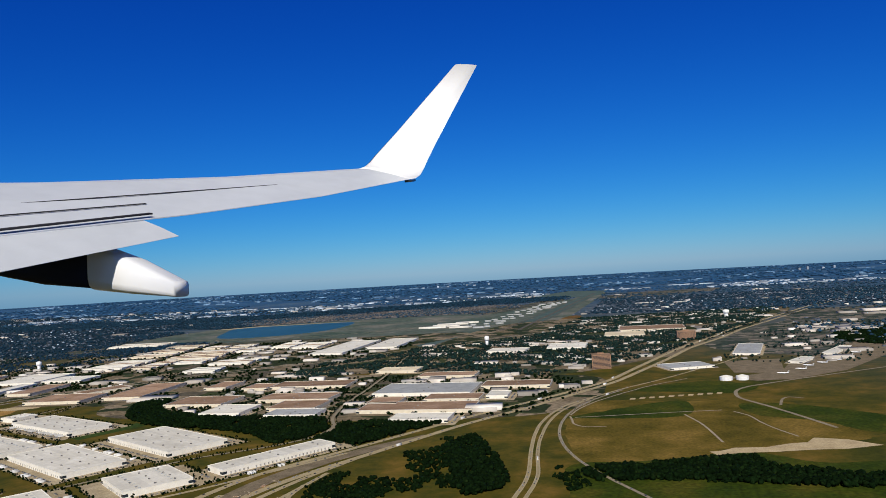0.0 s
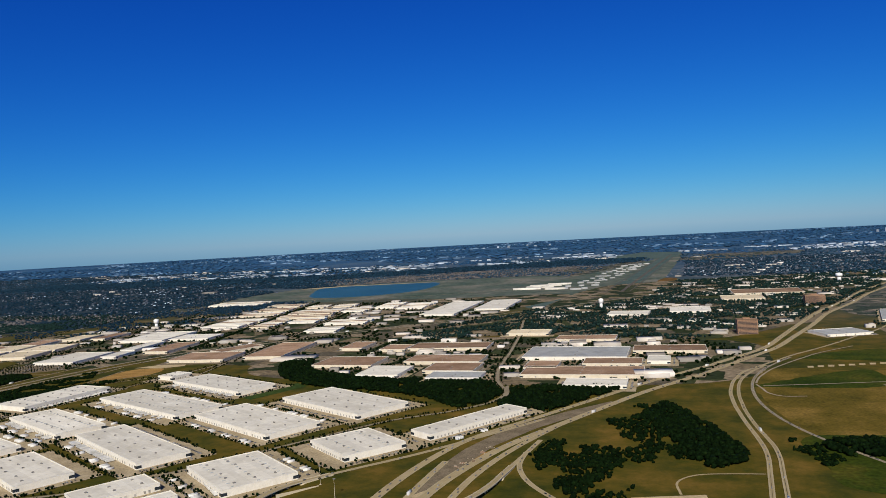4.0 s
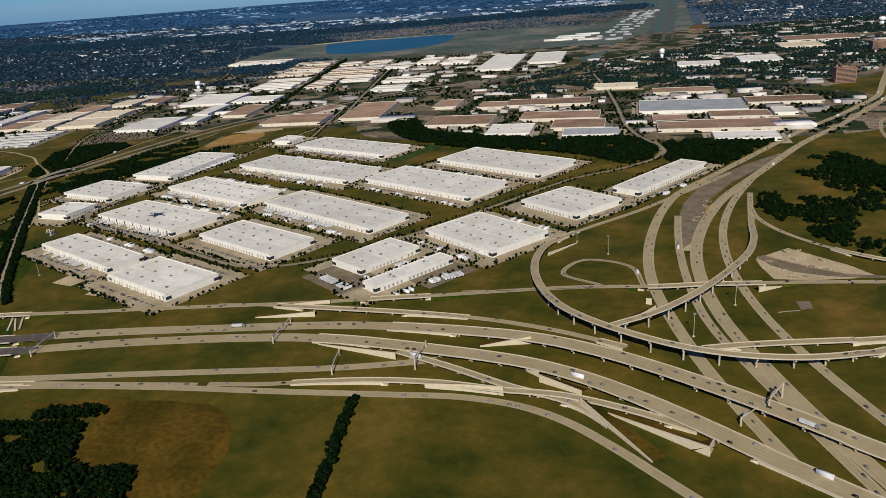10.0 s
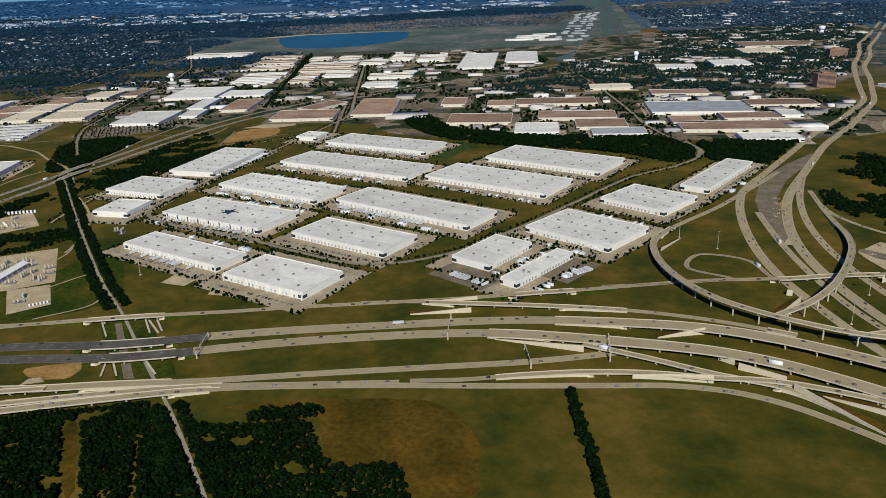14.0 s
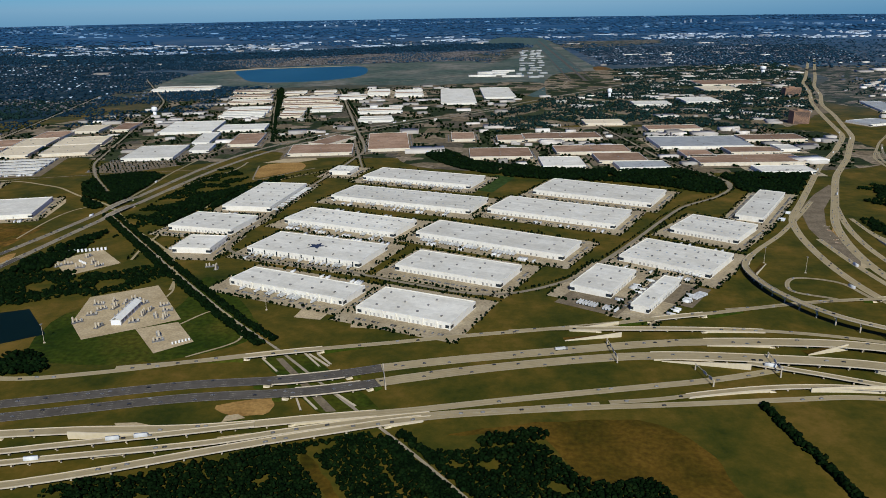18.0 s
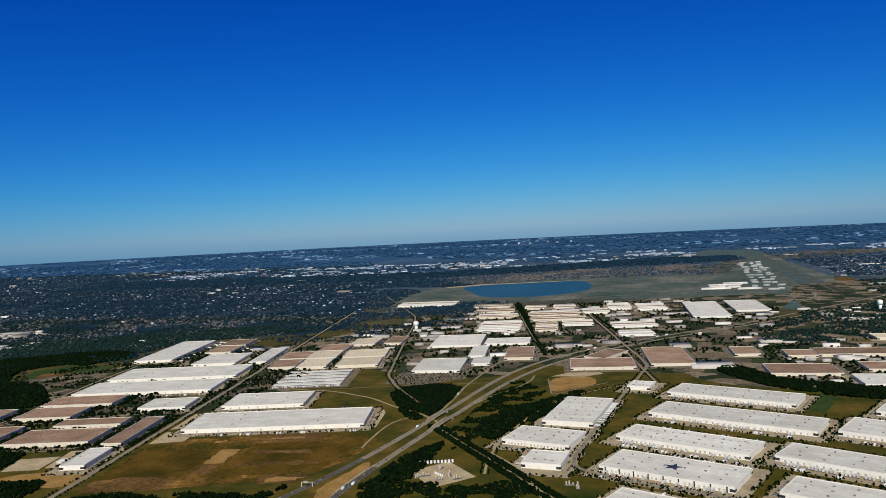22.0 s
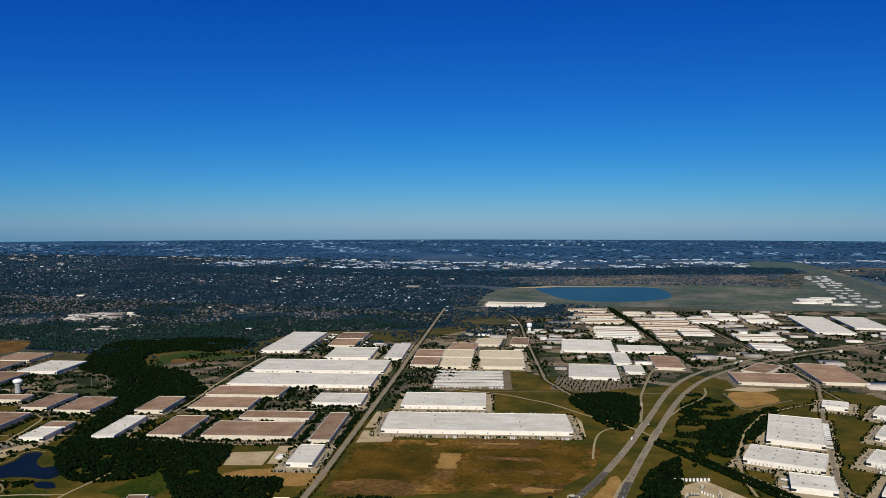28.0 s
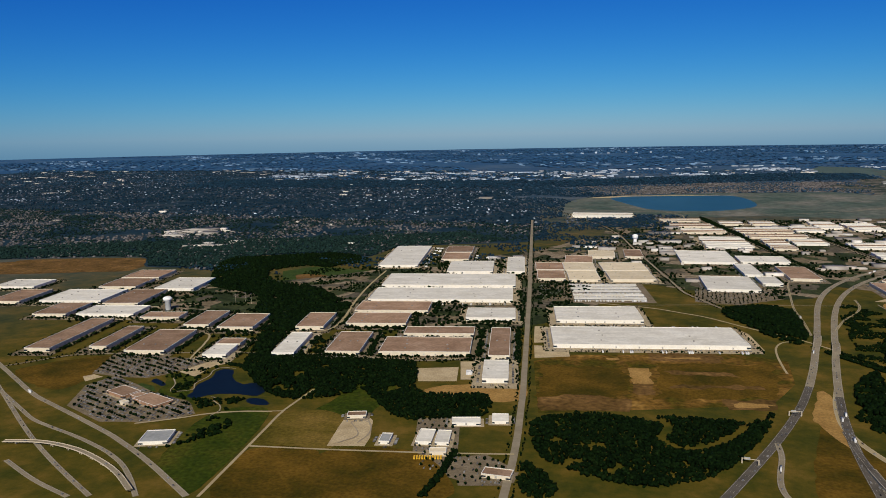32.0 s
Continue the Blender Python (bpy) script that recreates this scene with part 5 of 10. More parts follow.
district([
    (-246.4, 427.4, 36.5, 28, 2.3, "b"),
    (-191.3, 438, 44, 22.2, 2.1, "b"),
    (-212.7, 400, 23.3, 25.4, 2.2, "w"),
    (-178.5, 412.3, 27.4, 23.5, 2.3, "b"),
    (-170.2, 391, 27.5, 16.6, 3.5, "g"),
    (-132.4, 421.6, 17.1, 20, 2.6, "b"),
    (-109.1, 405.4, 58.8, 22.6, 2.8, "b"),
    (-99.1, 378.8, 28.1, 15.2, 2.3, "w"),
    (-97.5, 432.7, 29.8, 16.9, 2.3, "b"),
    (-120.7, 461.7, 56.9, 35.6, 1.9, "g"),
    (-71, 475.7, 39.5, 19.8, 3, "b"),
    (-204.5, 485.5, 50.8, 22.6, 4.2, "b"),
    (-238.8, 478.8, 17.3, 20, 2.4, "b"),
    (-74.8, 440.6, 11.5, 15.3, 2.2, "w"),
], 1.9, 0.22, (4.0, 5.0))
district([
    (-270.3, 487.2, 15.5, 27.6, 3.3, "b"),
    (-167.5, 547.3, 29.1, 18.7, 2.7, "y"),
    (-123.7, 518.4, 37.6, 18.3, 2.2, "b"),
    (-63.2, 675, 31.3, 33.9, 1.6, "w"),
    (-109.8, 654.8, 31.9, 22.8, -1.3, "w"),
    (-19.8, 767.7, 36.1, 35.4, 1.9, "y"),
    (4.6, 825.9, 63.1, 44.4, 1.9, "b"),
    (-281.6, 722.6, 32.6, 117.5, 3.1, "w"),
    (-242.8, 747.9, 30.6, 84.6, 3.2, "w"),
], 1.9, 0.22, (4.0, 5.0))
district([
    (25, 541, 28, 22, 22, "g"),
    (95, 557, 8, 24, -28, "w"),
], 1.5, 0.3, (2, 2))
district([
    (126, 605, 7.5, 44, -26, "w"),
    (72.1, 624.1, 17.4, 62.4, -9.7, "g"),
], 1.5, 0.3, (2, 2))
district([
    (-555.6, 156.8, 5.1, 10, 10.9, "w"),
    (-550, 157.7, 4.4, 9.7, 13, "w"),
    (-567.2, 151.6, 3.4, 6.5, 12, "g"),
    (-585, 167.5, 6.5, 4, 20, "b"),
    (-548.1, 147.3, 5.1, 3.3, 18.2, "y"),
    (-663.8, 158.4, 14.2, 7.6, -17, "k"),
    (-681.2, 162.8, 11.2, 7.4, -17, "k"),
    (-672.6, 161, 4.2, 4.2, -17, "k"),
    (-672.6, 153.6, 3.0, 2.2, -17, "y"),
    (-638.5, 130.8, 9.1, 9.4, 22.9, "g"),
    (-547.2, 172.8, 9.5, 5, 17.2, "w"),
    (-536.9, 178.3, 5.5, 6.6, 15, "w"),
    (-526.9, 138.2, 8.4, 4.6, 1.7, "b"),
], 1.2, 0.25, (1.2, 1.2))

# ---- roads ----
road("main_road_westbound_west", 4.2, "a", [(-620.6, 70.2, 0), (-426, 116.6, 0), (-415.3, 119.15, 0), (-403.62, 121.92, 0), (-392.93, 124.5, 0), (-381.28, 127.38, 0), (-370.62, 130.09, 0), (-359, 133.08, 0), (-348.36, 135.86, 0), (-336.74, 138.84, 0), (-326.02, 141.19, 0), (-315.65, 142.67, 0), (-310.91, 142.7, 0.32), (-306.58, 142.42, 0.78), (-303.72, 142.54, 0.92), (-298.44, 143.79, 0.92), (-293.19, 145.22, 0.92), (-290.71, 146.23, 0.78), (-287.53, 148.31, 0.32), (-283.66, 150.34, 0), (-281.73, 151, 0)])
road("main_road_westbound", 4.2, "m", [(-281.73, 151, 0), (-270.21, 154.23, 0), (-258.54, 156.99, 0), (-247.78, 159.25, 0), (-236.03, 161.67, 0), (-225.28, 163.97, 0), (-213.5, 166.13, 0), (-202.6, 167.21, 0.1), (-190.64, 167.24, 0.34), (-179.67, 166.6, 0.65), (-167.79, 165.31, 1.02), (-157.18, 162.89, 1.33), (-146.01, 158.7, 1.54), (-136.11, 153.96, 1.59), (-125.63, 148.15, 1.59), (-116.21, 142.47, 1.55), (-106.04, 136.11, 1.33), (-95.81, 129.85, 0.85), (-36.1, 93.3, 0.51)])
road("main_road_eastbound_west", 4.2, "a", [(-614.8, 61.8, 0), (-421, 111.1, 0), (-410.34, 113.81, 0), (-398.71, 116.76, 0), (-388.03, 119.42, 0), (-376.36, 122.21, 0), (-364.69, 124.96, 0), (-354.02, 127.64, 0), (-342.42, 130.71, 0), (-330.8, 133.66, 0), (-320.04, 135.66, 0), (-309.67, 136.83, 0), (-304.94, 136.9, 0.32), (-300.66, 136.72, 0.78), (-297.82, 136.9, 0.92), (-292.54, 138.15, 0.92), (-287.32, 139.69, 0.92), (-284.85, 140.73, 0.78), (-281.62, 142.75, 0.32)])
road("main_road_eastbound", 4.2, "m", [(-281.62, 142.75, 0.32), (-277.72, 144.73, 0), (-274.63, 145.77, 0), (-263.16, 149.27, 0), (-252.54, 152.1, 0), (-240.86, 154.8, 0), (-230.09, 157, 0), (-218.27, 158.6, 0.1), (-206.37, 158.59, 0.39), (-195.47, 157.41, 0.76), (-183.58, 155.82, 1.07), (-171.7, 154.24, 1.24), (-160.99, 152.15, 1.32), (-149.8, 148.2, 1.27), (-139.2, 142.71, 1.11), (-129.97, 136.78, 0.99), (-120.12, 129.95, 0.77), (-110.09, 123.39, 0.33), (-59.9, 90.5, 0)])
road("frontage_road_north", 2.2, "r", [(-349.2, 149.3, 0), (-338.44, 151.57, 0), (-326.68, 153.99, 0.17), (-324.3, 154.45, 0.26), (-319.99, 155.3, 0.42), (-315.9, 155.57, 0.8), (-313.12, 155.99, 0.95), (-307.88, 157.42, 0.95), (-302.57, 158.78, 0.95), (-299.99, 159.67, 0.8), (-296.53, 161.2, 0.45), (-292.32, 162.47, 0.3), (-281.21, 165.57, 0), (-270.54, 168.23, 0), (-258.85, 170.95, 0), (-247.12, 173.46, 0), (-236.36, 175.76, 0), (-224.63, 178.28, 0.03), (-212.84, 180.5, 0.46), (-202.08, 182.74, 0.79), (-190.59, 186.18, 0.52), (-179.32, 190.28, 0.14), (-168.82, 193.53, 0), (-157.19, 196.43, 0), (-145.57, 197.9, 0.15), (-135.75, 197.42, 0.89), (-124.14, 200.06, 0.95), (-112.42, 202.62, 0.7), (-101.83, 205.56, 0.2), (-90.04, 207.55, 0), (-78.11, 208.88, 0), (31.2, 221.1, 0)])
road("frontage_loop", 2.2, "r", [(-310.1, 159.7, 0), (-321.58, 156.2, 0), (-333.05, 152.69, 0), (-344.45, 148.96, 0), (-356.04, 145.88, 0), (-367.75, 143.41, 0), (-379.6, 143.5, 0), (-390.87, 147.24, 0), (-400.95, 153.63, 0), (-409.87, 161.6, 0), (-417.09, 171.08, 0), (-422.68, 181.67, 0), (-427.09, 192.76, 0), (-429.54, 204.47, 0), (-429.57, 216.38, 0), (-428.53, 228.33, 0), (-426.61, 240.17, 0), (-424.6, 252, 0)])
road("ramp_bridge_north", 2, "r", [(-249.2, 173.7, 0), (-237.34, 175.23, 0.07), (-225.44, 174.43, 0.61), (-213.45, 174.15, 0.84), (-201.46, 174.47, 0.74), (-189.47, 174.88, 0.41), (-177.5, 174.54, 0.12), (-165.69, 172.68, 0), (-154.19, 169.33, 0.04), (-142.35, 164.03, 0.4)])
road("lower_ramp", 2.6, "r", [(-424.4, 111.4, 0.6), (-364.7, 117, 0.6), (-353.75, 118.03, 0.74), (-341.8, 119.07, 0.88), (-329.81, 119.55, 0.97), (-318.85, 120.39, 0.96), (-307.06, 122.46, 0.8), (-295.44, 125.45, 0.54), (-284.72, 127.91, 0.29), (-273.01, 130.5, 0.04), (-261.34, 133.31, 0), (-250.64, 135.84, 0), (-238.92, 138.41, 0), (-227.18, 140.93, 0), (-216.42, 143.2, 0), (-204.7, 145.76, 0), (-193.17, 149.07, 0), (-181.87, 153.09, 0)])
road("lower_bridge_upper", 1.7, "r", [(-418.6, 96.8, 1), (-359.9, 109.4, 1), (-346.21, 112.35, 1.16), (-332.55, 115.4, 1.2), (-318.93, 118.64, 1.16), (-305.42, 122.29, 1)])
road("lower_bridge_middle", 1.7, "r", [(-416.4, 93.9, 1), (-357.5, 105.5, 1), (-346.71, 107.63, 1.1), (-334.93, 109.95, 1.19), (-323.16, 112.29, 1.2), (-311.53, 115.14, 1.17), (-300.16, 118.96, 1.06), (-288.79, 122.79, 0.84), (-277.39, 126.54, 0.42), (-265.77, 129.37, 0.14), (-253.92, 131.21, 0), (-242.04, 132.94, 0), (-230.16, 134.65, 0)])
road("lower_bridge_south", 2.2, "r", [(-411.6, 85.4, 0.9), (-353, 98.4, 0.9), (-342.27, 100.78, 1.11), (-330.87, 104.43, 1.2), (-320.58, 108.33, 1.2), (-309.36, 112.58, 1.2), (-298.08, 116.68, 1.15), (-287.69, 120.29, 1.06), (-276.54, 124.69, 0.59), (-265.2, 128.26, 0.08), (-254.37, 130.13, 0), (-242.48, 131.73, 0), (-230.56, 133.13, 0), (-219.6, 134.1, 0), (-207.66, 135.29, 0), (-195.74, 136.6, 0), (-184.8, 137.81, 0), (-172.88, 138.94, 0), (-161.07, 137.66, 0), (-151.08, 133.53, 0), (-141.49, 126.44, 0), (-132.43, 118.59, 0), (-87.1, 79.3, 0)])
road("ramp_south", 1.7, "r", [(-227.9, 135.3, 0), (-216.04, 137.05, 0.04), (-203.34, 139.81, 0.32), (-190.51, 141.83, 0.6), (-177.56, 142.42, 0.78), (-165.64, 141.33, 0.99), (-153.05, 141.21, 1), (-140.69, 138.44, 0.83), (-128.36, 134.33, 0.41)])
road("ramp_descent", 1.7, "r", [(-191.3, 154, 0.9), (-177.34, 148.81, 0.9), (-163.73, 143, 0.9), (-149.76, 138.85, 0.5), (-138.86, 128.72, 0)])
road("flyover", 2, "f", [(-110.3, 315.3, 0), (-116.06, 305.93, 0), (-122.34, 295.7, 0), (-128.79, 285.58, 0), (-135.37, 275.55, 0), (-141.97, 265.53, 0), (-149.27, 256.02, 0), (-156.18, 247.46, 0), (-163.04, 237.37, 0.3), (-168.2, 226.3, 0.87), (-169.39, 213.94, 1.48), (-168.09, 201.72, 1.97), (-164.51, 190.1, 2.42), (-158.86, 179.51, 2.81), (-151.2, 171.73, 3.04), (-141.27, 165.29, 3.15), (-130.39, 160.78, 3.03), (-118.73, 159.48, 2.66), (-106.97, 161.14, 2.22), (-95.9, 166.09, 1.36), (-85.83, 173.74, 0.11), (-36.5, 208, 0)])
road("flyover_ramp", 1.8, "f", [(-105.6, 287.6, 0), (-106.64, 275.65, 0), (-107.81, 262.37, 0.1), (-108.75, 248.61, 0.5), (-109.48, 235.74, 1.1), (-112.01, 222.41, 1.8), (-116.7, 209.65, 2.5), (-121.82, 198.38, 3), (-128.23, 186.89, 3.3), (-136.18, 176.93, 3.2), (-146.06, 168.61, 2.95)])
road("frontage_mid", 2, "r", [(-130.5, 164.8, 0), (-119.86, 167.59, 0.57), (-108.15, 170.21, 0.85), (-96.52, 173.12, 0.74), (-85.02, 176.54, 0.42), (20.4, 207.9, 0)])
road("north_road_west", 3, "m", [(-47.6, 435.2, 0), (-53.43, 425.87, 0), (-59.78, 415.69, 0), (-66.13, 405.51, 0), (-71.84, 396.11, 0), (-77.73, 385.67, 0), (-83.34, 375.06, 0), (-88.42, 365.31, 0), (-93.97, 354.66, 0), (-99.51, 344.02, 0), (-104.6, 334.27, 0), (-110.14, 323.63, 0), (-115.73, 313.01, 0), (-120.98, 303.35, 0), (-126.65, 292.82, 0), (-131.13, 281.85, 0), (-134.02, 270.28, 0), (-135.98, 259.48, 0), (-137.49, 247.59, 0), (-138.42, 235.64, 0), (-138.74, 224.66, 0), (-138.4, 212.69, 0), (-137.11, 200.8, 0), (-135.01, 190.03, 0), (-132.09, 178.4, 0), (-128.87, 166.84, 0), (-125.55, 156.37, 0), (-121.38, 145.13, 0), (-116.77, 134.06, 0), (-112.02, 123.04, 0)])
road("north_road_inner", 2.2, "m", [(-130.2, 259.4, 0), (-130.39, 247.4, 0), (-130.34, 234.41, 0), (-129.92, 222.42, 0), (-129.01, 209.46, 0), (-127.72, 197.54, 0), (-125.68, 184.73, 0), (-122.69, 173.19, 0), (-118.16, 161.08, 0), (-113.84, 149.9, 0), (-109.12, 137.8, 0), (-104.1, 125.81, 0), (-80.9, 70.5, 0)])
road("north_road_east", 3.4, "m", [(-52, 410.3, 0), (-57.51, 400.78, 0), (-63.53, 390.4, 0), (-69.53, 380.01, 0), (-74.9, 370.42, 0), (-80.27, 359.71, 0), (-85.21, 348.77, 0), (-90.04, 337.79, 0), (-94.46, 327.72, 0), (-99.29, 316.73, 0), (-104.13, 305.75, 0), (-108.96, 294.77, 0), (-113.21, 284.64, 0), (-117.09, 273.33, 0), (-120.16, 261.75, 0), (-122.55, 251.03, 0), (-124.48, 239.21, 0), (-125.58, 227.29, 0), (-125.69, 215.33, 0), (-124.96, 204.37, 0), (-123.38, 192.5, 0), (-121, 180.77, 0), (-117.75, 169.25, 0), (-114.26, 158.83, 0), (-110.2, 147.54, 0), (-105.67, 136.44, 0), (-100.7, 125.53, 0), (-75.8, 70.9, 0)])
road("north_ramp_east", 2.4, "m", [(-102.8, 307.6, 0), (-106.07, 297.1, 0), (-109.56, 285.62, 0), (-112.6, 274.03, 0), (-114.97, 262.29, 0), (-116.72, 250.44, 0), (-117.62, 239.49, 0), (-117.82, 227.52, 0), (-117.22, 215.56, 0), (-115.8, 203.67, 0), (-113.67, 191.88, 0), (-111.07, 181.21, 0), (-107.48, 169.78, 0), (-103.27, 158.56, 0), (-98.67, 147.48, 0), (-93.76, 136.53, 0), (-69.2, 81.8, 0)])
road("diagonal_freeway_a_south", 3, "a", [(-479.9, 106.4, 0), (-466, 143.9, 0), (-458.72, 163.59, 0), (-451.74, 183.39, 0), (-445.33, 203.36, 0), (-439.79, 223.56, 0), (-435.28, 244.01, 0)])
road("diagonal_freeway_a", 3, "d", [(-435.28, 244.01, 0), (-431.63, 264.66, 0), (-428.45, 285.41, 0), (-427.02, 295.41, 0), (-426.24, 299.8, 0.32), (-425.51, 303.45, 0.78), (-425.05, 306.26, 0.92), (-424.52, 310.21, 0.92), (-423.99, 314.16, 0.92), (-423.63, 317.29, 0.78), (-423.21, 321.97, 0.32), (-422.67, 327.11, 0), (-420.1, 347.82, 0), (-417.62, 368.63, 0), (-414.68, 389.34, 0), (-410.67, 409.83, 0), (-405.22, 429.96, 0), (-398.11, 449.54, 0), (-389.3, 468.42, 0), (-378.95, 486.53, 0), (-367.3, 503.89, 0), (-354.75, 520.68, 0), (-341.65, 537.06, 0), (-328.1, 553.07, 0), (-313.99, 568.58, 0), (-299.34, 583.59, 0), (-284.39, 598.3, 0), (-269.55, 613.09, 0), (-255.39, 628.42, 0), (-242.23, 644.59, 0), (-229.66, 661.31, 0), (-217.1, 678.1, 0), (-204.39, 694.8, 0), (-190.99, 712.25, 0), (-38.7, 910.5, 0)])
road("diagonal_freeway_b_south", 3, "a", [(-426.9, 126.2, 0), (-428.1, 156.2, 0), (-428.86, 175.14, 0), (-428.98, 195.08, 0), (-428.15, 215.02, 0), (-426.52, 234.92, 0)])
road("diagonal_freeway_b", 3, "d", [(-426.52, 234.92, 0), (-424.39, 254.8, 0), (-422, 274.66, 0), (-420.84, 283.89, 0), (-420.14, 288.31, 0.32), (-419.49, 291.99, 0.78), (-419.07, 294.8, 0.92), (-418.56, 298.76, 0.92), (-418.06, 302.71, 0.92), (-417.72, 305.84, 0.78), (-417.31, 310.51, 0.32), (-416.78, 315.63, 0), (-414.5, 333.17, 0), (-411.76, 352.98, 0), (-408.61, 372.71, 0), (-404.8, 392.3, 0), (-400.07, 411.67, 0), (-394.19, 430.66, 0), (-386.9, 449.13, 0), (-378.66, 466.1, 0), (-368.66, 483.27, 0), (-357.48, 499.74, 0), (-345.5, 515.69, 0), (-333.05, 531.32, 0), (-320.23, 546.65, 0), (-306.97, 561.59, 0), (-293.3, 576.16, 0), (-280.11, 589.84, 0), (-266.22, 604.22, 0), (-252.47, 618.73, 0), (-238.97, 633.48, 0), (-225.82, 648.52, 0), (-212.93, 663.81, 0), (-200.16, 679.2, 0), (-187.43, 694.62, 0), (-28.3, 887.4, 0)])
road("arterial", 2.4, "s", [(-513.9, 66.3, 0), (-522, 125.8, 0), (-524.69, 145.62, 0), (-528.11, 166.33, 0), (-532.06, 186.96, 0), (-536.08, 207.57, 0), (-540.47, 228.1, 0), (-544.87, 248.64, 0), (-549.26, 269.17, 0), (-553.67, 289.7, 0), (-558.09, 310.23, 0), (-562.51, 330.76, 0), (-566.72, 350.31, 0), (-571.14, 370.84, 0), (-575.64, 391.36, 0), (-580.18, 411.86, 0), (-584.72, 432.36, 0), (-589.25, 452.87, 0), (-593.79, 473.37, 0), (-598.33, 493.87, 0), (-602.87, 514.38, 0), (-607.41, 534.88, 0), (-611.74, 554.41, 0), (-616.26, 574.92, 0), (-620.78, 595.42, 0), (-625.31, 615.93, 0), (-629.83, 636.44, 0), (-634.36, 656.94, 0), (-638.88, 677.45, 0), (-643.4, 697.96, 0), (-647.93, 718.46, 0), (-652.45, 738.97, 0), (-656.97, 759.48, 0)])
road("park_ring", 1.6, "s", [(-139.3, 374.5, 0), (-135.06, 348.78, 0), (-148.16, 325.47, 0), (-168.62, 306.37, 0), (-183.81, 283.06, 0), (-198.09, 258.98, 0), (-213.1, 235.36, 0), (-229.94, 213.04, 0), (-253.8, 200.92, 0), (-280.02, 210.11, 0), (-305.16, 222.41, 0), (-330.65, 231.2, 0), (-352.06, 246.28, 0), (-351.74, 274.05, 0), (-348.38, 301.84, 0), (-344.84, 329.62, 0), (-341.44, 357.41, 0), (-337.25, 385.09, 0), (-333.53, 412.84, 0), (-330.41, 440.66, 0), (-334.98, 468.03, 0), (-341.17, 494.31, 0), (-347.58, 521.57, 0), (-353.91, 548.84, 0), (-360.12, 576.14, 0), (-366.34, 603.44, 0), (-372.55, 630.75, 0), (-378.76, 658.05, 0), (-384.97, 685.35, 0), (-391.18, 712.65, 0), (-397.4, 739.96, 0), (-403.61, 767.26, 0)])
road("park_east_road", 1.6, "s", [(-139, 338.9, 0), (-136.24, 349.53, 0), (-136.75, 361.25, 0), (-141.16, 372.31, 0), (-145.91, 382.21, 0), (-149.28, 393.7, 0), (-152.27, 405.32, 0), (-154.68, 416.03, 0), (-156.31, 427.92, 0), (-157.9, 439.82, 0), (-159.35, 450.72, 0), (-160.94, 462.61, 0), (-162.58, 474.5, 0), (-164.25, 485.37, 0), (-166.1, 497.23, 0), (-167.94, 509.09, 0), (-169.63, 519.96, 0), (-171.47, 531.81, 0), (-173.36, 543.66, 0), (-175.48, 554.46, 0), (-177.86, 566.22, 0), (-180.25, 577.98, 0), (-182.43, 588.76, 0), (-184.82, 600.52, 0), (-187.2, 612.28, 0), (-189.59, 624.04, 0)])
road("park_west_lane", 1, "s", [(-383.4, 232.9, 0), (-385.2, 244.76, 0), (-386.09, 256.7, 0), (-386.27, 268.7, 0), (-385.92, 280.66, 0), (-384.15, 292.53, 0), (-382.34, 304.39, 0), (-380.46, 316.24, 0), (-377.19, 327.76, 0), (-373.51, 339.18, 0), (-369.76, 350.57, 0), (-363.48, 360.63, 0), (-356.21, 370.18, 0), (-347.93, 378.79, 0), (-338.99, 386.79, 0), (-331.54, 390.64, 0), (-329.33, 378.48, 0)])
road("rail_track", 0.8, "t", [(-421.4, 294.8, 0), (-414.57, 286.18, 0), (-407.11, 276.78, 0), (-400.28, 268.16, 0), (-392.82, 258.75, 0), (-385.37, 249.35, 0), (-378.53, 240.73, 0), (-371.07, 231.34, 0), (-363.54, 222, 0), (-356.55, 213.5, 0), (-348.92, 204.24, 0), (-341.91, 195.76, 0), (-334.25, 186.52, 0), (-326.36, 177.49, 0), (-318.81, 169.5, 0), (-310.61, 160.75, 0), (-302.81, 151.65, 0), (-295.79, 143.18, 0), (-288, 134.06, 0), (-280.73, 125.8, 0), (-272.95, 116.68, 0), (-265.42, 107.33, 0), (-258.65, 98.67, 0), (-251.22, 89.25, 0), (-243.75, 79.86, 0)])
road("field_road", 1.3, "s", [(-530.6, 363.5, 0), (-518.68, 362.08, 0), (-506.77, 360.64, 0), (-495.48, 357.12, 0), (-484.73, 351.8, 0), (-473.18, 345.87, 0), (-464.02, 338.22, 0), (-455.16, 330.13, 0), (-445.81, 322.64, 0), (-435.27, 315.03, 0), (-426.62, 306.86, 0), (-419.06, 297.54, 0), (-412.03, 287.82, 0), (-404.5, 277.22, 0)])
road("bend_road", 0.9, "s", [(-441.5, 258, 0), (-442, 262.1, 0), (-443.2, 280, 0), (-442.9, 294.4, 0), (-440, 304, 0), (-435.5, 308, 0)])
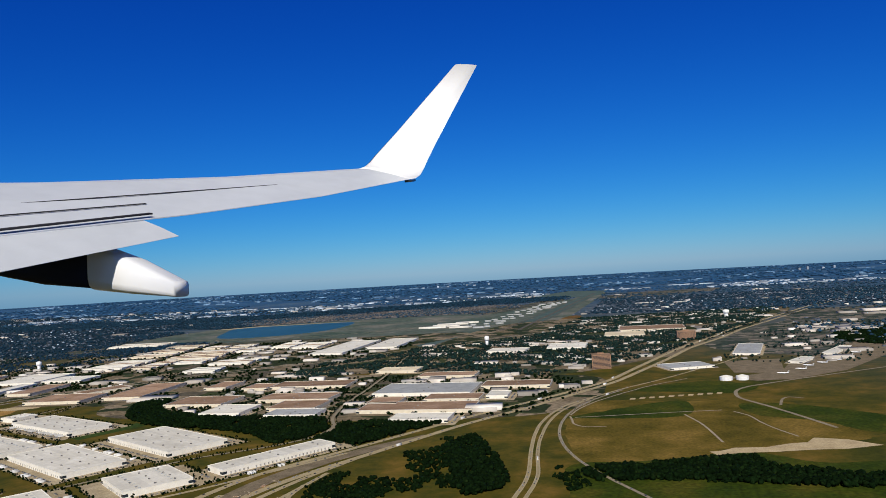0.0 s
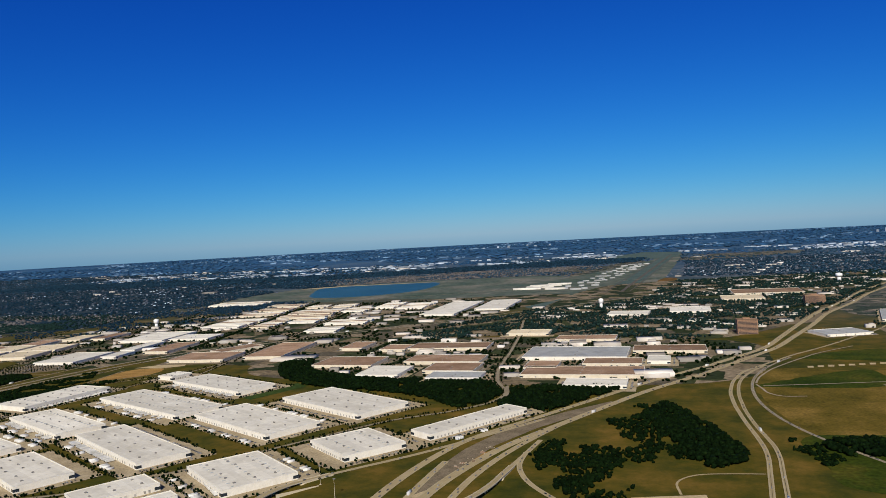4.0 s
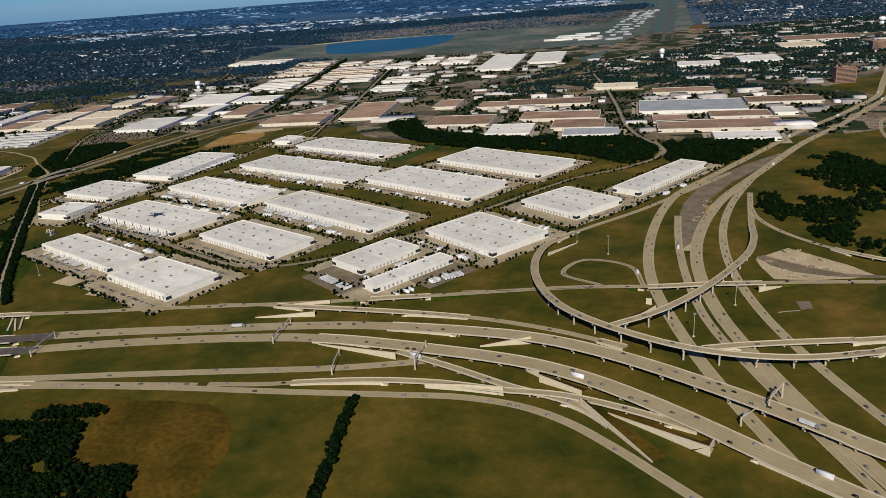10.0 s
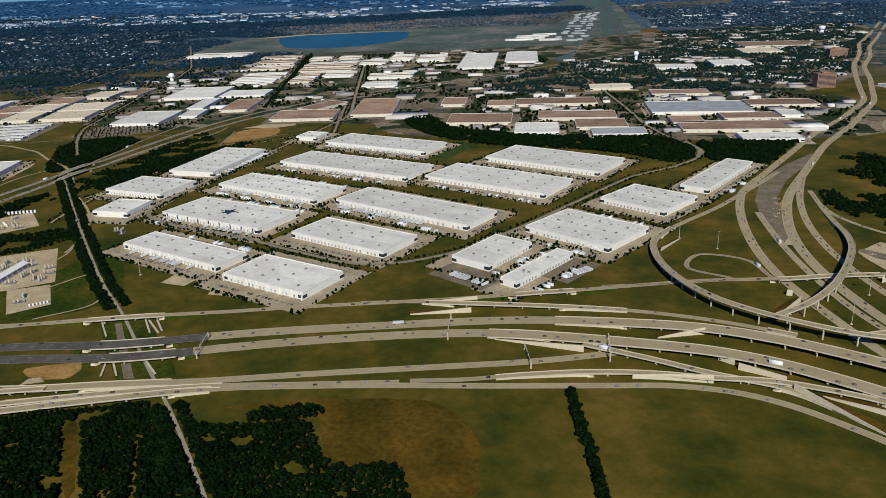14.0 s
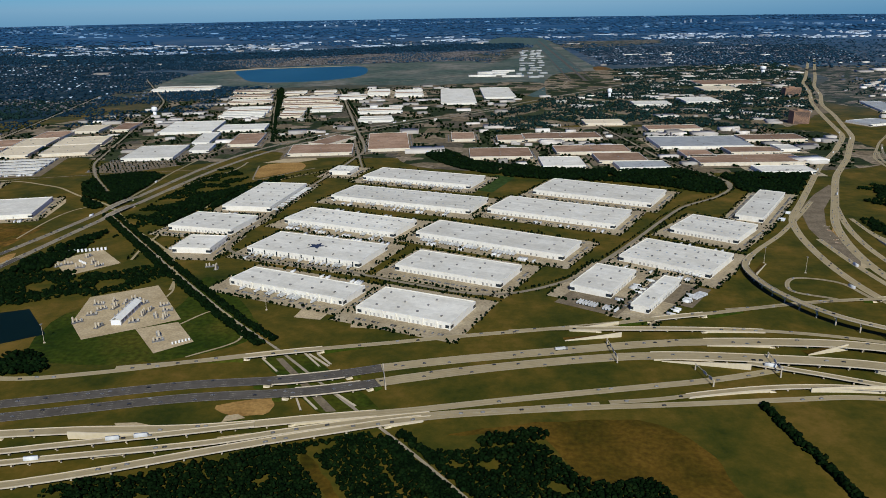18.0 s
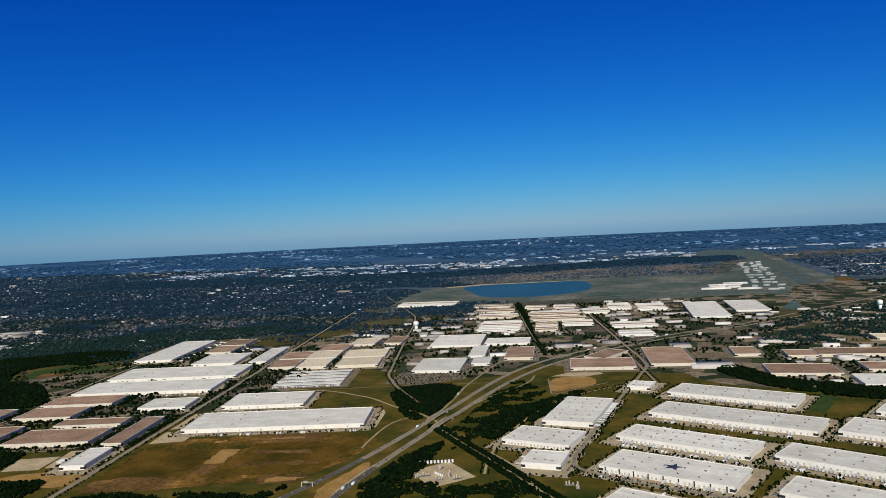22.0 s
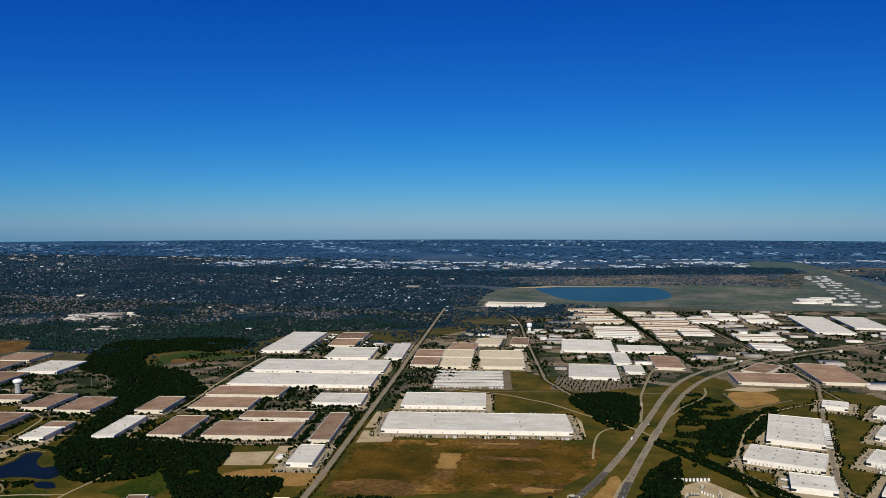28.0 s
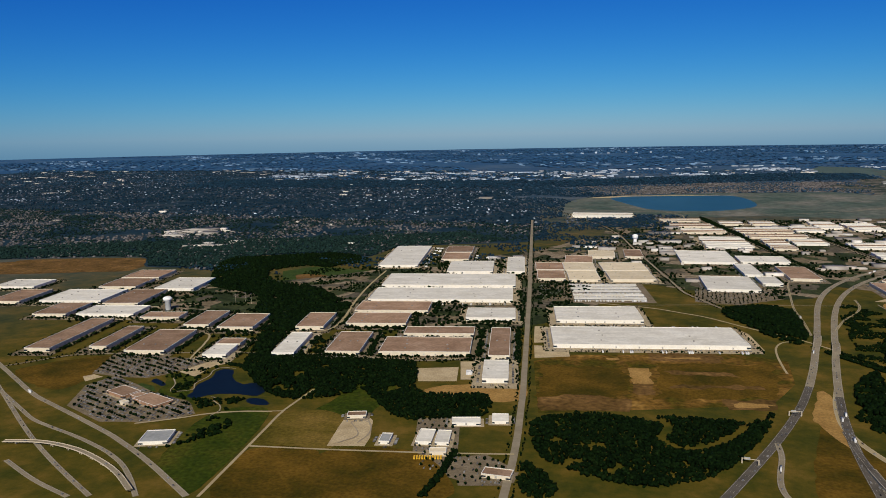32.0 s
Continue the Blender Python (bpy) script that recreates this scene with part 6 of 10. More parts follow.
road("cross_road_west", 1.2, "s", [(-757.3, 176.2, 0), (-750.43, 186.04, 0), (-743.45, 195.73, 0), (-733.26, 201.23, 0), (-721.96, 205.28, 0), (-710.67, 209.33, 0), (-699.33, 213.25, 0), (-687.81, 216.61, 0), (-676.28, 219.93, 0), (-664.72, 223.15, 0), (-653.02, 225.8, 0), (-641.31, 228.42, 0), (-629.6, 231.02, 0), (-617.7, 232.04, 0), (-605.7, 232.11, 0), (-593.71, 232.2, 0), (-582.38, 235.26, 0), (-571.49, 240.3, 0), (-560.6, 245.34, 0), (-549.7, 250.37, 0)])
road("village_road", 1, "s", [(-606.7, 134.7, 0), (-593.95, 137.23, 0), (-580.22, 139.97, 0), (-566.56, 143.05, 0), (-552.92, 146.2, 0), (-539.34, 149.6, 0), (-525.83, 153.27, 0)])
road("village_road_b", 1, "s", [(-600.6, 101.7, 0), (-602.8, 113.5, 0), (-605, 125.29, 0), (-607.48, 138.06, 0), (-609.78, 149.83, 0), (-612.18, 162.6, 0), (-612.86, 174.56, 0), (-613.2, 187.55, 0)])
road("village_road_c", 0.8, "s", [(-633.3, 156.9, 0), (-612.6, 164.3, 0)])
road("tower_road", 1.4, "s", [(-440.2, 332.7, 0), (-452.05, 350.03, 0), (-464.47, 368.2, 0), (-474.99, 386.34, 0), (-484.86, 405.94, 0), (-490.46, 426.17, 0), (-496.23, 447.4, 0), (-501.7, 467.67, 0), (-507.35, 488.94, 0), (-512.74, 509.23, 0), (-518.39, 530.49, 0), (-523.79, 550.79, 0), (-529.43, 572.05, 0), (-534.46, 592.44, 0), (-539.69, 613.81, 0), (-544.67, 634.21, 0), (-550.82, 655.32, 0), (-557.27, 675.3, 0), (-564.04, 696.24, 0), (-572.14, 715.54, 0), (-582.18, 735.12, 0), (-591.75, 753.81, 0), (-601.79, 773.38, 0), (-611.36, 792.07, 0), (-621.4, 811.65, 0), (-630.97, 830.34, 0), (-641.01, 849.92, 0), (-650.59, 868.61, 0), (-660.62, 888.19, 0), (-670.2, 906.88, 0), (-680.23, 926.45, 0), (-690.26, 946.03, 0)])
road("row_road", 1.2, "s", [(-397.6, 479.4, 0), (-432.2, 608.8, 0), (-481.4, 811.3, 0)])
road("row_road_b", 1.2, "s", [(-358, 587.2, 0), (-411.6, 800.7, 0)])
road("mid_road", 1.2, "s", [(-324.1, 392.7, 0), (-339.5, 463.8, 0), (-346, 496.8, 0)])
road("west_ramp_a", 2, "r", [(-840.3, 219.4, 0), (-752.3, 172, 0), (-742.61, 166.78, 0), (-732.05, 161.1, 0), (-721.48, 155.41, 0), (-710.74, 150.12, 0), (-700.48, 146.17, 0), (-689.25, 141.93, 0), (-678.04, 137.65, 0), (-666.86, 133.3, 0), (-655.71, 128.86, 0), (-645.77, 124.17, 0), (-635.02, 118.83, 0), (-624.49, 113.09, 0), (-614.13, 107.03, 0), (-603.78, 100.96, 0)])
road("west_ramp_b", 1.6, "r", [(-812.8, 193.6, 0), (-723.9, 147.8, 0), (-713.23, 142.3, 0), (-702.57, 136.81, 0), (-691.8, 131.56, 0), (-680.34, 128.16, 0), (-668.72, 125.18, 0), (-657.27, 121.63, 0), (-646.06, 117.39, 0), (-635.46, 111.83, 0), (-625.91, 104.68, 0), (-616.93, 96.72, 0)])
road("west_ramp_c", 1.6, "d", [(-778.6, 181.9, 0), (-711, 139.1, 0), (-700.02, 132.15, 0), (-688.99, 125.29, 0), (-677, 118.1, 0), (-665.71, 111.7, 0), (-653.38, 105.11, 0), (-641.8, 99.24, 0), (-629.25, 93.06, 0)])
road("west_ramp_d", 1.5, "f", [(-683.7, 112.8, 0.9), (-671.15, 115.82, 0.99), (-657.26, 114.94, 1), (-644.8, 111.33, 1), (-632.01, 105.7, 0.91), (-620.22, 98.19, 0.71)])
road("west_ramp_e", 1.6, "d", [(-672, 103.6, 0), (-652.3, 95.9, 0), (-634.7, 90.9, 0)])
road("access_a", 0.7, "s", [(-343.9, 175.5, 0), (-336.26, 186.8, 0), (-327.02, 177.41, 0), (-322.95, 166.07, 0), (-333.6, 155.69, 0)])
road("access_b", 0.7, "s", [(-355.7, 197.5, 0), (-356.7, 205.6, 0), (-365.3, 225.6, 0)])
road("curve_flyover", 2, "f", [(-429.9, 200.6, 0), (-428.94, 186.63, 0), (-427.47, 172.72, 0.2), (-425.39, 158.88, 0.56), (-422.98, 145.11, 1), (-422.39, 131.14, 1.24), (-425.56, 116.64, 1.3)])
road("curve_road", 2, "d", [(-438, 127.1, 0), (-424.9, 116.3, 0), (-407.7, 108, 0)])
road("pad_lane", 0.7, "s", [(-36.4, 262.8, 0), (-45.31, 261.53, 0), (-54.8, 258.74, 0), (-59.77, 251.76, 0), (-58.52, 241.94, 0)])
road("slip_left", 1.2, "r", [(-425.8, 321, 0), (-425.96, 332, 0), (-426.15, 344, 0), (-426.71, 355.98, 0), (-427.51, 367.95, 0), (-427.8, 379.93, 0), (-427.38, 391.92, 0), (-426.88, 403.91, 0), (-426.3, 415.9, 0), (-425.71, 427.89, 0), (-425.11, 439.87, 0), (-423.87, 451.79, 0), (-422.18, 463.67, 0)])
road("slip_right", 1.2, "r", [(-414.1, 332.3, 0), (-410.51, 344.79, 0), (-406.51, 357.16, 0), (-400.64, 369.79, 0), (-396.16, 381.86, 0), (-393.86, 394.56, 0), (-393.89, 408.55, 0)])
road("cross_line", 0.7, "s", [(-519, 360.4, 0), (-507.56, 364.02, 0), (-495.15, 367.9, 0), (-482.69, 371.6, 0), (-470.22, 375.28, 0), (-457.64, 378.49, 0), (-444.88, 381.01, 0), (-432.14, 383.55, 0), (-419.49, 386.56, 0), (-406.87, 389.66, 0), (-394.24, 392.77, 0)])
road("cross_lane", 0.8, "s", [(-384.3, 398.4, 0), (-381.87, 385.63, 0), (-379.25, 371.88, 0), (-376.09, 361.48, 0), (-367.65, 370.47, 0), (-359.95, 380.91, 0), (-350.22, 390.97, 0)])
road("track_line", 0.9, "s", [(-398.3, 269.8, 0), (-389.39, 260.33, 0), (-380.57, 250.78, 0), (-372.07, 239.77, 0), (-365.62, 228.48, 0), (-360.36, 216.64, 0), (-357, 203.09, 0)])
road("loop_ramp", 1.4, "r", [(-139.5, 199.7, 0), (-143.59, 212.84, 0), (-156.08, 216.39, 0), (-160.9, 205.32, 0), (-150.02, 198.47, 0)])
road("loop_link", 1.2, "r", [(-185.6, 190.1, 0), (-176.74, 191.68, 0), (-167.89, 193.29, 0), (-159.08, 195.15, 0), (-149.35, 197.47, 0)])
road("east_ramp", 1.7, "r", [(-107.2, 272.6, 0), (-106.15, 258.78, 0), (-100.95, 245.88, 0), (-92.5, 234.83, 0), (-82.85, 224.87, 0.68), (-70.73, 220.36, 0.3), (-55.93, 218.41, 0), (33.3, 206.7, 0)])
road("small_lane", 0.5, "s", [(-109, 186.7, 0), (-106.5, 187.7, 0), (-103.9, 188.4, 0)])
road("freeway_branch", 1.8, "d", [(-444.5, 134.2, 0), (-451.9, 151.8, 0), (-450.4, 174.4, 0), (-450.8, 184.7, 0)])
road("airfield_ramp_a", 1.5, "r", [(-37.1, 225.2, 0), (-35.2, 265.2, 0), (-34.69, 276.19, 0), (-34.87, 287.16, 0), (-36.06, 299.1, 0), (-37.53, 310, 0), (-39.07, 321.9, 0), (-40.23, 332.84, 0), (-41.4, 344.78, 0), (-41.98, 355.76, 0), (-42.32, 367.75, 0), (-41.7, 378.71, 0), (-40.54, 390.65, 0), (-38.41, 401.42, 0), (-35.54, 413.04, 0), (-30.89, 422.92, 0), (-25.05, 433.4, 0), (-19.69, 443.01, 0), (-14.37, 452.64, 0), (-8.33, 463, 0), (-2.21, 472.13, 0), (4.49, 482.09, 0), (10.35, 491.4, 0), (16.61, 501.63, 0), (22.03, 511.2, 0), (27.88, 521.68, 0), (33.33, 531.23, 0), (39.57, 541.48, 0), (45.26, 550.89, 0), (50.58, 561.62, 0), (55.15, 571.63, 0), (60.13, 582.55, 0)])
road("airfield_ramp_b", 1.4, "r", [(-33.2, 225.8, 0), (-31.8, 265.8, 0), (-31.37, 277.79, 0), (-31.81, 289.74, 0), (-33.5, 301.62, 0), (-35.44, 313.46, 0), (-36.91, 325.36, 0), (-38.1, 337.3, 0), (-38.73, 349.28, 0), (-39.19, 361.27, 0), (-39.02, 373.26, 0), (-38.34, 385.23, 0), (-36.65, 397.1, 0), (-33.68, 408.68, 0), (-29.63, 419.96, 0), (-24.48, 431.9, 0)])
road("airfield_road", 1.3, "d", [(22.8, 238.1, 0), (1.1, 271.7, 0), (-4.83, 280.9, 0), (-11.03, 291.06, 0), (-16.26, 300.61, 0), (-21.28, 311.32, 0), (-25.45, 322.37, 0), (-28.49, 332.76, 0), (-30.96, 344.32, 0), (-32.57, 356.06, 0), (-33.3, 366.9, 0), (-33.31, 378.75, 0), (-32.47, 390.56, 0), (-30.9, 401.27, 0), (-28.29, 412.77, 0), (-24.76, 424.03, 0), (-20.79, 434.11, 0), (-15.83, 444.9, 0), (-10.52, 455.56, 0)])
road("north_far_west", 3.4, "m", [(-47.6, 435.2, 0), (-38.01, 452.75, 0), (-28.43, 470.3, 0), (-19.92, 488.29, 0), (-14.17, 507.38, 0), (-8.93, 526.69, 0), (-3.63, 545.97, 0), (1.78, 565.23, 0), (7.48, 585.44, 0), (13.03, 604.65, 0), (18.75, 623.82, 0), (24.51, 642.97, 0), (30.92, 661.89, 0), (38.03, 680.59, 0), (45.18, 699.26, 0), (52.33, 717.94, 0), (59.59, 737.64, 0), (65.81, 756.65, 0), (71.88, 775.7, 0), (77.95, 794.76, 0), (84.22, 813.74, 0), (91.69, 832.27, 0), (99.71, 850.59, 0), (107.74, 868.91, 0), (116.17, 888.14, 0), (124.02, 906.54, 0), (131.68, 925.01, 0), (139.32, 943.49, 0), (146.97, 961.97, 0), (154.62, 980.45, 0), (162.26, 998.93, 0), (170.29, 1018.34, 0), (399.7, 1572.8, 0)])
road("north_far_east", 3.4, "m", [(-52, 410.3, 0), (-43.08, 428.2, 0), (-34.17, 446.11, 0), (-25.25, 464.01, 0), (-16.23, 482.94, 0), (-9.6, 501.75, 0), (-3.76, 520.88, 0), (2.2, 539.97, 0), (8.58, 559.98, 0), (14.46, 579.09, 0), (19.79, 598.37, 0), (24.99, 617.68, 0), (30.55, 637.92, 0), (37.13, 656.77, 0), (44.67, 675.29, 0), (52.25, 693.79, 0), (60.02, 713.3, 0), (66.54, 732.2, 0), (72.78, 751.2, 0), (79.01, 770.2, 0), (85.78, 790.07, 0), (93.28, 808.6, 0), (101.14, 826.99, 0), (109, 845.38, 0), (117.24, 864.7, 0), (124.93, 883.16, 0), (132.47, 901.68, 0), (140, 920.21, 0), (147.9, 939.67, 0), (155.43, 958.19, 0), (162.96, 976.72, 0), (170.87, 996.18, 0), (396.8, 1552, 0)])
road("airfield_track_a", 0.9, "t", [(-28.8, 382.7, 0), (-16.19, 385.87, 0), (-3.6, 389.11, 0), (8.96, 392.44, 0), (21.61, 395.44, 0), (34.34, 398.05, 0)])
road("airfield_track_b", 0.9, "t", [(-31.3, 385.5, 0), (-29.53, 377.7, 0), (-27.78, 368.93, 0), (-22.52, 363.24, 0), (-13.88, 364.1, 0)])
road("airfield_track_e", 0.9, "t", [(-31.3, 387.8, 0), (-29.46, 399.65, 0), (-26.15, 411.15, 0), (-22.02, 422.4, 0), (-16.58, 433.08, 0), (-10.95, 443.68, 0), (-4.95, 454.07, 0), (1.08, 464.44, 0), (8.23, 474.02, 0), (16.07, 483.11, 0), (23.9, 492.2, 0)])
road("airfield_track_c", 0.9, "t", [(18, 389.2, 0), (24.5, 366.7, 0), (29.4, 336.8, 0)])
road("airfield_track_d", 0.9, "t", [(39, 394.7, 0), (44.13, 385.44, 0), (47.11, 371.79, 0), (51.09, 359.42, 0), (56.69, 346.6, 0)])
road("taxiway", 1.8, "s", [(155.7, 540.8, 0), (107.6, 504.9, 0), (98.79, 498.32, 0), (89.18, 491.13, 0), (79.63, 483.87, 0), (70.36, 476.24, 0), (61.12, 468.59, 0), (52.21, 460.57, 0), (46.27, 450.64, 0), (44.41, 439.93, 0), (45.17, 428.03, 0), (49.84, 417.11, 0), (55.05, 406.3, 0), (59.74, 395.26, 0), (64.25, 384.14, 0), (68.57, 372.95, 0), (72.88, 361.75, 0)])
road("taxiway_b", 1.2, "s", [(60.1, 408.8, 0), (61.51, 416.67, 0), (63.34, 424.42, 0), (66.97, 429.34, 0), (72.97, 425.73, 0)])
road("runway", 4.0, "s", [(-138, 872, 0), (-131, 1360, 0), (-124, 1860, 0)])
road("runway_taxiway_a", 2.0, "s", [(-156, 868, 0), (-148, 1300, 0), (-141, 1700, 0)])
road("runway_taxiway_b", 1.6, "s", [(-129, 878, 0), (-121, 1300, 0), (-114, 1700, 0)])
road("runway_taxiway_c", 2.0, "s", [(-163, 866, 0), (-144, 871, 0), (-126, 876, 0)])
road("runway_taxiway_d", 1.8, "s", [(-160, 868, 0), (-166, 835, 0), (-178, 800, 0), (-196, 772, 0)])
road("runway_taxiway_e", 1.6, "s", [(-153, 1040, 0), (-126, 1060, 0)])
road("runway_taxiway_f", 1.6, "s", [(-150, 1250, 0), (-122, 1270, 0)])
road("prairie_road", 1.6, "s", [(-655, 905, 0), (-600, 880, 0), (-520, 868, 0), (-470, 850, 0), (-400, 868, 0), (-330, 905, 0), (-270, 965, 0)])
road("prairie_road_b", 1.4, "s", [(-520, 868, 0), (-502, 845, 0), (-496, 800, 0)])
road("pond_path", 0.5, "t", [(-674.8, 183.3, 0), (-668.7, 176.8, 0), (-665.2, 169.8, 0), (-658.3, 173.8, 0), (-662, 180.5, 0), (-662.4, 189.6, 0), (-665.2, 196.3, 0), (-663.8, 201, 0), (-657.6, 201.2, 0)])
road("shore_path", 0.45, "t", [(-646.3, 169, 0), (-644.2, 168.6, 0), (-642.3, 165.5, 0), (-637.8, 162.7, 0), (-634.4, 158, 0), (-634.5, 152.7, 0)])
road("village_front", 1.1, "s", [(-655, 139, 0), (-649, 143.4, 0), (-643, 148.1, 0), (-636.4, 154, 0), (-626.7, 159.3, 0), (-615.8, 162.6, 0)])
road("village_bend", 1.1, "s", [(-666, 268, 0), (-660.4, 256.7, 0), (-645.5, 240.3, 0), (-640.5, 229, 0), (-633.5, 226.3, 0), (-623.5, 227.6, 0), (-605.8, 231.5, 0), (-590.9, 235.4, 0), (-572, 241, 0)])
road("village_diagonal", 1.3, "s", [(-684.8, 254, 0), (-664.1, 260.2, 0), (-650.6, 268, 0), (-653, 290, 0), (-667, 334.8, 0), (-679, 381.1, 0), (-689, 429, 0)])
road("village_west", 1.0, "s", [(-683.8, 203.1, 0), (-689, 215.3, 0), (-695, 230, 0), (-702.8, 244, 0), (-714, 247.5, 0)])
road("garden_path_a", 0.45, "t", [(-581, 145, 0), (-577.5, 152, 0), (-581, 158, 0), (-584.5, 162, 0), (-581, 166.5, 0), (-577, 161, 0)])
road("garden_path_b", 0.4, "t", [(-575, 147, 0), (-574.6, 155, 0), (-578, 163, 0), (-583, 165, 0)])
# ---- trees ----
PHI = (1 + 5 ** 0.5) / 2
ICO_V = np.array([(-1, PHI, 0), (1, PHI, 0), (-1, -PHI, 0), (1, -PHI, 0), (0, -1, PHI), (0, 1, PHI), (0, -1, -PHI), (0, 1, -PHI), (PHI, 0, -1), (PHI, 0, 1), (-PHI, 0, -1), (-PHI, 0, 1)]) / 1.902
ICO_F = np.array([(0, 11, 5), (0, 5, 1), (0, 1, 7), (0, 7, 10), (0, 10, 11), (1, 5, 9), (5, 11, 4), (11, 10, 2), (10, 7, 6), (7, 1, 8),
                  (3, 9, 4), (3, 4, 2), (3, 2, 6), (3, 6, 8), (3, 8, 9), (4, 9, 5), (2, 4, 11), (6, 2, 10), (8, 6, 7), (9, 8, 1)])

OCT_V = np.array([(1, 0, 0), (0, 1, 0), (-1, 0, 0), (0, -1, 0), (0, 0, 1), (0, 0, -1)], float)
OCT_F = np.array([(0, 1, 4), (1, 2, 4), (2, 3, 4), (3, 0, 4), (1, 0, 5), (2, 1, 5), (3, 2, 5), (0, 3, 5)])


def clumps(name, centres, radii, mat, label, category, squash=0.8, seed=1):
    """Many leafy clumps in one mesh of kind stuff."""
    rs = np.random.RandomState(seed)
    n = len(centres)
    base_v, base_f = (OCT_V, OCT_F) if mat.name in ("hazy_far_foliage", "hazy_plain_foliage", "hazy_far_woods", "suburb_foliage") else (ICO_V, ICO_F)
    k = len(base_v)
    v = base_v[None] * (radii[:, None, None] * rs.uniform(0.62, 1.25, (n, k, 1)))
    a = rs.uniform(0, 6.28, n)
    c, s = np.cos(a)[:, None], np.sin(a)[:, None]
    x, y = v[..., 0] * c - v[..., 1] * s, v[..., 0] * s + v[..., 1] * c
    v = np.stack([x, y, v[..., 2] * squash], -1) + centres[:, None]
    v[..., 2] = np.maximum(v[..., 2], 0.0)
    f = (base_f[None] + k * np.arange(n)[:, None, None]).reshape(-1, 3)
    v = v.reshape(-1, 3)
    me = bpy.data.meshes.new(name)
    me.vertices.add(len(v))
    me.vertices.foreach_set("co", v.ravel())
    me.loops.add(f.size)
    me.loops.foreach_set("vertex_index", f.ravel())
    me.polygons.add(len(f))
    me.polygons.foreach_set("loop_start", np.arange(0, f.size, 3))
    me.polygons.foreach_set("loop_total", np.full(len(f), 3))
    me.update(calc_edges=True)
    me.validate()
    me.materials.append(mat)
    return tagged(new(name, me), label, category, kind="stuff")


def forest(name, ctrl, gap=1.25, size=(0.7, 1.25), high=1.3, label="dense dark green broadleaf wood", seed=1, margin=0.0):
    pts = curve_points([(x, y, 0) for x, y in ctrl], 3.0, True)[:, :2]
    rs = np.random.RandomState(seed)
    if pts[:, 1].mean() < 135:
        gap, size = 0.66, (0.28, 0.62)
    elif pts[:, 1].mean() < 215:
        gap, size = 0.95, (0.42, 0.88)
    x0, y0 = pts.min(0)
    x1, y1 = pts.max(0)
    gx, gy = np.meshgrid(np.arange(x0, x1, gap), np.arange(y0, y1, gap))
    gx, gy = gx.ravel() + rs.uniform(-0.6, 0.6, gx.size) * gap, gy.ravel() + rs.uniform(-0.6, 0.6, gy.size) * gap
    ok = inside(pts, gx, gy) & (rs.uniform(size=gx.size) < 0.93)
    ragged = np.array([noise.noise(Vector((a * 0.16, b * 0.16, seed))) for a, b in zip(gx, gy)])
    ok &= ragged > -0.42
    for _, _, width, line in ROADS:
        near = line[(abs(line[:, 0] - (x0 + x1) / 2) < (x1 - x0) / 2 + 5) & (abs(line[:, 1] - (y0 + y1) / 2) < (y1 - y0) / 2 + 5)]
        if len(near):
            ok &= np.hypot(gx[:, None] - near[None, :, 0], gy[:, None] - near[None, :, 1]).min(1) > width / 2 + 0.9
    for half, line in CLEARINGS:
        l = curve_points([(x, y, 0) for x, y in line], 0.5)
        ok &= np.hypot(gx[:, None] - l[None, :, 0], gy[:, None] - l[None, :, 1]).min(1) > half
    gx, gy = gx[ok], gy[ok]
    tall = np.array([0.75 + 0.5 * noise.noise(Vector((a * 0.08, b * 0.08, 1.5))) for a, b in zip(gx, gy)]) * high
    r = rs.uniform(*size, len(gx))
    cen = np.stack([gx, gy, np.maximum(tall, 0.3) * rs.uniform(0.6, 1.1, len(gx))], 1)
    low = np.stack([gx + rs.uniform(-0.5, 0.5, len(gx)), gy + rs.uniform(-0.5, 0.5, len(gx)), np.full(len(gx), 0.4)], 1)
    few = rs.uniform(size=len(gx)) < 0.3
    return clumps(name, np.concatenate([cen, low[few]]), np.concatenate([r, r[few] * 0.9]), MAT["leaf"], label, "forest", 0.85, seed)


def tree_meshes():
    """Four kinds of small street tree: trunk with limbs, and a crown of many clumps."""
    made = []
    for k in range(4):
        rs = np.random.RandomState(40 + k)
        hgt = 0.9 + 0.25 * k
        trunk = Pile().tube([(0, 0, 0), (0.02, 0, hgt * 0.45), (0.03, 0.02, hgt * 0.8)], [0.07, 0.05, 0.025], 6)
        for j in range(4):
            an = j * 1.6 + k
            ex, ey = 0.3 * math.cos(an), 0.3 * math.sin(an)
            trunk.add([(0, 0, hgt * 0.4), (0.03, 0.03, hgt * 0.4), (0, 0, hgt * 0.46), (ex, ey, hgt * 0.75)], [(0, 1, 3), (1, 2, 3), (2, 0, 3)])
        tm = bpy.data.meshes.new("trunk")
        tm.from_pydata(trunk.v, [], trunk.f)
        tm.materials.append(MAT["bark"])
        crown = Pile()
        for j in range(9):
            an, rr = rs.uniform(0, 6.28), rs.uniform(0.1, 0.42)
            c = np.array([rr * math.cos(an), rr * math.sin(an), hgt * rs.uniform(0.55, 1.05)])
            vv = ICO_V * rs.uniform(0.6, 1.25, (12, 1)) * rs.uniform(0.2, 0.36) + c
            crown.add(vv, [tuple(int(i) for i in q) for q in ICO_F])
        cm = bpy.data.meshes.new("crown")
        cm.from_pydata(crown.v, [], crown.f)
        cm.materials.append(MAT["leaf"])
        made.append((tm, cm))
    return made


TREES = tree_meshes()


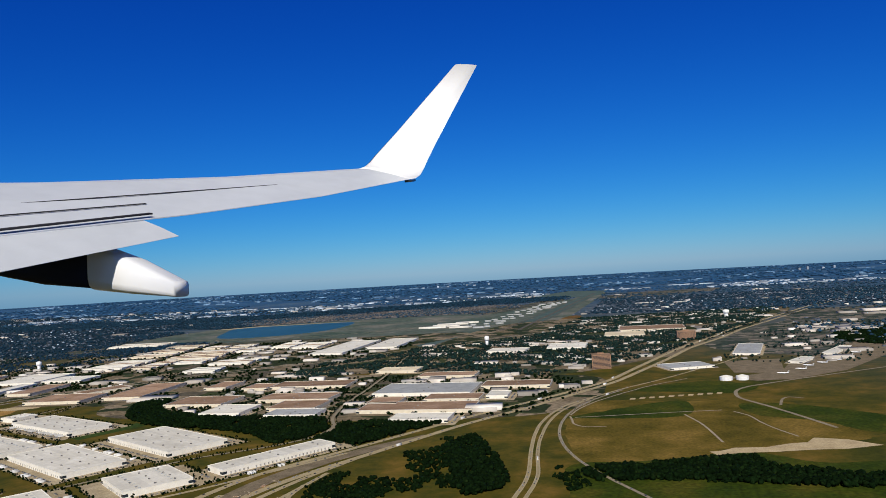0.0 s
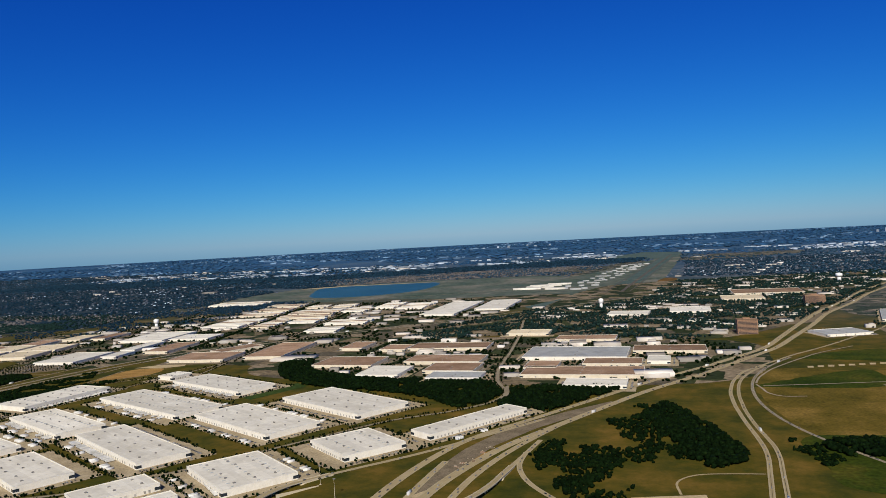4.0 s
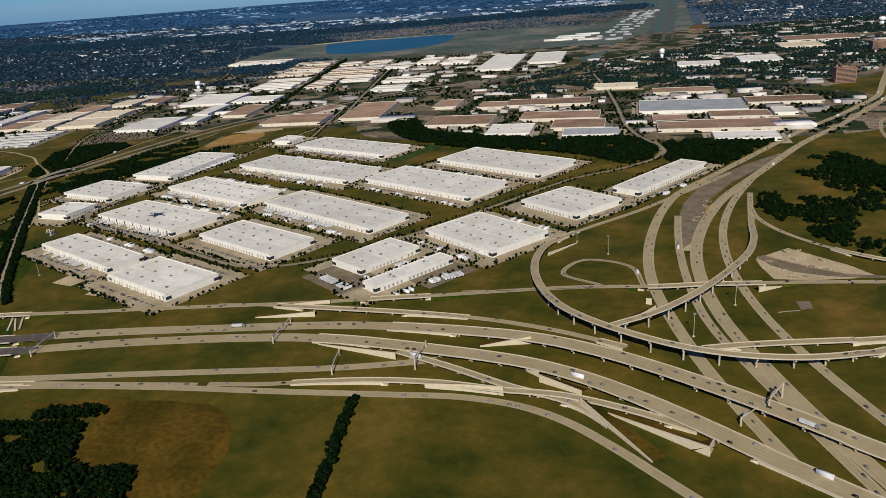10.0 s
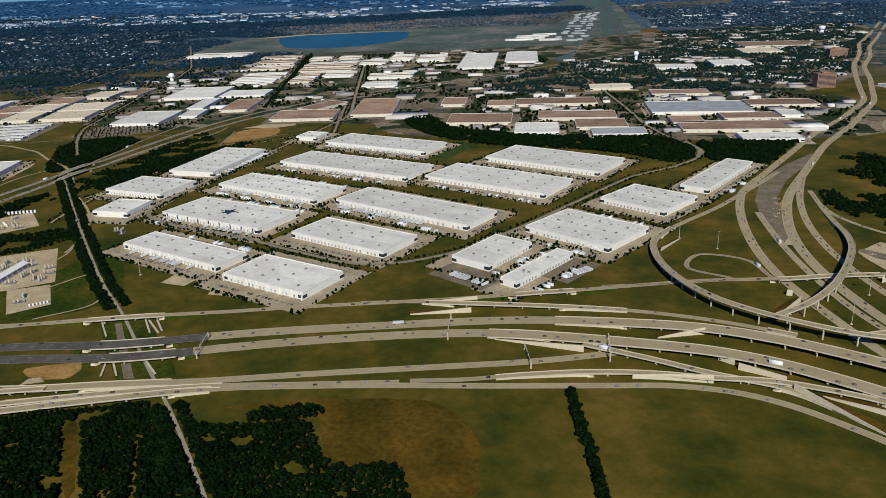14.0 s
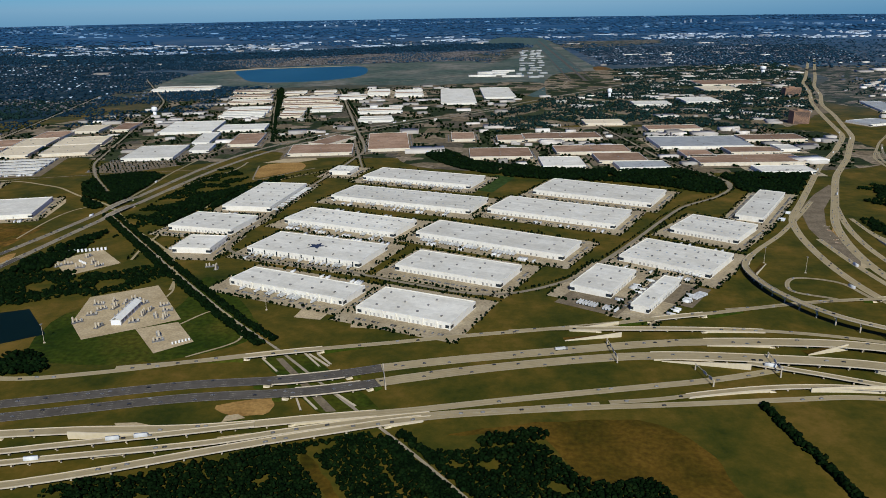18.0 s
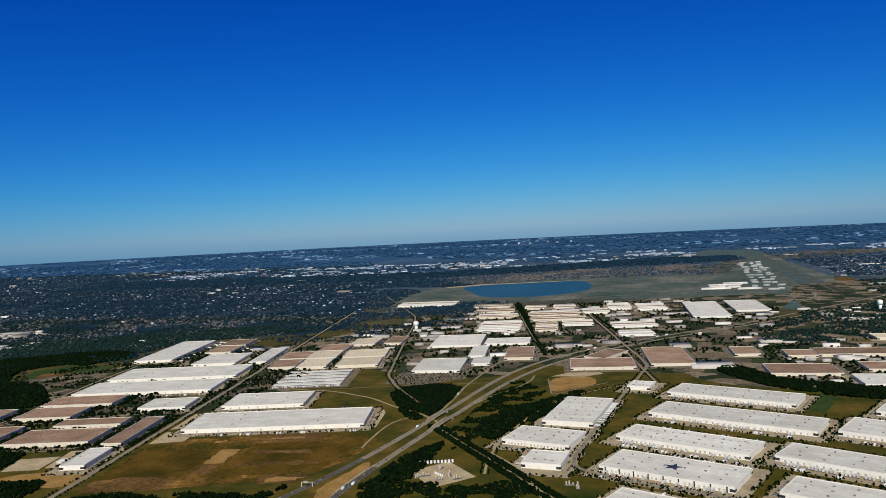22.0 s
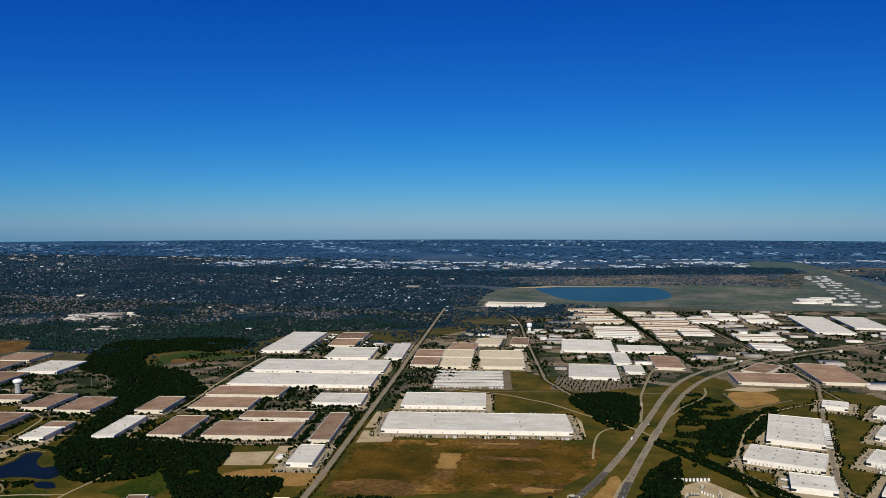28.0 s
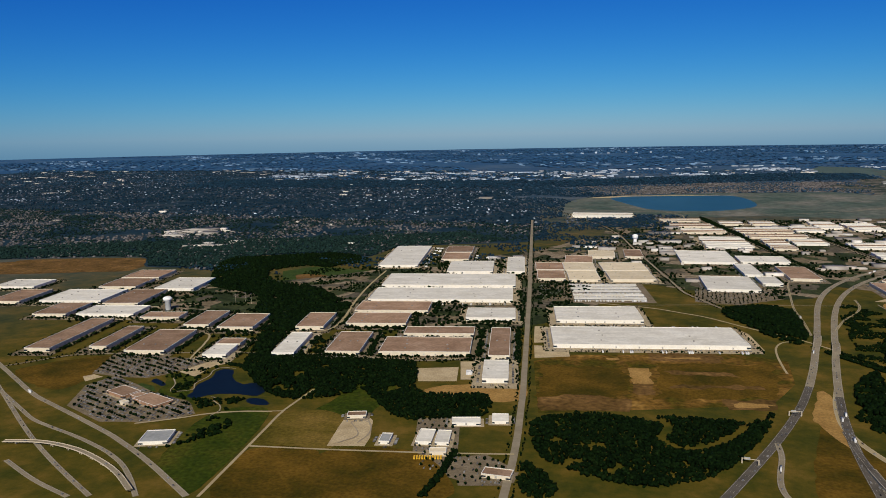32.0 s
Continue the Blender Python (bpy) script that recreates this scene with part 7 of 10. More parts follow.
def tree(x, y, k=0, s=1.0, a=0.0, label="small round green street tree"):
    ob = thing("tree", pose(x, y, 0, 0, 0, a), label, "tree", "street trees")
    ob.scale = (s, s, s)
    share("trunk", TREES[k][0], ob, Matrix())
    share("crown", TREES[k][1], ob, Matrix())
    return ob



# ---- woods ----
CLEARINGS = [
    (1.8, [(-493.1, 194.6), (-483.1, 189.3), (-484.3, 176.6), (-475.5, 172.2), (-465.2, 182.4), (-459.6, 194.1)]),
    (1.9, [(-291.8, 110.9), (-288, 105.7), (-279.8, 92.9), (-269.4, 77.1)]),
    (0.5, [(-277.2, 111.1), (-270.2, 97.9), (-261.4, 80.8)]),
    (0.9, [(-278.9, 123.2), (-272.1, 114.9), (-264.6, 105.6), (-256.7, 96.5), (-243.3, 80.1)]),
]
forest("woodland", [(-290.7, 427.1), (-278.8, 439.5), (-258.1, 406.1), (-220.1, 388.1), (-188.1, 384.8), (-156.8, 385.7), (-140.9, 365.6), (-137.3, 344), (-149.4, 330.8), (-167.3, 344.4), (-192.4, 355.5), (-233.7, 364.2), (-258.2, 378.7), (-276, 396.8)], seed=1)
forest("woodland", [(-338.4, 97.4), (-325.1, 103.6), (-311.4, 110.5), (-296.6, 117.2), (-279.2, 121.9), (-259.1, 96.9), (-248.9, 82.4), (-312.5, 70.2)], seed=2)
forest("woodland", [(-272.2, 111.4), (-253.2, 114.9), (-245.1, 117.6), (-236.2, 104.4), (-224.1, 106.5), (-221.4, 99.6), (-217.4, 87.1), (-249.3, 81.1)], seed=3)
forest("woodland", [(-257, 119.7), (-244.9, 123.2), (-243.8, 119.2), (-256.1, 116.3)], seed=4)
forest("woodland", [(-400, 286.7), (-395.8, 319.5), (-381.3, 343), (-361.9, 369.6), (-363.6, 352.3), (-373.4, 317), (-380.8, 299.5), (-386.8, 275)], seed=5)
forest("woodland", [(-448.3, 334.8), (-463.8, 366.5), (-431.5, 374.6), (-426.3, 354.2), (-431.5, 326.1)], seed=6)
forest("woodland", [(-386.8, 151.9), (-376.5, 157.7), (-368.9, 152), (-366, 145.2), (-383.5, 146.7)], seed=7)
forest("woodland", [(-526, 181.3), (-507.9, 192.2), (-489, 189), (-479.6, 176.2), (-469.7, 177), (-449.9, 209.9), (-458.6, 176.2), (-471.3, 152.8), (-490.1, 142.7), (-509.6, 148.2), (-519.8, 157.2)], seed=8)
forest("woodland", [(-662.5, 217.7), (-627.7, 236.8), (-607.5, 229.3), (-588.4, 230.7), (-575.2, 198.9), (-560.4, 196.9), (-548.4, 200.5), (-542.9, 181.6), (-556.6, 173.6), (-572.1, 171), (-595.5, 192.9), (-600.3, 183.6), (-625.5, 177.3)], seed=9)
forest("woodland", [(-787.9, 359.4), (-831.3, 438), (-811, 462.7), (-758.4, 490.1), (-718.8, 465.3), (-733.1, 440.9), (-735.9, 430), (-756.4, 432), (-770, 405), (-741.2, 367.5), (-706.2, 357.8), (-678.2, 334.6), (-661, 316.4), (-665.8, 303.8), (-671.7, 295.5), (-666.9, 269.3), (-670.6, 259.1), (-684.6, 276.4), (-708, 293.6), (-722, 318), (-738.4, 335.1), (-763.4, 342.7)], seed=10, gap=1.5, size=(0.8, 1.5))
forest("woodland", [(-683.1, 276.8), (-669.9, 274.4), (-663.9, 248.1), (-656.1, 225.8), (-652, 216), (-661.2, 216), (-672, 240), (-680.7, 259.6)], seed=12)
forest("woodland", [(-521.2, 148.5), (-508.5, 134.1), (-513.5, 128.5), (-518.7, 130.9)], seed=11)
forest("woodland", [(-419.4, 246.1), (-409.2, 266.9), (-409.4, 223.7), (-420.5, 220.3)], seed=13)
forest("woodland", [(-464, 361.9), (-435.2, 377.8), (-427.1, 329.9), (-433.3, 302), (-451.3, 328)], seed=14)
forest("woodland", [(-391.8, 151.8), (-382.5, 153.6), (-371, 150.5), (-367.4, 146.1), (-377.6, 144)], seed=17)
forest("woodland", [(-495.3, 188.2), (-479.7, 197.3), (-455.5, 195.8), (-461.6, 175.3), (-468.7, 159.4)], seed=19)
forest("woodland", [(-478.5, 799.7), (-473.5, 799.8), (-428.4, 608.9), (-431.3, 608.9)], seed=20)
forest("woodland", [(-16.7, 299), (3.5, 304.6), (37, 317), (42, 303), (71.1, 296), (68, 283), (40, 284), (10, 287), (-12, 284)], seed=30)
forest("woodland", [(-74.8, 328.1), (-66, 344), (-54, 322), (-45, 298), (-40, 276), (-52, 266), (-60, 284), (-66, 306)], seed=31)
forest("woodland", [(151.5, 725.8), (240, 790), (260, 700), (185, 645), (150, 652)], seed=32, gap=1.8, size=(0.9, 1.6))
forest("woodland", [(-134, 367.2), (-110.5, 372.9), (-87.8, 371.2), (-105.7, 331.3), (-120.8, 331.6), (-133.9, 336.5)], seed=29)

LOTS = []
HOSPITAL_LOTS = [
    [(-712.5, 180), (-722.5, 201.5), (-684, 208.4), (-676, 206.5), (-679, 193.2), (-681, 188), (-686, 181), (-697, 179)],
    [(-702, 166), (-700, 179), (-686, 173), (-686, 169), (-653, 162.5), (-649, 160), (-641.5, 153), (-645.7, 147), (-650, 143), (-668, 138), (-690, 147)],
]
LOTS.append(([(-478.9, 421), (-456.3, 418.3), (-430.2, 433.8), (-429.9, 401.2), (-454.5, 379.8), (-478.2, 380.7)], 0))
LOTS.append(([(-572.4, 405.7), (-555.1, 419.6), (-546.4, 369.9), (-563.7, 357.6)], 0))
LOTS.append(([(-555.9, 146), (-564.3, 172.3), (-550.5, 176.5), (-542.7, 150.1), (-536.8, 132.2), (-550, 135.6)], 0))
LOTS.append(([(-543.1, 145.8), (-533.9, 150.7), (-523.5, 143.9), (-523.9, 132.7), (-535.7, 129)], 0))

# ---- what lies between and beyond: houses, roofs, trees ----
ROAD_XY = np.concatenate([p[:, :2] for _, _, _, p in ROADS])
ROAD_W = np.concatenate([np.full(len(p), w) for _, _, w, p in ROADS])


def free(x, y, gap=1.5, size=0.0):
    """Which points keep clear of the roads and of the placed buildings."""
    ok = np.ones(len(x), bool)
    for a in range(0, len(x), 2000):
        s = slice(a, a + 2000)
        d = np.hypot(x[s, None] - ROAD_XY[None, :, 0], y[s, None] - ROAD_XY[None, :, 1]) - ROAD_W[None] / 2
        ok[s] = d.min(1) > gap + size
    for bx, by, w, d, ang in FOOT:
        c, s = math.cos(radians(ang)), math.sin(radians(ang))
        u, v = (x - bx) * c + (y - by) * s, -(x - bx) * s + (y - by) * c
        ok &= (abs(u) > w / 2 + gap + size) | (abs(v) > d / 2 + gap + size)
    return ok


CLAY_FIELD = [(-1120, 350), (-1010, 386), (-996, 404), (-906, 431), (-876, 386), (-905, 369), (-961, 345), (-1060, 310)]
GREEN = [(-762, 409), (-747, 432), (-684, 424), (-678, 388), (-670, 350), (-689, 355), (-723, 372), (-740, 372)]
TOWER_GREEN = [(-760.6, 287.8), (-766.4, 307.6), (-754.9, 330.7), (-725.4, 315.5), (-712.6, 292.4), (-752.9, 285.5)]
OPEN_LAND = [PRAIRIE, CLAY_FIELD, GREEN, TOWER_GREEN]


def scatter(poly, n, seed, clear=None, size=0.0):
    rs = np.random.RandomState(seed)
    poly = np.array(poly, float)
    lo, hi = poly.min(0), poly.max(0)
    x, y = rs.uniform(lo[0], hi[0], n * 3), rs.uniform(lo[1], hi[1], n * 3)
    ok = inside(poly, x, y)
    for land in OPEN_LAND:
        ok &= ~inside(land, x, y)
    x, y = x[ok][:n], y[ok][:n]
    if clear is not None:
        ok = free(x, y, clear, size)
        x, y = x[ok], y[ok]
    return x, y, rs


def many_boxes(name, x, y, w, d, h, ang, mat, label, category, hip=0.0, base=0.0):
    """Many roofs in one mesh of kind stuff; hip draws the top in to a sloped roof."""
    n = len(x)
    c = np.array([(-1, -1), (1, -1), (1, 1), (-1, 1)], float) / 2
    lx, ly = c[:, 0][None] * w[:, None], c[:, 1][None] * d[:, None]
    ca, sa = np.cos(ang)[:, None], np.sin(ang)[:, None]
    px, py = lx * ca - ly * sa, lx * sa + ly * ca
    lowv = np.stack([px + x[:, None], py + y[:, None], np.full_like(px, base)], -1)
    if hip:
        eave = lowv.copy()
        eave[..., 2] = base + h[:, None] * 0.55
        top = np.stack([px * (1 - hip) + x[:, None], py * (1 - hip) + y[:, None], base + h[:, None] + 0 * px], -1)
        v = np.concatenate([lowv, eave, top], 1)
        q = [(0, 1, 5, 4), (1, 2, 6, 5), (2, 3, 7, 6), (3, 0, 4, 7), (4, 5, 9, 8), (5, 6, 10, 9), (6, 7, 11, 10), (7, 4, 8, 11), (8, 9, 10, 11)]
        k = 12
    else:
        top = lowv.copy()
        top[..., 2] = base + h[:, None]
        v = np.concatenate([lowv, top], 1)
        q = BOX_F[1:]
        k = 8
    f = (np.array(q)[None] + k * np.arange(n)[:, None, None]).reshape(-1, 4)
    v = v.reshape(-1, 3)
    me = bpy.data.meshes.new(name)
    me.vertices.add(len(v))
    me.vertices.foreach_set("co", v.ravel())
    me.loops.add(f.size)
    me.loops.foreach_set("vertex_index", f.ravel())
    me.polygons.add(len(f))
    me.polygons.foreach_set("loop_start", np.arange(0, f.size, 4))
    me.polygons.foreach_set("loop_total", np.full(len(f), 4))
    me.update(calc_edges=True)
    me.materials.append(mat)
    return tagged(new(name, me), label, category, kind="stuff")


def density(x, y, scale, seed):
    return np.array([noise.noise(Vector((a * scale, b * scale, seed))) for a, b in zip(x, y)])


def rim_height(x, y):
    return 6.0 * np.maximum(0.0, (np.hypot(x + 250, y) - 2800) / 1920) ** 1.5


def trees_in(poly, n, r, seed, mat="leaf_far", clear=None, label="scattered trees among houses, tinted with painted haze", high=0.8, scale=0.01, cut=-0.3, squash=0.75):
    x, y, rs = scatter(poly, n, seed, clear)
    ok = density(x, y, scale, seed) > cut
    x, y = x[ok], y[ok]
    rad = rs.uniform(*r, len(x))
    return clumps("tree_cover", np.stack([x, y, rad * high + rim_height(x, y)], 1), rad, MAT[mat], label, "trees", squash, seed)


def houses_in(poly, n, seed, clear=None, mat="hazy_house_roof", size=(1.8, 3.2), label="rows of small houses, grey roofs tinted with haze", cut=-0.1, scale=0.006, ang=0.1):
    x, y, rs = scatter(poly, n, seed, clear)
    ok = density(x, y, scale, seed + 5) > cut
    x, y = x[ok], y[ok]
    # rows along curving streets, whose bearing changes from quarter to quarter
    turn = 0.5 * np.sin(np.floor(x / 90.0) * 1.7 + np.floor(y / 110.0) * 2.3 + seed)
    u, v = x * np.cos(turn) + y * np.sin(turn), -x * np.sin(turn) + y * np.cos(turn)
    row = rs.uniform(size=len(x)) < 0.85
    v = np.where(row, np.round(v / 8.0) * 8.0 + np.sign(rs.uniform(-1, 1, len(x))) * 1.9 + 2.0 * np.sin(u * 0.06) + rs.uniform(-0.3, 0.3, len(x)), v)
    u = np.where(row, np.round(u / 3.2) * 3.2 + rs.uniform(-0.3, 0.3, len(x)), u)
    x, y = u * np.cos(turn) - v * np.sin(turn), u * np.sin(turn) + v * np.cos(turn)
    ang = ang + turn
    w = rs.uniform(*size, len(x))
    return many_boxes("houses", x, y, w, w * rs.uniform(0.6, 0.9, len(x)), rs.uniform(0.9, 1.4, len(x)), ang + rs.normal(0, 0.2, len(x)), MAT[mat], label, "houses", 0.45)


def roofs_in(poly, n, seed, size, clear=None, mat="far_roof", label="pale flat roofs of distant buildings", ang=0.15, cut=-0.05, scale=0.004, high=(1.0, 2.2)):
    x, y, rs = scatter(poly, n, seed, clear, 3.0 if clear else 0.0)
    ok = density(x, y, scale, seed + 11) > cut
    x, y = x[ok], y[ok]
    w = rs.uniform(*size, len(x)) * rs.choice([0.5, 1.0, 1.0, 1.8], len(x))
    base = rim_height(x, y)
    return many_boxes("flat_roofs", x, y, w, w * rs.uniform(0.4, 0.9, len(x)), rs.uniform(*high, len(x)) + base, ang + rs.normal(0, 0.06, len(x)), MAT[mat], label, "buildings")


NW_FRONT = [(-1700, 400), (-1124, 352), (-1023, 397), (-982, 416), (-938, 434), (-906, 433), (-876, 400), (-842, 404), (-815, 401), (-831, 438), (-816, 470), (-761, 495), (-729, 482), (-725, 530), (-690, 560), (-620, 600)]
NW = NW_FRONT + [(-630, 700), (-720, 960), (-840, 1320), (-900, 1800), (-2500, 1800), (-2300, 800)]
NW_A = NW_FRONT + [(-630, 720), (-1500, 760), (-1800, 600)]
NW_B = [(-630, 700), (-720, 960), (-840, 1320), (-900, 1800), (-2500, 1800), (-2300, 800), (-1800, 580), (-1500, 740)]
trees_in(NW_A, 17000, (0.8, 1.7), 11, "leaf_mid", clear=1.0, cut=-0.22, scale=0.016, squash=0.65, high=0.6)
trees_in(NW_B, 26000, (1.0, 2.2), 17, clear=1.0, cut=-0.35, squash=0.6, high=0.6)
houses_in(NW_A, 9500, 18, clear=0.8, mat="suburb_roof", cut=-0.16, scale=0.012, label="streets of grey and tan roofed houses among trees", size=(1.6, 2.6))
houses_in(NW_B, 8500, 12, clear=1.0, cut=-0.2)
houses_in(NW_B, 2600, 15, clear=1.0, mat="hazy_belt_roof", cut=0.02, scale=0.01, label="streaks of pale roofed houses among trees")
roofs_in(NW, 150, 13, (5, 12), clear=3, cut=0.05, label="flat roofs of schools and shops in the suburb")
NW_NEAR = [(-1100, 372), (-1023, 399), (-982, 418), (-938, 436), (-906, 435), (-876, 402), (-842, 406), (-815, 403), (-831, 440), (-816, 472), (-761, 497), (-729, 484), (-725, 532), (-690, 562), (-640, 600), (-700, 640), (-860, 560), (-1000, 500), (-1130, 430)]
trees_in(NW_NEAR, 8500, (0.9, 1.8), 14, "leaf_mid", clear=0.8, cut=-0.6, squash=0.7, high=0.6, label="close dark trees at the edge of the suburb")
SHOPS = [(-994, 553), (-1014, 594), (-961, 620), (-934, 601), (-958, 552)]
SCHOOL = [(-913, 486), (-906, 543), (-878, 530), (-888, 485)]
roofs_in(SHOPS, 26, 61, (6, 14), cut=-1.0, label="tan and pink roofs of a shopping centre")
roofs_in(SCHOOL, 12, 62, (5, 11), cut=-1.0, label="pale roofs of a school")
NW_EDGE = [(-850, 400), (-700, 500), (-620, 600), (-630, 700), (-720, 960), (-590, 950), (-510, 720), (-500, 640), (-590, 520), (-760, 380)]
trees_in(NW_EDGE, 5000, (0.7, 1.5), 16, clear=1.0, cut=0.0, scale=0.02, squash=0.7, label="dark trees thinning out at the edge of the suburb")
LAKE_WEST = [(-630, 700), (-505, 720), (-490, 860), (-560, 1000), (-700, 1330), (-840, 1320), (-720, 960)]
trees_in(LAKE_WEST, 5200, (0.9, 2.0), 19, clear=1.0, cut=-0.15, scale=0.012, squash=0.6, high=0.6, label="dark trees between the suburb and the lake")
houses_in(LAKE_WEST, 700, 20, clear=1.0)
OFFICE = [(-255, 505), (-170, 545), (-60, 515), (20, 620), (110, 860), (160, 1100), (-120, 1000), (-180, 900), (-200, 700), (-250, 600)]
trees_in(OFFICE, 15000, (0.7, 1.5), 21, "leaf_mid", clear=0.8, cut=-0.22, scale=0.03, label="dark green trees between offices")
roofs_in(OFFICE, 300, 22, (4, 11), clear=1.2, cut=-0.3, label="pale flat office and workshop roofs", ang=0.05, high=(0.8, 1.5))
NE_MID = [(-450, 480), (-300, 420), (-250, 520), (-220, 700), (-200, 860), (-420, 800), (-540, 740), (-560, 640)]
trees_in(NE_MID, 3500, (0.7, 1.3), 23, "leaf", clear=1.0, cut=-0.02, scale=0.03, label="green trees between warehouses")
roofs_in(NE_MID, 170, 24, (5, 14), clear=1.5, cut=-0.1, label="small pale flat roofs between warehouses")
EAST_MID = [(-260, 395), (-60, 385), (-20, 470), (-60, 520), (-260, 520)]
trees_in(EAST_MID, 2200, (0.6, 1.1), 25, "leaf", clear=0.8, cut=-0.1, scale=0.05, label="green trees between warehouses")
roofs_in(EAST_MID, 90, 26, (4, 11), clear=1.0, cut=-0.3, label="small pale flat roofs between warehouses")
WEST_MID = [(-790, 240), (-560, 230), (-530, 470), (-660, 500), (-760, 380), (-860, 330)]
trees_in(WEST_MID, 5000, (0.6, 1.2), 27, "leaf", clear=0.8, cut=-0.12, scale=0.03, label="green trees between warehouses")
roofs_in(WEST_MID, 30, 28, (3, 7), clear=1.5, cut=0.0, label="small flat roofs between warehouses")
TOWER_MID = [(-640, 470), (-540, 440), (-430, 400), (-400, 470), (-450, 620), (-560, 640), (-600, 560)]
trees_in(TOWER_MID, 1600, (0.6, 1.2), 29, "leaf", clear=0.8, cut=0.0, scale=0.03, label="green trees between warehouses")
roofs_in(TOWER_MID, 60, 30, (3, 8), clear=1.2, cut=-0.2, label="small flat roofs and sheds")

# the plain beyond: streets behind the lake, a dark wooded belt, sheds, the far plain
LAKE_TOWN = [(-697, 1268), (-396, 1434), (-240, 1450), (-215, 1330), (-250, 1190), (-290, 1215), (-445, 1180), (-546, 1140), (-636, 1108)]
DARK_BELT = [(-1500, 1180), (-869, 1244), (-697, 1275), (-396, 1445), (-177, 1530), (-166, 1725), (-330, 1735), (-760, 1455), (-958, 1435), (-1500, 1420)]
patch("town_plots", "works_far", LAKE_TOWN)
houses_in(LAKE_TOWN, 5200, 71, mat="suburb_roof", size=(2.0, 3.4), cut=-0.45, label="close rows of tan and grey roofed houses behind the lake")
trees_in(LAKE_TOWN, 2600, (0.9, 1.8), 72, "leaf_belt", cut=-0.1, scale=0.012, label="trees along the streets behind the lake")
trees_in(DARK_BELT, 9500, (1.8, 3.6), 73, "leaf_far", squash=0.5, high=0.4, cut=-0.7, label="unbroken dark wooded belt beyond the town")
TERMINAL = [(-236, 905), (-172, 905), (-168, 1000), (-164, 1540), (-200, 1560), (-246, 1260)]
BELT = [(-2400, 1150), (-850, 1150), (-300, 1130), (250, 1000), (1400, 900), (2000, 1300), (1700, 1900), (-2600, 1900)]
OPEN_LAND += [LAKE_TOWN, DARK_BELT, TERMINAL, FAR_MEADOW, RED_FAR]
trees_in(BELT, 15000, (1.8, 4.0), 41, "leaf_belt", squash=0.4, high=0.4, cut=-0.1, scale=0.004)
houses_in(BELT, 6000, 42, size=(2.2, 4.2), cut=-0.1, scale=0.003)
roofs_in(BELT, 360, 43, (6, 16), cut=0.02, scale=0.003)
EAST_FAR = [(130, 620), (420, 560), (1300, 500), (1500, 900), (300, 1050), (130, 860)]
trees_in(EAST_FAR, 4500, (1.2, 2.6), 44, "leaf_belt", cut=0.0, scale=0.006)
houses_in(EAST_FAR, 1500, 45, size=(2.2, 4.5), cut=0.0)
roofs_in(EAST_FAR, 260, 46, (6, 18), cut=-0.1)
EAST_SUBURB = [(-80, 1090), (60, 1060), (300, 1100), (420, 1560), (216, 1562), (-85, 1520)]
trees_in(EAST_SUBURB, 7000, (1.1, 2.4), 74, "leaf_far", squash=0.5, high=0.5, cut=-0.4, label="dark trees over a suburb beyond the runway")
houses_in(EAST_SUBURB, 3600, 75, size=(1.8, 3.0), cut=-0.3, label="streets of small dark roofed houses under trees")
houses_in(EAST_SUBURB, 800, 77, size=(1.8, 3.0), cut=-0.3, mat="hazy_belt_roof", label="streets of small pale roofed houses under trees")
EAST_TOWN = [(40, 560), (110, 545), (300, 600), (340, 800), (150, 850), (90, 740)]
roofs_in(EAST_TOWN, 110, 52, (4, 11), clear=1.5, cut=-0.3, label="tan and white shop and workshop roofs", scale=0.02)
trees_in(EAST_TOWN, 1500, (0.7, 1.4), 53, "leaf_mid", clear=1.0, cut=-0.1, scale=0.03, label="green trees between shops")
SHED_BELT = [(-1500, 1450), (-958, 1440), (-760, 1460), (-330, 1740), (150, 1850), (900, 1800), (2000, 1600), (2100, 1900), (900, 2200), (-330, 2153), (-874, 1810), (-1500, 1750)]
roofs_in(SHED_BELT, 2300, 47, (5, 14), cut=0.0, scale=0.006, high=(1.5, 2.6), mat="hazy_belt_roof")
trees_in(SHED_BELT, 5000, (2.5, 5), 48, "leaf_haze", squash=0.3, high=0.3, cut=-0.1, scale=0.004)
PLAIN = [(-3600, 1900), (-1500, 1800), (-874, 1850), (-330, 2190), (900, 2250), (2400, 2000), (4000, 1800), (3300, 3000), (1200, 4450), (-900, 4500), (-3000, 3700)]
roofs_in(PLAIN, 3600, 49, (6, 16), cut=0.16, scale=0.0025, high=(2.0, 4.0), mat="hazy_horizon_roof")
trees_in(PLAIN, 12000, (7, 15), 50, "leaf_haze", squash=0.14, high=0.15, cut=-0.3, scale=0.0015)
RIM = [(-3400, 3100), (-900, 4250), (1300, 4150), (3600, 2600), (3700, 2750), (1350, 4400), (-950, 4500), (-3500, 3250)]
trees_in(RIM, 3000, (10, 22), 51, "leaf_haze", squash=0.08, high=0.08, cut=-0.6)
OPEN_LAND.remove(TERMINAL)
OPEN_LAND.remove(PRAIRIE)
OPEN_LAND.remove(GREEN)
OPEN_LAND.remove(TOWER_GREEN)
term = np.random.RandomState(76)
row = np.repeat(np.arange(13), 3)
tx = -212 + row * 2.6 + np.tile((0.0, 15.0, 27.0), 13) + term.uniform(-3, 3, 39)
ty = 925 + row * 44.0 + term.uniform(-9, 9, 39)
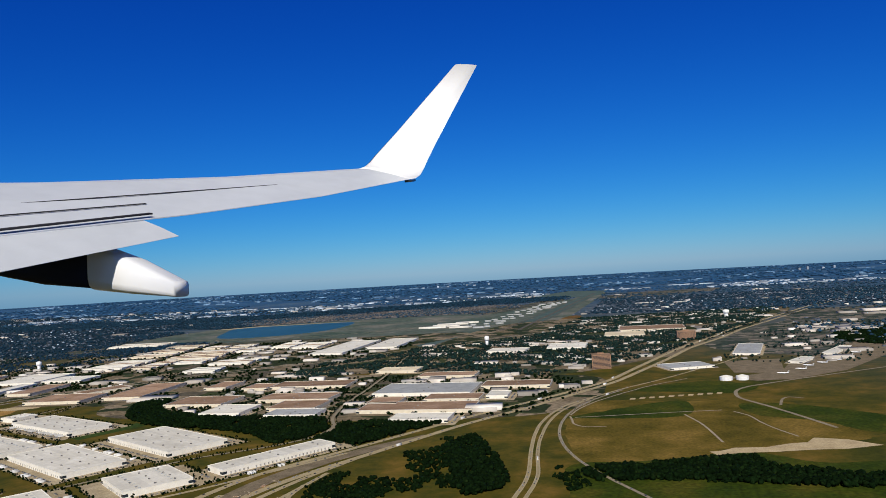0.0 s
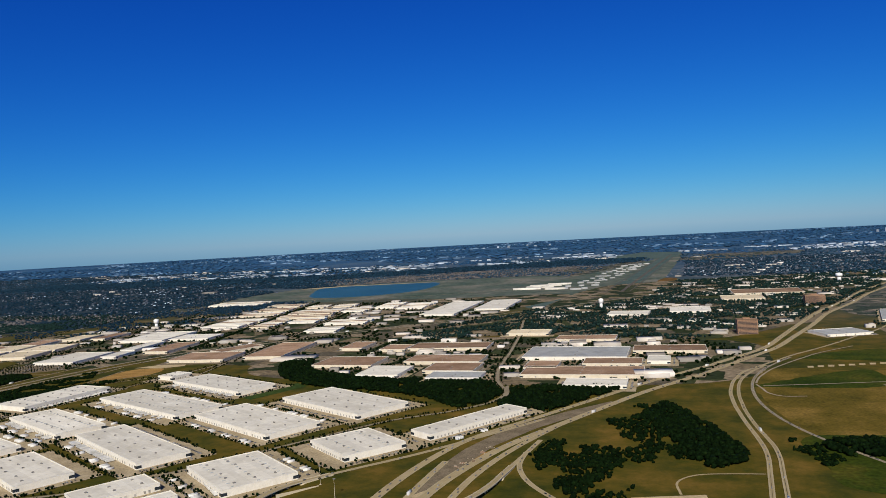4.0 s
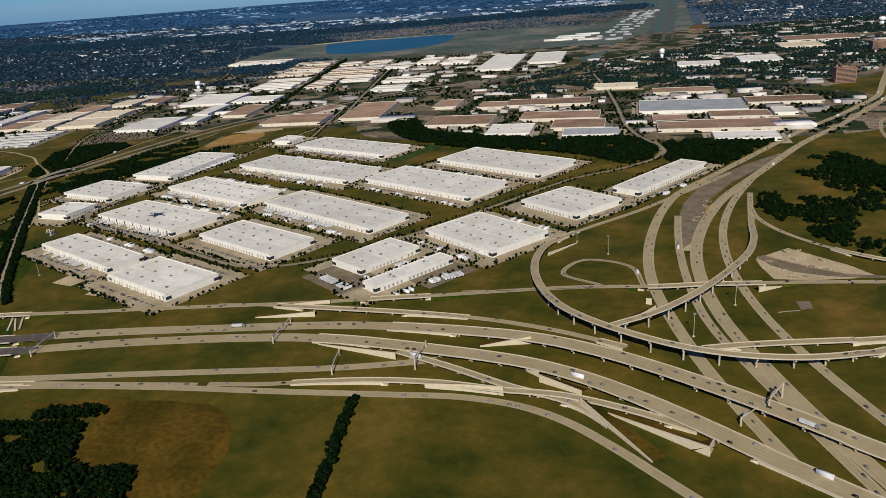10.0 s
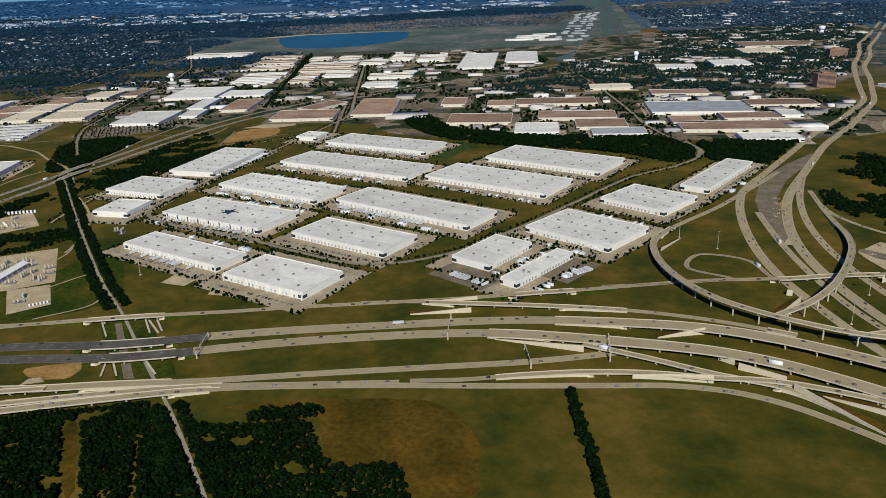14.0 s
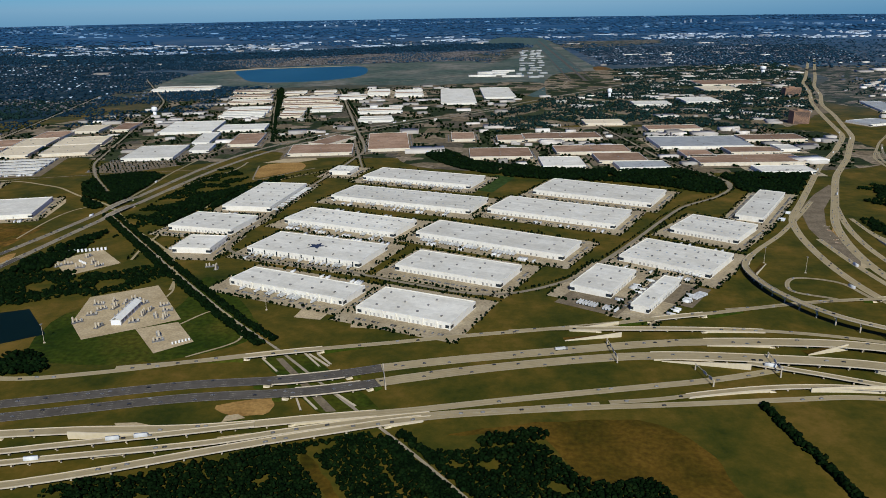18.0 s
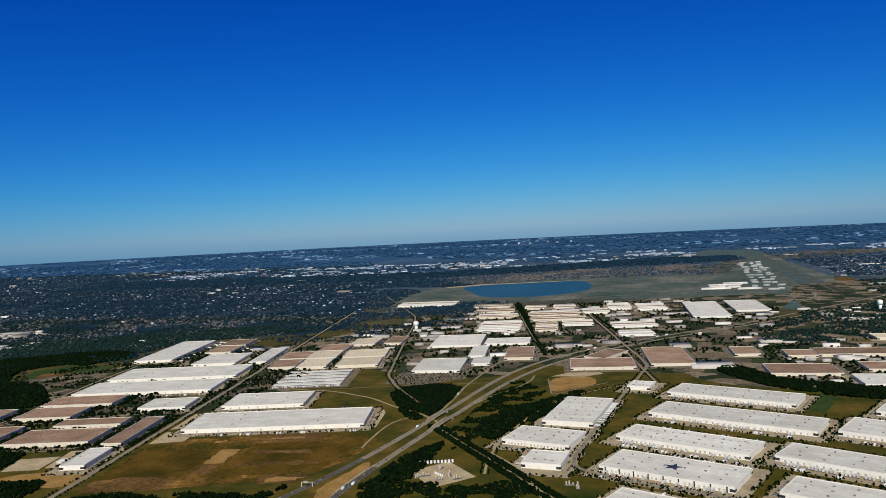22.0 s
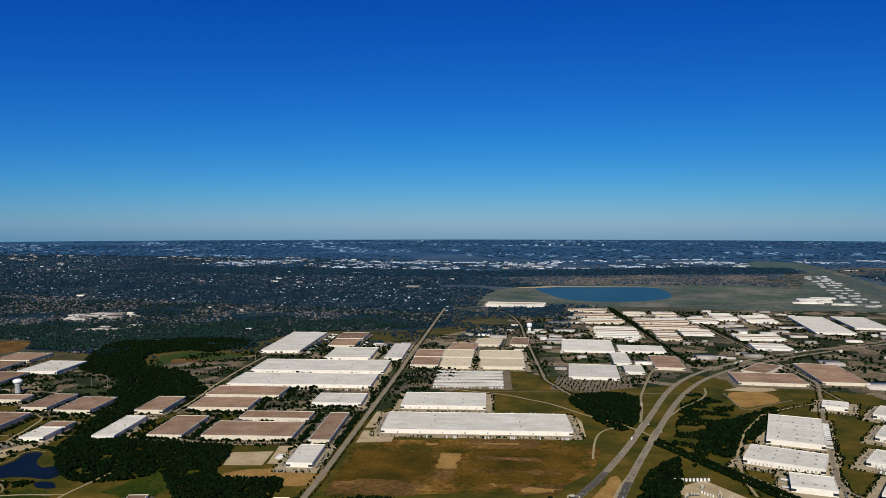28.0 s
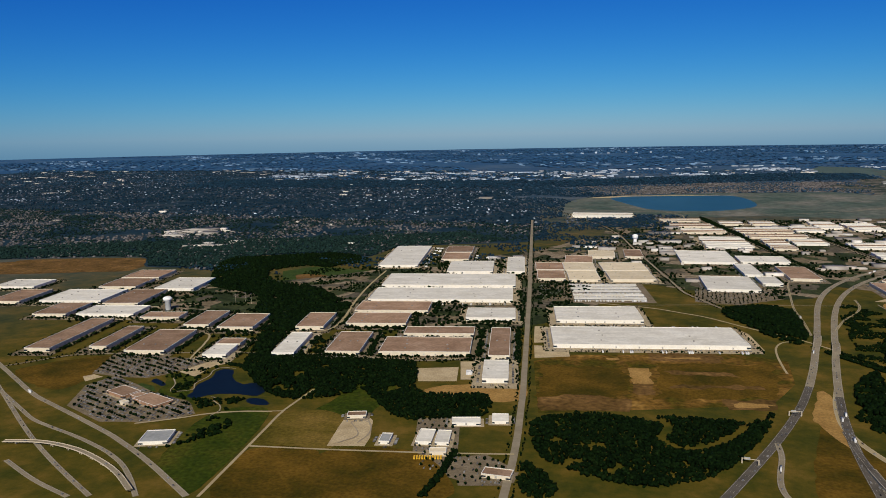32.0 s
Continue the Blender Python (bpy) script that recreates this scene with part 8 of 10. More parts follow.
many_boxes("flat_roofs", tx, ty, term.uniform(6, 14, 39), term.uniform(4, 8, 39), term.uniform(1.2, 2.2, 39), np.full(39, 0.12), MAT["grey_roof"], "pale flat roofs of the airfield's terminal and hangars", "buildings")
for fx, fy, fw, fd in ((-258, 938, 34, 9), (-250, 962, 28, 8), (-244, 985, 40, 9), (-230, 1006, 30, 8), (-222, 930, 24, 8), (-236, 955, 16, 7)):
    many_boxes("flat_roofs", np.array([fx * 1.0]), np.array([fy * 1.0]), np.array([fw * 1.0]), np.array([fd * 1.0]), np.array([2.0]), np.array([0.12]), MAT["white_roof"], "white roof of a long shed beside the airfield", "buildings")


# ---- towers and other single buildings ----
def water_tower(x, y, height, tank_r, bulb=False):
    ob = thing("water_tower", pose(x, y, 0), "white steel water tower on a broad pedestal" if not bulb else "water tower with a flat white tank on a wide grey pedestal", "water tower", "water towers")
    if bulb:
        Pile().tube([(0, 0, 0), (0, 0, 0.5), (0, 0, height * 0.55), (0, 0, height * 0.66)], [tank_r * 0.74, tank_r * 0.66, tank_r * 0.66, tank_r * 0.8], 20).link("stem", MAT["grey_roof"], ob, smooth=True)
        Pile().tube([(0, 0, height * 0.64), (0, 0, height * 0.72), (0, 0, height * 0.84), (0, 0, height * 0.91), (0, 0, height * 0.95)], [tank_r * 0.78, tank_r * 1.08, tank_r * 1.12, tank_r * 0.8, 0.25], 24).link("tank", MAT["tank_white"], ob, smooth=True)
    else:
        Pile().tube([(0, 0, 0), (0, 0, height * 0.55)], [tank_r * 0.62, tank_r * 0.6], 16).link("pedestal", MAT["tank_white"], ob, smooth=True)
        Pile().tube([(0, 0, height * 0.52), (0, 0, height * 0.62), (0, 0, height * 0.92), (0, 0, height)], [tank_r * 0.62, tank_r, tank_r, tank_r * 0.35], 20).link("tank", MAT["tank_white"], ob, smooth=True)
    Pile().box(-0.15, 0.15, -tank_r * 0.64 - 0.05, -tank_r * 0.6, 0, 0.6).link("door", MAT["door_grey"], ob)
    return ob


water_tower(-531, 600, 8.6, 2.3)
water_tower(-138, 703, 9.2, 2.1)
water_tower(-759.9, 283.6, 8.4, 2.3, True)
water_tower(86, 941, 9.0, 3.4)


def office_tower(x, y, w, d, h, ang, label):
    ob = thing("office_tower", pose(x, y, 0, 0, 0, ang), label, "office block")
    Pile().box(-w / 2, w / 2, -d / 2, d / 2, 0, h).link("wall", MAT["brick"], ob)
    Pile().box(-w / 2 - 0.1, w / 2 + 0.1, -d / 2 - 0.1, d / 2 + 0.1, h, h + 0.25).link("roof", MAT["tan_roof"], ob)
    Pile().box(-w * 0.2, w * 0.15, -d * 0.2, d * 0.2, h + 0.25, h + 1.1).link("plant_room", MAT["brick"], ob)
    floors = int(h / 0.8)
    for s in (-1, 1):
        for k in range(floors):
            z = 0.35 + k * (h - 0.4) / floors
            Pile().box(-w / 2 + 0.4, w / 2 - 0.4, s * d / 2 - 0.03, s * d / 2 + 0.03, z, z + 0.36).link("window_band", MAT["glass"], ob)
    return ob


office_tower(-27, 543, 12, 8, 9, 6, "brown brick office block of ten storeys")
office_tower(33, 714, 15, 8, 7, 6, "dark red-brown office block with window bands")
for sx, sy, sh, sw in ((-1010, 3350, 14, 30), (-960, 3420, 20, 24), (-900, 3380, 16, 34), (-830, 3460, 24, 24), (-780, 3400, 14, 40), (-720, 3440, 18, 26), (560, 3200, 22, 26), (600, 3260, 32, 20), (650, 3230, 20, 28), (700, 3280, 28, 22), (1180, 3000, 22, 22), (1230, 3050, 18, 30)):
    sh, sw = sh * 0.42, sw * 0.34
    ob = thing("skyscraper", pose(sx, sy, 0, 0, 0, 8), "pale distant high-rise block on the horizon", "tower block", "skyline")
    Pile().box(-sw / 2, sw / 2, -sw / 2, sw / 2, 0, sh).link("shaft", MAT["hazy_belt_roof"], ob)
    Pile().box(-sw / 3, sw / 3, -sw / 3, sw / 3, sh, sh * 1.08).link("crown_block", MAT["hazy_belt_roof"], ob)


# ---- vehicles ----
def vehicle_meshes():
    b = Pile()
    prof = [(-0.46, 0.06), (-0.46, 0.17), (-0.30, 0.19), (-0.2, 0.29), (0.14, 0.29), (0.26, 0.19), (0.45, 0.16), (0.46, 0.06)]
    n = len(prof)
    for s in (-0.185, 0.185):
        b.v += [(x, s, z) for x, z in prof]
    b.f += [tuple(range(n)), tuple(reversed(range(n, 2 * n)))] + [(i, i + n, (i + 1) % n + n, (i + 1) % n) for i in range(n)]
    body = bpy.data.meshes.new("body")
    body.from_pydata(b.v, [], b.f)
    body.materials.append(MAT["car_paint"])
    g = Pile().add([(-0.285, -0.165, 0.2), (-0.285, 0.165, 0.2), (-0.205, 0.15, 0.296), (-0.205, -0.15, 0.296)], [(0, 3, 2, 1)])
    g.add([(0.245, -0.165, 0.2), (0.245, 0.165, 0.2), (0.145, 0.15, 0.296), (0.145, -0.15, 0.296)], [(0, 1, 2, 3)])
    for s in (-1, 1):
        g.add([(-0.26, s * 0.188, 0.195), (0.22, s * 0.188, 0.195), (0.13, s * 0.188, 0.28), (-0.19, s * 0.188, 0.28)], [(0, 1, 2, 3) if s < 0 else (3, 2, 1, 0)])
    glass = bpy.data.meshes.new("windows")
    glass.from_pydata(g.v, [], g.f)
    glass.materials.append(MAT["glass"])
    w = Pile()
    w.v = [(0.075 * math.cos(k * math.pi / 4), s, 0.075 + 0.075 * math.sin(k * math.pi / 4)) for s in (-0.03, 0.03) for k in range(8)]
    w.f = [tuple(range(8)), tuple(reversed(range(8, 16)))] + [(k, k + 8, (k + 1) % 8 + 8, (k + 1) % 8) for k in range(8)]
    wheels = bpy.data.meshes.new("wheel")
    wheels.from_pydata(w.v, [], w.f)
    wheels.materials.append(MAT["rubber"])
    t = Pile().box(-1.35, 1.35, -0.26, 0.26, 0.24, 0.82)
    box_m = bpy.data.meshes.new("box_body")
    box_m.from_pydata(t.v, [], t.f)
    box_m.materials.append(MAT["trailer"])
    u = Pile().box(-1.25, -0.75, -0.24, 0.24, 0, 0.2).box(0.8, 0.9, -0.2, -0.14, 0, 0.24).box(0.8, 0.9, 0.14, 0.2, 0, 0.24).box(-1.2, 1.2, -0.1, 0.1, 0.19, 0.24)
    run_m = bpy.data.meshes.new("running_gear")
    run_m.from_pydata(u.v, [], u.f)
    run_m.materials.append(MAT["rubber"])
    c = Pile().box(1.45, 2.05, -0.24, 0.24, 0.18, 0.62).box(1.45, 1.9, -0.22, 0.22, 0.62, 0.74).box(1.3, 2.0, -0.22, 0.22, 0.0, 0.18)
    cab = bpy.data.meshes.new("cab")
    cab.from_pydata(c.v, [], c.f)
    cab.materials.append(MAT["car_paint"])
    return body, glass, wheels, box_m, run_m, cab


V_BODY, V_GLASS, V_WHEELS, V_BOX, V_GEAR, V_CAB = vehicle_meshes()


def car(x, y, z, ang, s=1.0):
    ob = thing("car", pose(x, y, z, 0, 0, ang), "car driving on the freeway", "car", "cars on the road")
    share("body", V_BODY, ob, Matrix())
    share("windows", V_GLASS, ob, Matrix())
    for wx, wy in ((-0.28, -0.165), (-0.28, 0.165), (0.28, -0.165), (0.28, 0.165)):
        share("wheel", V_WHEELS, ob, pose(wx, wy, 0))
    return ob


def trailer(x, y, z, ang, cab=False):
    ob = thing("truck" if cab else "semi_trailer", pose(x, y, z, 0, 0, ang), "white semi-trailer truck on the freeway" if cab else "white semi-trailer parked at a dock", "truck" if cab else "trailer", "trucks")
    share("box_body", V_BOX, ob, Matrix())
    share("running_gear", V_GEAR, ob, Matrix())
    if cab:
        share("cab", V_CAB, ob, Matrix())
    return ob


def traffic():
    rng = random.Random(5)
    count, far = 0, []
    lift = 0.085
    for name, kind, width, pts in ROADS:
        lift += 0.0016
        if kind not in "mdrfa":
            continue
        mean = {"a": 4.0, "m": 4.0, "d": 4.0, "r": 9, "f": 9}[kind]
        seg = np.hypot(*np.diff(pts[:, :2], axis=0).T)
        along = np.concatenate([[0], np.cumsum(seg)])
        lanes = max(1, round((width - 0.8) / 0.78))
        s = rng.uniform(1, mean)
        while s < along[-1] - 1:
            i = min(int(np.searchsorted(along, s)), len(pts) - 1)
            i = max(i, 1)
            f = (s - along[i - 1]) / max(along[i] - along[i - 1], 1e-6)
            p = pts[i - 1] * (1 - f) + pts[i] * f
            d = pts[i] - pts[i - 1]
            a = math.atan2(d[1], d[0])
            off = ((rng.randrange(lanes) + 0.5) / lanes - 0.5) * (width - 0.8)
            x, y, z = p[0] - math.sin(a) * off, p[1] + math.cos(a) * off, p[2] + lift + 0.008
            if count >= 200 or p[1] >= 330:
                far.append((x, y, z, a))
            else:
                if rng.random() < 0.03:
                    trailer(x, y, z, math.degrees(a), True)
                else:
                    car(x, y, z, math.degrees(a))
                count += 1
            s += rng.expovariate(1 / mean) + 1.6
    far = np.array(far)
    big = np.random.RandomState(4).uniform(size=len(far)) < 0.04
    for pick, size, label in ((~big, (0.92, 0.37, 0.3), "steady stream of cars on the freeways"), (big, (2.7, 0.52, 0.8), "white trucks among the freeway traffic")):
        q = far[pick]
        one = np.ones(len(q))
        ob = many_boxes("traffic", q[:, 0], q[:, 1], one * size[0], one * size[1], one * size[2], q[:, 3], MAT["trailer" if size[0] > 2 else "car_paint"], label, "traffic", 0.3 if size[0] < 2 else 0.0)
        up = np.repeat(q[:, 2], len(ob.data.vertices) // len(q))
        co = np.empty(len(ob.data.vertices) * 3)
        ob.data.vertices.foreach_get("co", co)
        co[2::3] += up
        ob.data.vertices.foreach_set("co", co)


traffic()


def parked_trailers():
    rng = random.Random(8)
    n = 0
    for x, y, w, d, ang in FOOT[:19]:
        long_x = w >= d
        span, side = (w, d / 2) if long_x else (d, w / 2)
        s = -1 if rng.random() < 0.75 else 1
        k = int((span - 5) / 1.15)
        for j in range(k):
            if rng.random() < 0.56 or n > 120:
                continue
            u = (j + 0.5) / k * (span - 5) - (span - 5) / 2
            lx, ly = (u, s * (side + 1.5)) if long_x else (s * (side + 1.5), u)
            c, sn = math.cos(radians(ang)), math.sin(radians(ang))
            a = ang + (90 if long_x else 0) + (180 if s > 0 else 0)
            trailer(x + lx * c - ly * sn, y + lx * sn + ly * c, 0.083, a)
            n += 1


parked_trailers()


def parked_cars():
    """Rows of parked cars in yards and lots, as stuff."""
    rs = np.random.RandomState(3)
    X, Y, A = [], [], []
    for i, (x, y, w, d, ang) in enumerate(FOOT):
        if y > 620:
            continue
        c, s = math.cos(radians(ang)), math.sin(radians(ang))
        for side in (-1, 1):
            for ln, off, along in ((w, d / 2 + (3.9 if i < 19 else 2.4), True), (d, w / 2 + (2.4 if i < 19 else 1.8), False)):
                if rs.uniform() < 0.3:
                    continue
                n = int(ln / 0.62)
                u = (np.arange(n) + 0.5) * 0.62 - ln / 2
                u = u[rs.uniform(size=n) < 0.5]
                lx, ly = (u, np.full(len(u), side * off)) if along else (np.full(len(u), side * off), u)
                X.append(x + lx * c - ly * s)
                Y.append(y + lx * s + ly * c)
                A.append(np.full(len(u), radians(ang) + (math.pi / 2 if along else 0)))
    for poly, ang in LOTS:
        poly = np.array(poly)
        lo, hi = poly.min(0), poly.max(0)
        gx, gy = np.meshgrid(np.arange(lo[0], hi[0], 0.66), np.arange(lo[1], hi[1], 2.1))
        gx, gy = gx.ravel(), gy.ravel()
        ok = inside(poly, gx, gy) & (rs.uniform(size=gx.size) < 0.14) & free(gx, gy, 0.4)
        X.append(gx[ok])
        Y.append(gy[ok])
        A.append(np.full(ok.sum(), math.pi / 2))
    x, y, a = np.concatenate(X), np.concatenate(Y), np.concatenate(A)
    n = len(x)
    many_boxes("parked_cars", x, y, np.full(n, 0.9), np.full(n, 0.37), rs.uniform(0.26, 0.36, n), a, MAT["car_paint"], "rows of parked cars of many colours", "parked cars", 0.3, 0.085)


parked_cars()


# ---- street trees round the warehouses ----
def yard_trees():
    rng = random.Random(21)
    spots = []
    for i, (x, y, w, d, ang) in enumerate(FOOT):
        if y > 560 or i > 19 + 41:
            continue
        mx, my = (4.6, 7.3) if i < 19 else (3.8, 5.4)
        W, D = w / 2 + mx, d / 2 + my
        c, s = math.cos(radians(ang)), math.sin(radians(ang))
        step = 0.95 if i < 19 else 1.3
        k = int(2 * (2 * W + 2 * D) / step)
        for j in range(k):
            e = rng.random() * (4 * W + 4 * D)
            if e < 2 * W:
                lx, ly = e - W, -D
            elif e < 4 * W:
                lx, ly = e - 3 * W, D
            elif e < 4 * W + 2 * D:
                lx, ly = -W, e - 4 * W - D
            else:
                lx, ly = W, e - 4 * W - 3 * D
            lx += rng.uniform(-0.9, 0.9)
            ly += rng.uniform(-0.9, 0.9)
            spots.append((x + lx * c - ly * s, y + lx * s + ly * c, i))
    xy = np.array([(a, b) for a, b, _ in spots])
    ok = free(xy[:, 0], xy[:, 1], 0.5)
    near = [s for s, g in zip(spots, ok) if g]
    rng.shuffle(near)
    near.sort(key=lambda q: q[2] >= 19)
    for x, y, i in near[:150]:
        tree(x, y, rng.randrange(4), rng.uniform(0.7, 1.15), rng.uniform(0, 360))
    rest = np.array([(x, y) for x, y, _ in near[150:]])
    rs = np.random.RandomState(9)
    r = rs.uniform(0.24, 0.48, len(rest))
    j = rs.uniform(-0.25, 0.25, (len(rest), 2))
    few = rs.uniform(size=len(rest)) < 0.3
    cen = np.concatenate([np.column_stack([rest, r * 1.2]), np.column_stack([rest + j, r * 0.8])[few]])
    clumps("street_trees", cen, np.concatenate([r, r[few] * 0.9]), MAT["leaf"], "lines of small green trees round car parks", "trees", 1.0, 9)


yard_trees()


def road_trees():
    """Lines of small trees along the streets of the park."""
    rs = np.random.RandomState(17)
    X, Y = [], []
    for name, kind, width, pts in ROADS:
        if not name.startswith(("park_", "mid_road", "row_road", "tower_road", "arterial", "cross_road")):
            continue
        seg = np.concatenate([[0], np.cumsum(np.hypot(*np.diff(pts[:, :2], axis=0).T))])
        for side in (-1, 1):
            s = np.arange(0, seg[-1], 1.1)
            s = s[rs.uniform(size=len(s)) < 0.62] + rs.uniform(-0.3, 0.3)
            line = offset_line(pts, side * (width / 2 + 1.0))
            X.append(np.interp(s, seg, line[:, 0]) + rs.uniform(-0.4, 0.4, len(s)))
            Y.append(np.interp(s, seg, line[:, 1]) + rs.uniform(-0.4, 0.4, len(s)))
    x, y = np.concatenate(X), np.concatenate(Y)
    ok = free(x, y, 0.35)
    x, y = x[ok], y[ok]
    r = rs.uniform(0.24, 0.5, len(x))
    clumps("roadside_trees", np.stack([x, y, r * 1.2], 1), r, MAT["leaf"], "lines of small green trees along park streets", "trees", 1.0, 18)


road_trees()


def trailer_park():
    """Further rows of parked semi-trailers in the truck courts."""
    rs = np.random.RandomState(6)
    X, Y, A = [], [], []
    for x, y, w, d, ang in FOOT[:48]:
        if x < -560 and y < 340:
            continue
        long_x = w >= d
        span, side = (w, d / 2) if long_x else (d, w / 2)
        c, sn = math.cos(radians(ang)), math.sin(radians(ang))
        for s in (-1, 1):
            if rs.uniform() < 0.5:
                continue
            u = np.arange(-span / 2 + 2, span / 2 - 2, 0.8)
            u = u[rs.uniform(size=len(u)) < 0.4 * np.sin(u * 0.25 + x) ** 4]
            v = np.full(len(u), s * (side + 5.6))
            lx, ly = (u, v) if long_x else (v, u)
            X.append(x + lx * c - ly * sn)
            Y.append(y + lx * sn + ly * c)
            A.append(np.full(len(u), radians(ang) + (math.pi / 2 if long_x else 0)))
    x, y, a = np.concatenate(X), np.concatenate(Y), np.concatenate(A)
    ok = free(x, y, 0.8)
    x, y, a = x[ok], y[ok], a[ok]
    n = len(x)
    many_boxes("parked_trailers", x, y, np.full(n, 2.6), np.full(n, 0.5), rs.uniform(0.7, 0.82, n), a, MAT["trailer"], "rows of white semi-trailers parked in truck courts", "parked trailers", 0.0, 0.085)


trailer_park()


def lot_trees():
    """Small trees on the islands of the car parks."""
    rs = np.random.RandomState(33)
    X, Y = [], []
    for poly, _ in LOTS:
        poly = np.array(poly)
        lo, hi = poly.min(0), poly.max(0)
        gx, gy = np.meshgrid(np.arange(lo[0], hi[0], 2.4), np.arange(lo[1], hi[1], 4.2))
        gx, gy = gx.ravel() + rs.uniform(-0.5, 0.5, gx.size), gy.ravel() + 1.05
        ok = inside(poly, gx, gy) & (rs.uniform(size=gx.size) < 0.9) & free(gx, gy, 0.4)
        X.append(gx[ok])
        Y.append(gy[ok])
    x, y = np.concatenate(X), np.concatenate(Y)
    r = rs.uniform(0.35, 0.6, len(x))
    clumps("lot_trees", np.stack([x, y, r * 1.4], 1), r, MAT["leaf"], "small green trees on parking islands", "trees", 1.0, 34)


lot_trees()


def hospital_trees():
    """Slanted rows of round trees and cars in the hospital's car parks."""
    rs = np.random.RandomState(61)
    X, Y, CX, CY = [], [], [], []
    c, s = math.cos(radians(-17)), math.sin(radians(-17))
    for poly in HOSPITAL_LOTS:
        poly = np.array(poly)
        mid = poly.mean(0)
        for step, row, keep, bx, by in ((1.6, 3.4, 0.62, X, Y), (0.5, 1.7, 0.3, CX, CY)):
            u, v = np.meshgrid(np.arange(-45, 45, step), np.arange(-30, 30, row))
            u, v = u.ravel() + rs.uniform(-0.2, 0.2, u.size), v.ravel() + (0.0 if row > 2 else 0.5)
            x, y = mid[0] + u * c - v * s, mid[1] + u * s + v * c
            ok = inside(poly, x, y) & (rs.uniform(size=x.size) < keep) & free(x, y, 0.6)
            bx.append(x[ok])
            by.append(y[ok])
    x, y = np.concatenate(X), np.concatenate(Y)
    r = rs.uniform(0.42, 0.75, len(x))
    clumps("lot_trees", np.stack([x, y, r * 1.2], 1), r, MAT["leaf"], "round dark trees in rows across a hospital car park", "trees", 0.9, 62)
    x, y = np.concatenate(CX), np.concatenate(CY)
    n = len(x)
    many_boxes("parked_cars", x, y, np.full(n, 0.9), np.full(n, 0.37), rs.uniform(0.26, 0.36, n), np.full(n, radians(73)), MAT["car_paint"], "rows of parked cars outside a hospital", "parked cars", 0.3, 0.085)


hospital_trees()


def west_rows():
    """Dense lines of trees along the sides of the western warehouses."""
    rs = np.random.RandomState(63)
    X, Y = [], []
    for x, y, w, d, ang in FOOT:
        if x > -560 or not 200 < y < 330:
            continue
        c, s = math.cos(radians(ang)), math.sin(radians(ang))
        for ln, off, along in ((d, w / 2 + 3.0, False), (d, w / 2 + 4.2, False), (w, -d / 2 - 2.4, True), (w, -d / 2 - 3.4, True)):
            u = np.arange(-ln / 2, ln / 2, 0.9)
            u = u[rs.uniform(size=len(u)) < 0.72]
            u = u + rs.uniform(-0.4, 0.4, len(u))
            v = np.full(len(u), off) + rs.uniform(-0.6, 0.6, len(u))
            lx, ly = (u, v) if along else (v, u)
            X.append(x + lx * c - ly * s)
            Y.append(y + lx * s + ly * c)
    x, y = np.concatenate(X), np.concatenate(Y)
    ok = free(x, y, 0.8)
    x, y = x[ok], y[ok]
    r = rs.uniform(0.4, 0.85, len(x))
    clumps("street_trees", np.stack([x, y, r * 1.1], 1), r, MAT["leaf"], "dense lines of dark trees beside warehouses", "trees", 0.9, 64)


west_rows()


def hedge(line, sides, seed, r=(0.35, 0.7), gap=0.5, label="dense dark hedge of trees along a railway"):
    pts = curve_points([(x, y, 0) for x, y in line], gap)
    rs = np.random.RandomState(seed)
    cen, rad = [], []
    for lo, hi in sides:
        for _ in range(5):
            off = rs.uniform(lo, hi, len(pts))
            d = np.gradient(pts[:, :2], axis=0)
            d /= np.linalg.norm(d, axis=1, keepdims=True)
            q = pts[:, :2] + np.stack([-d[:, 1], d[:, 0]], 1) * off[:, None] + rs.uniform(-0.3, 0.3, (len(pts), 2))
            k = rs.uniform(*r, len(pts))
            ok = (rs.uniform(size=len(pts)) < 0.9) & free(q[:, 0], q[:, 1], 0.2)
            cen.append(np.column_stack([q, k * 0.9])[ok])
            rad.append(k[ok])
    return clumps("hedge", np.concatenate(cen), np.concatenate(rad), MAT["leaf"], label, "hedge", 0.95, seed)


def loose_trees(poly, n, seed, r=(0.3, 0.75), label="loose dark shrubs on rough grass", cut=-0.1, scale=0.08):
    x, y, rs = scatter(poly, n, seed, 0.6)
    ok = density(x, y, scale, seed) > cut
    x, y = x[ok], y[ok]
    rad = rs.uniform(*r, len(x))
    j = rs.uniform(-0.6, 0.6, (len(x), 2)) * rad[:, None]
    cen = np.concatenate([np.stack([x, y, rad * 0.7], 1), np.stack([x + j[:, 0], y + j[:, 1], rad * 0.5], 1)])
    return clumps("shrubs", cen, np.concatenate([rad, rad * 0.8]), MAT["leaf"], label, "shrubs", 0.85, seed)


def channel_wall(line):
    """A low concrete wall beside the creek and railway where they pass under the freeway."""
    pts = curve_points([(x, y, 0.0) for x, y in line], 1.0)
    ob = thing("channel_wall", pose(line[0][0], line[0][1], 0), "pale concrete channel wall under a freeway bridge", "retaining wall", "channel walls")
    p = Pile()
    a, b = offset_line(pts, 0.22), offset_line(pts, -0.22)
    o = np.array([line[0][0], line[0][1], 0.0])
    hi = np.array([0, 0, 0.3])
    p.add(*ribbon(b + hi - o, a + hi - o))
    p.add(*ribbon(a + hi - o, a - o))
    p.add(*ribbon(b - o, b + hi - o))
    p.link("wall", MAT["barrier"], ob)
    return ob


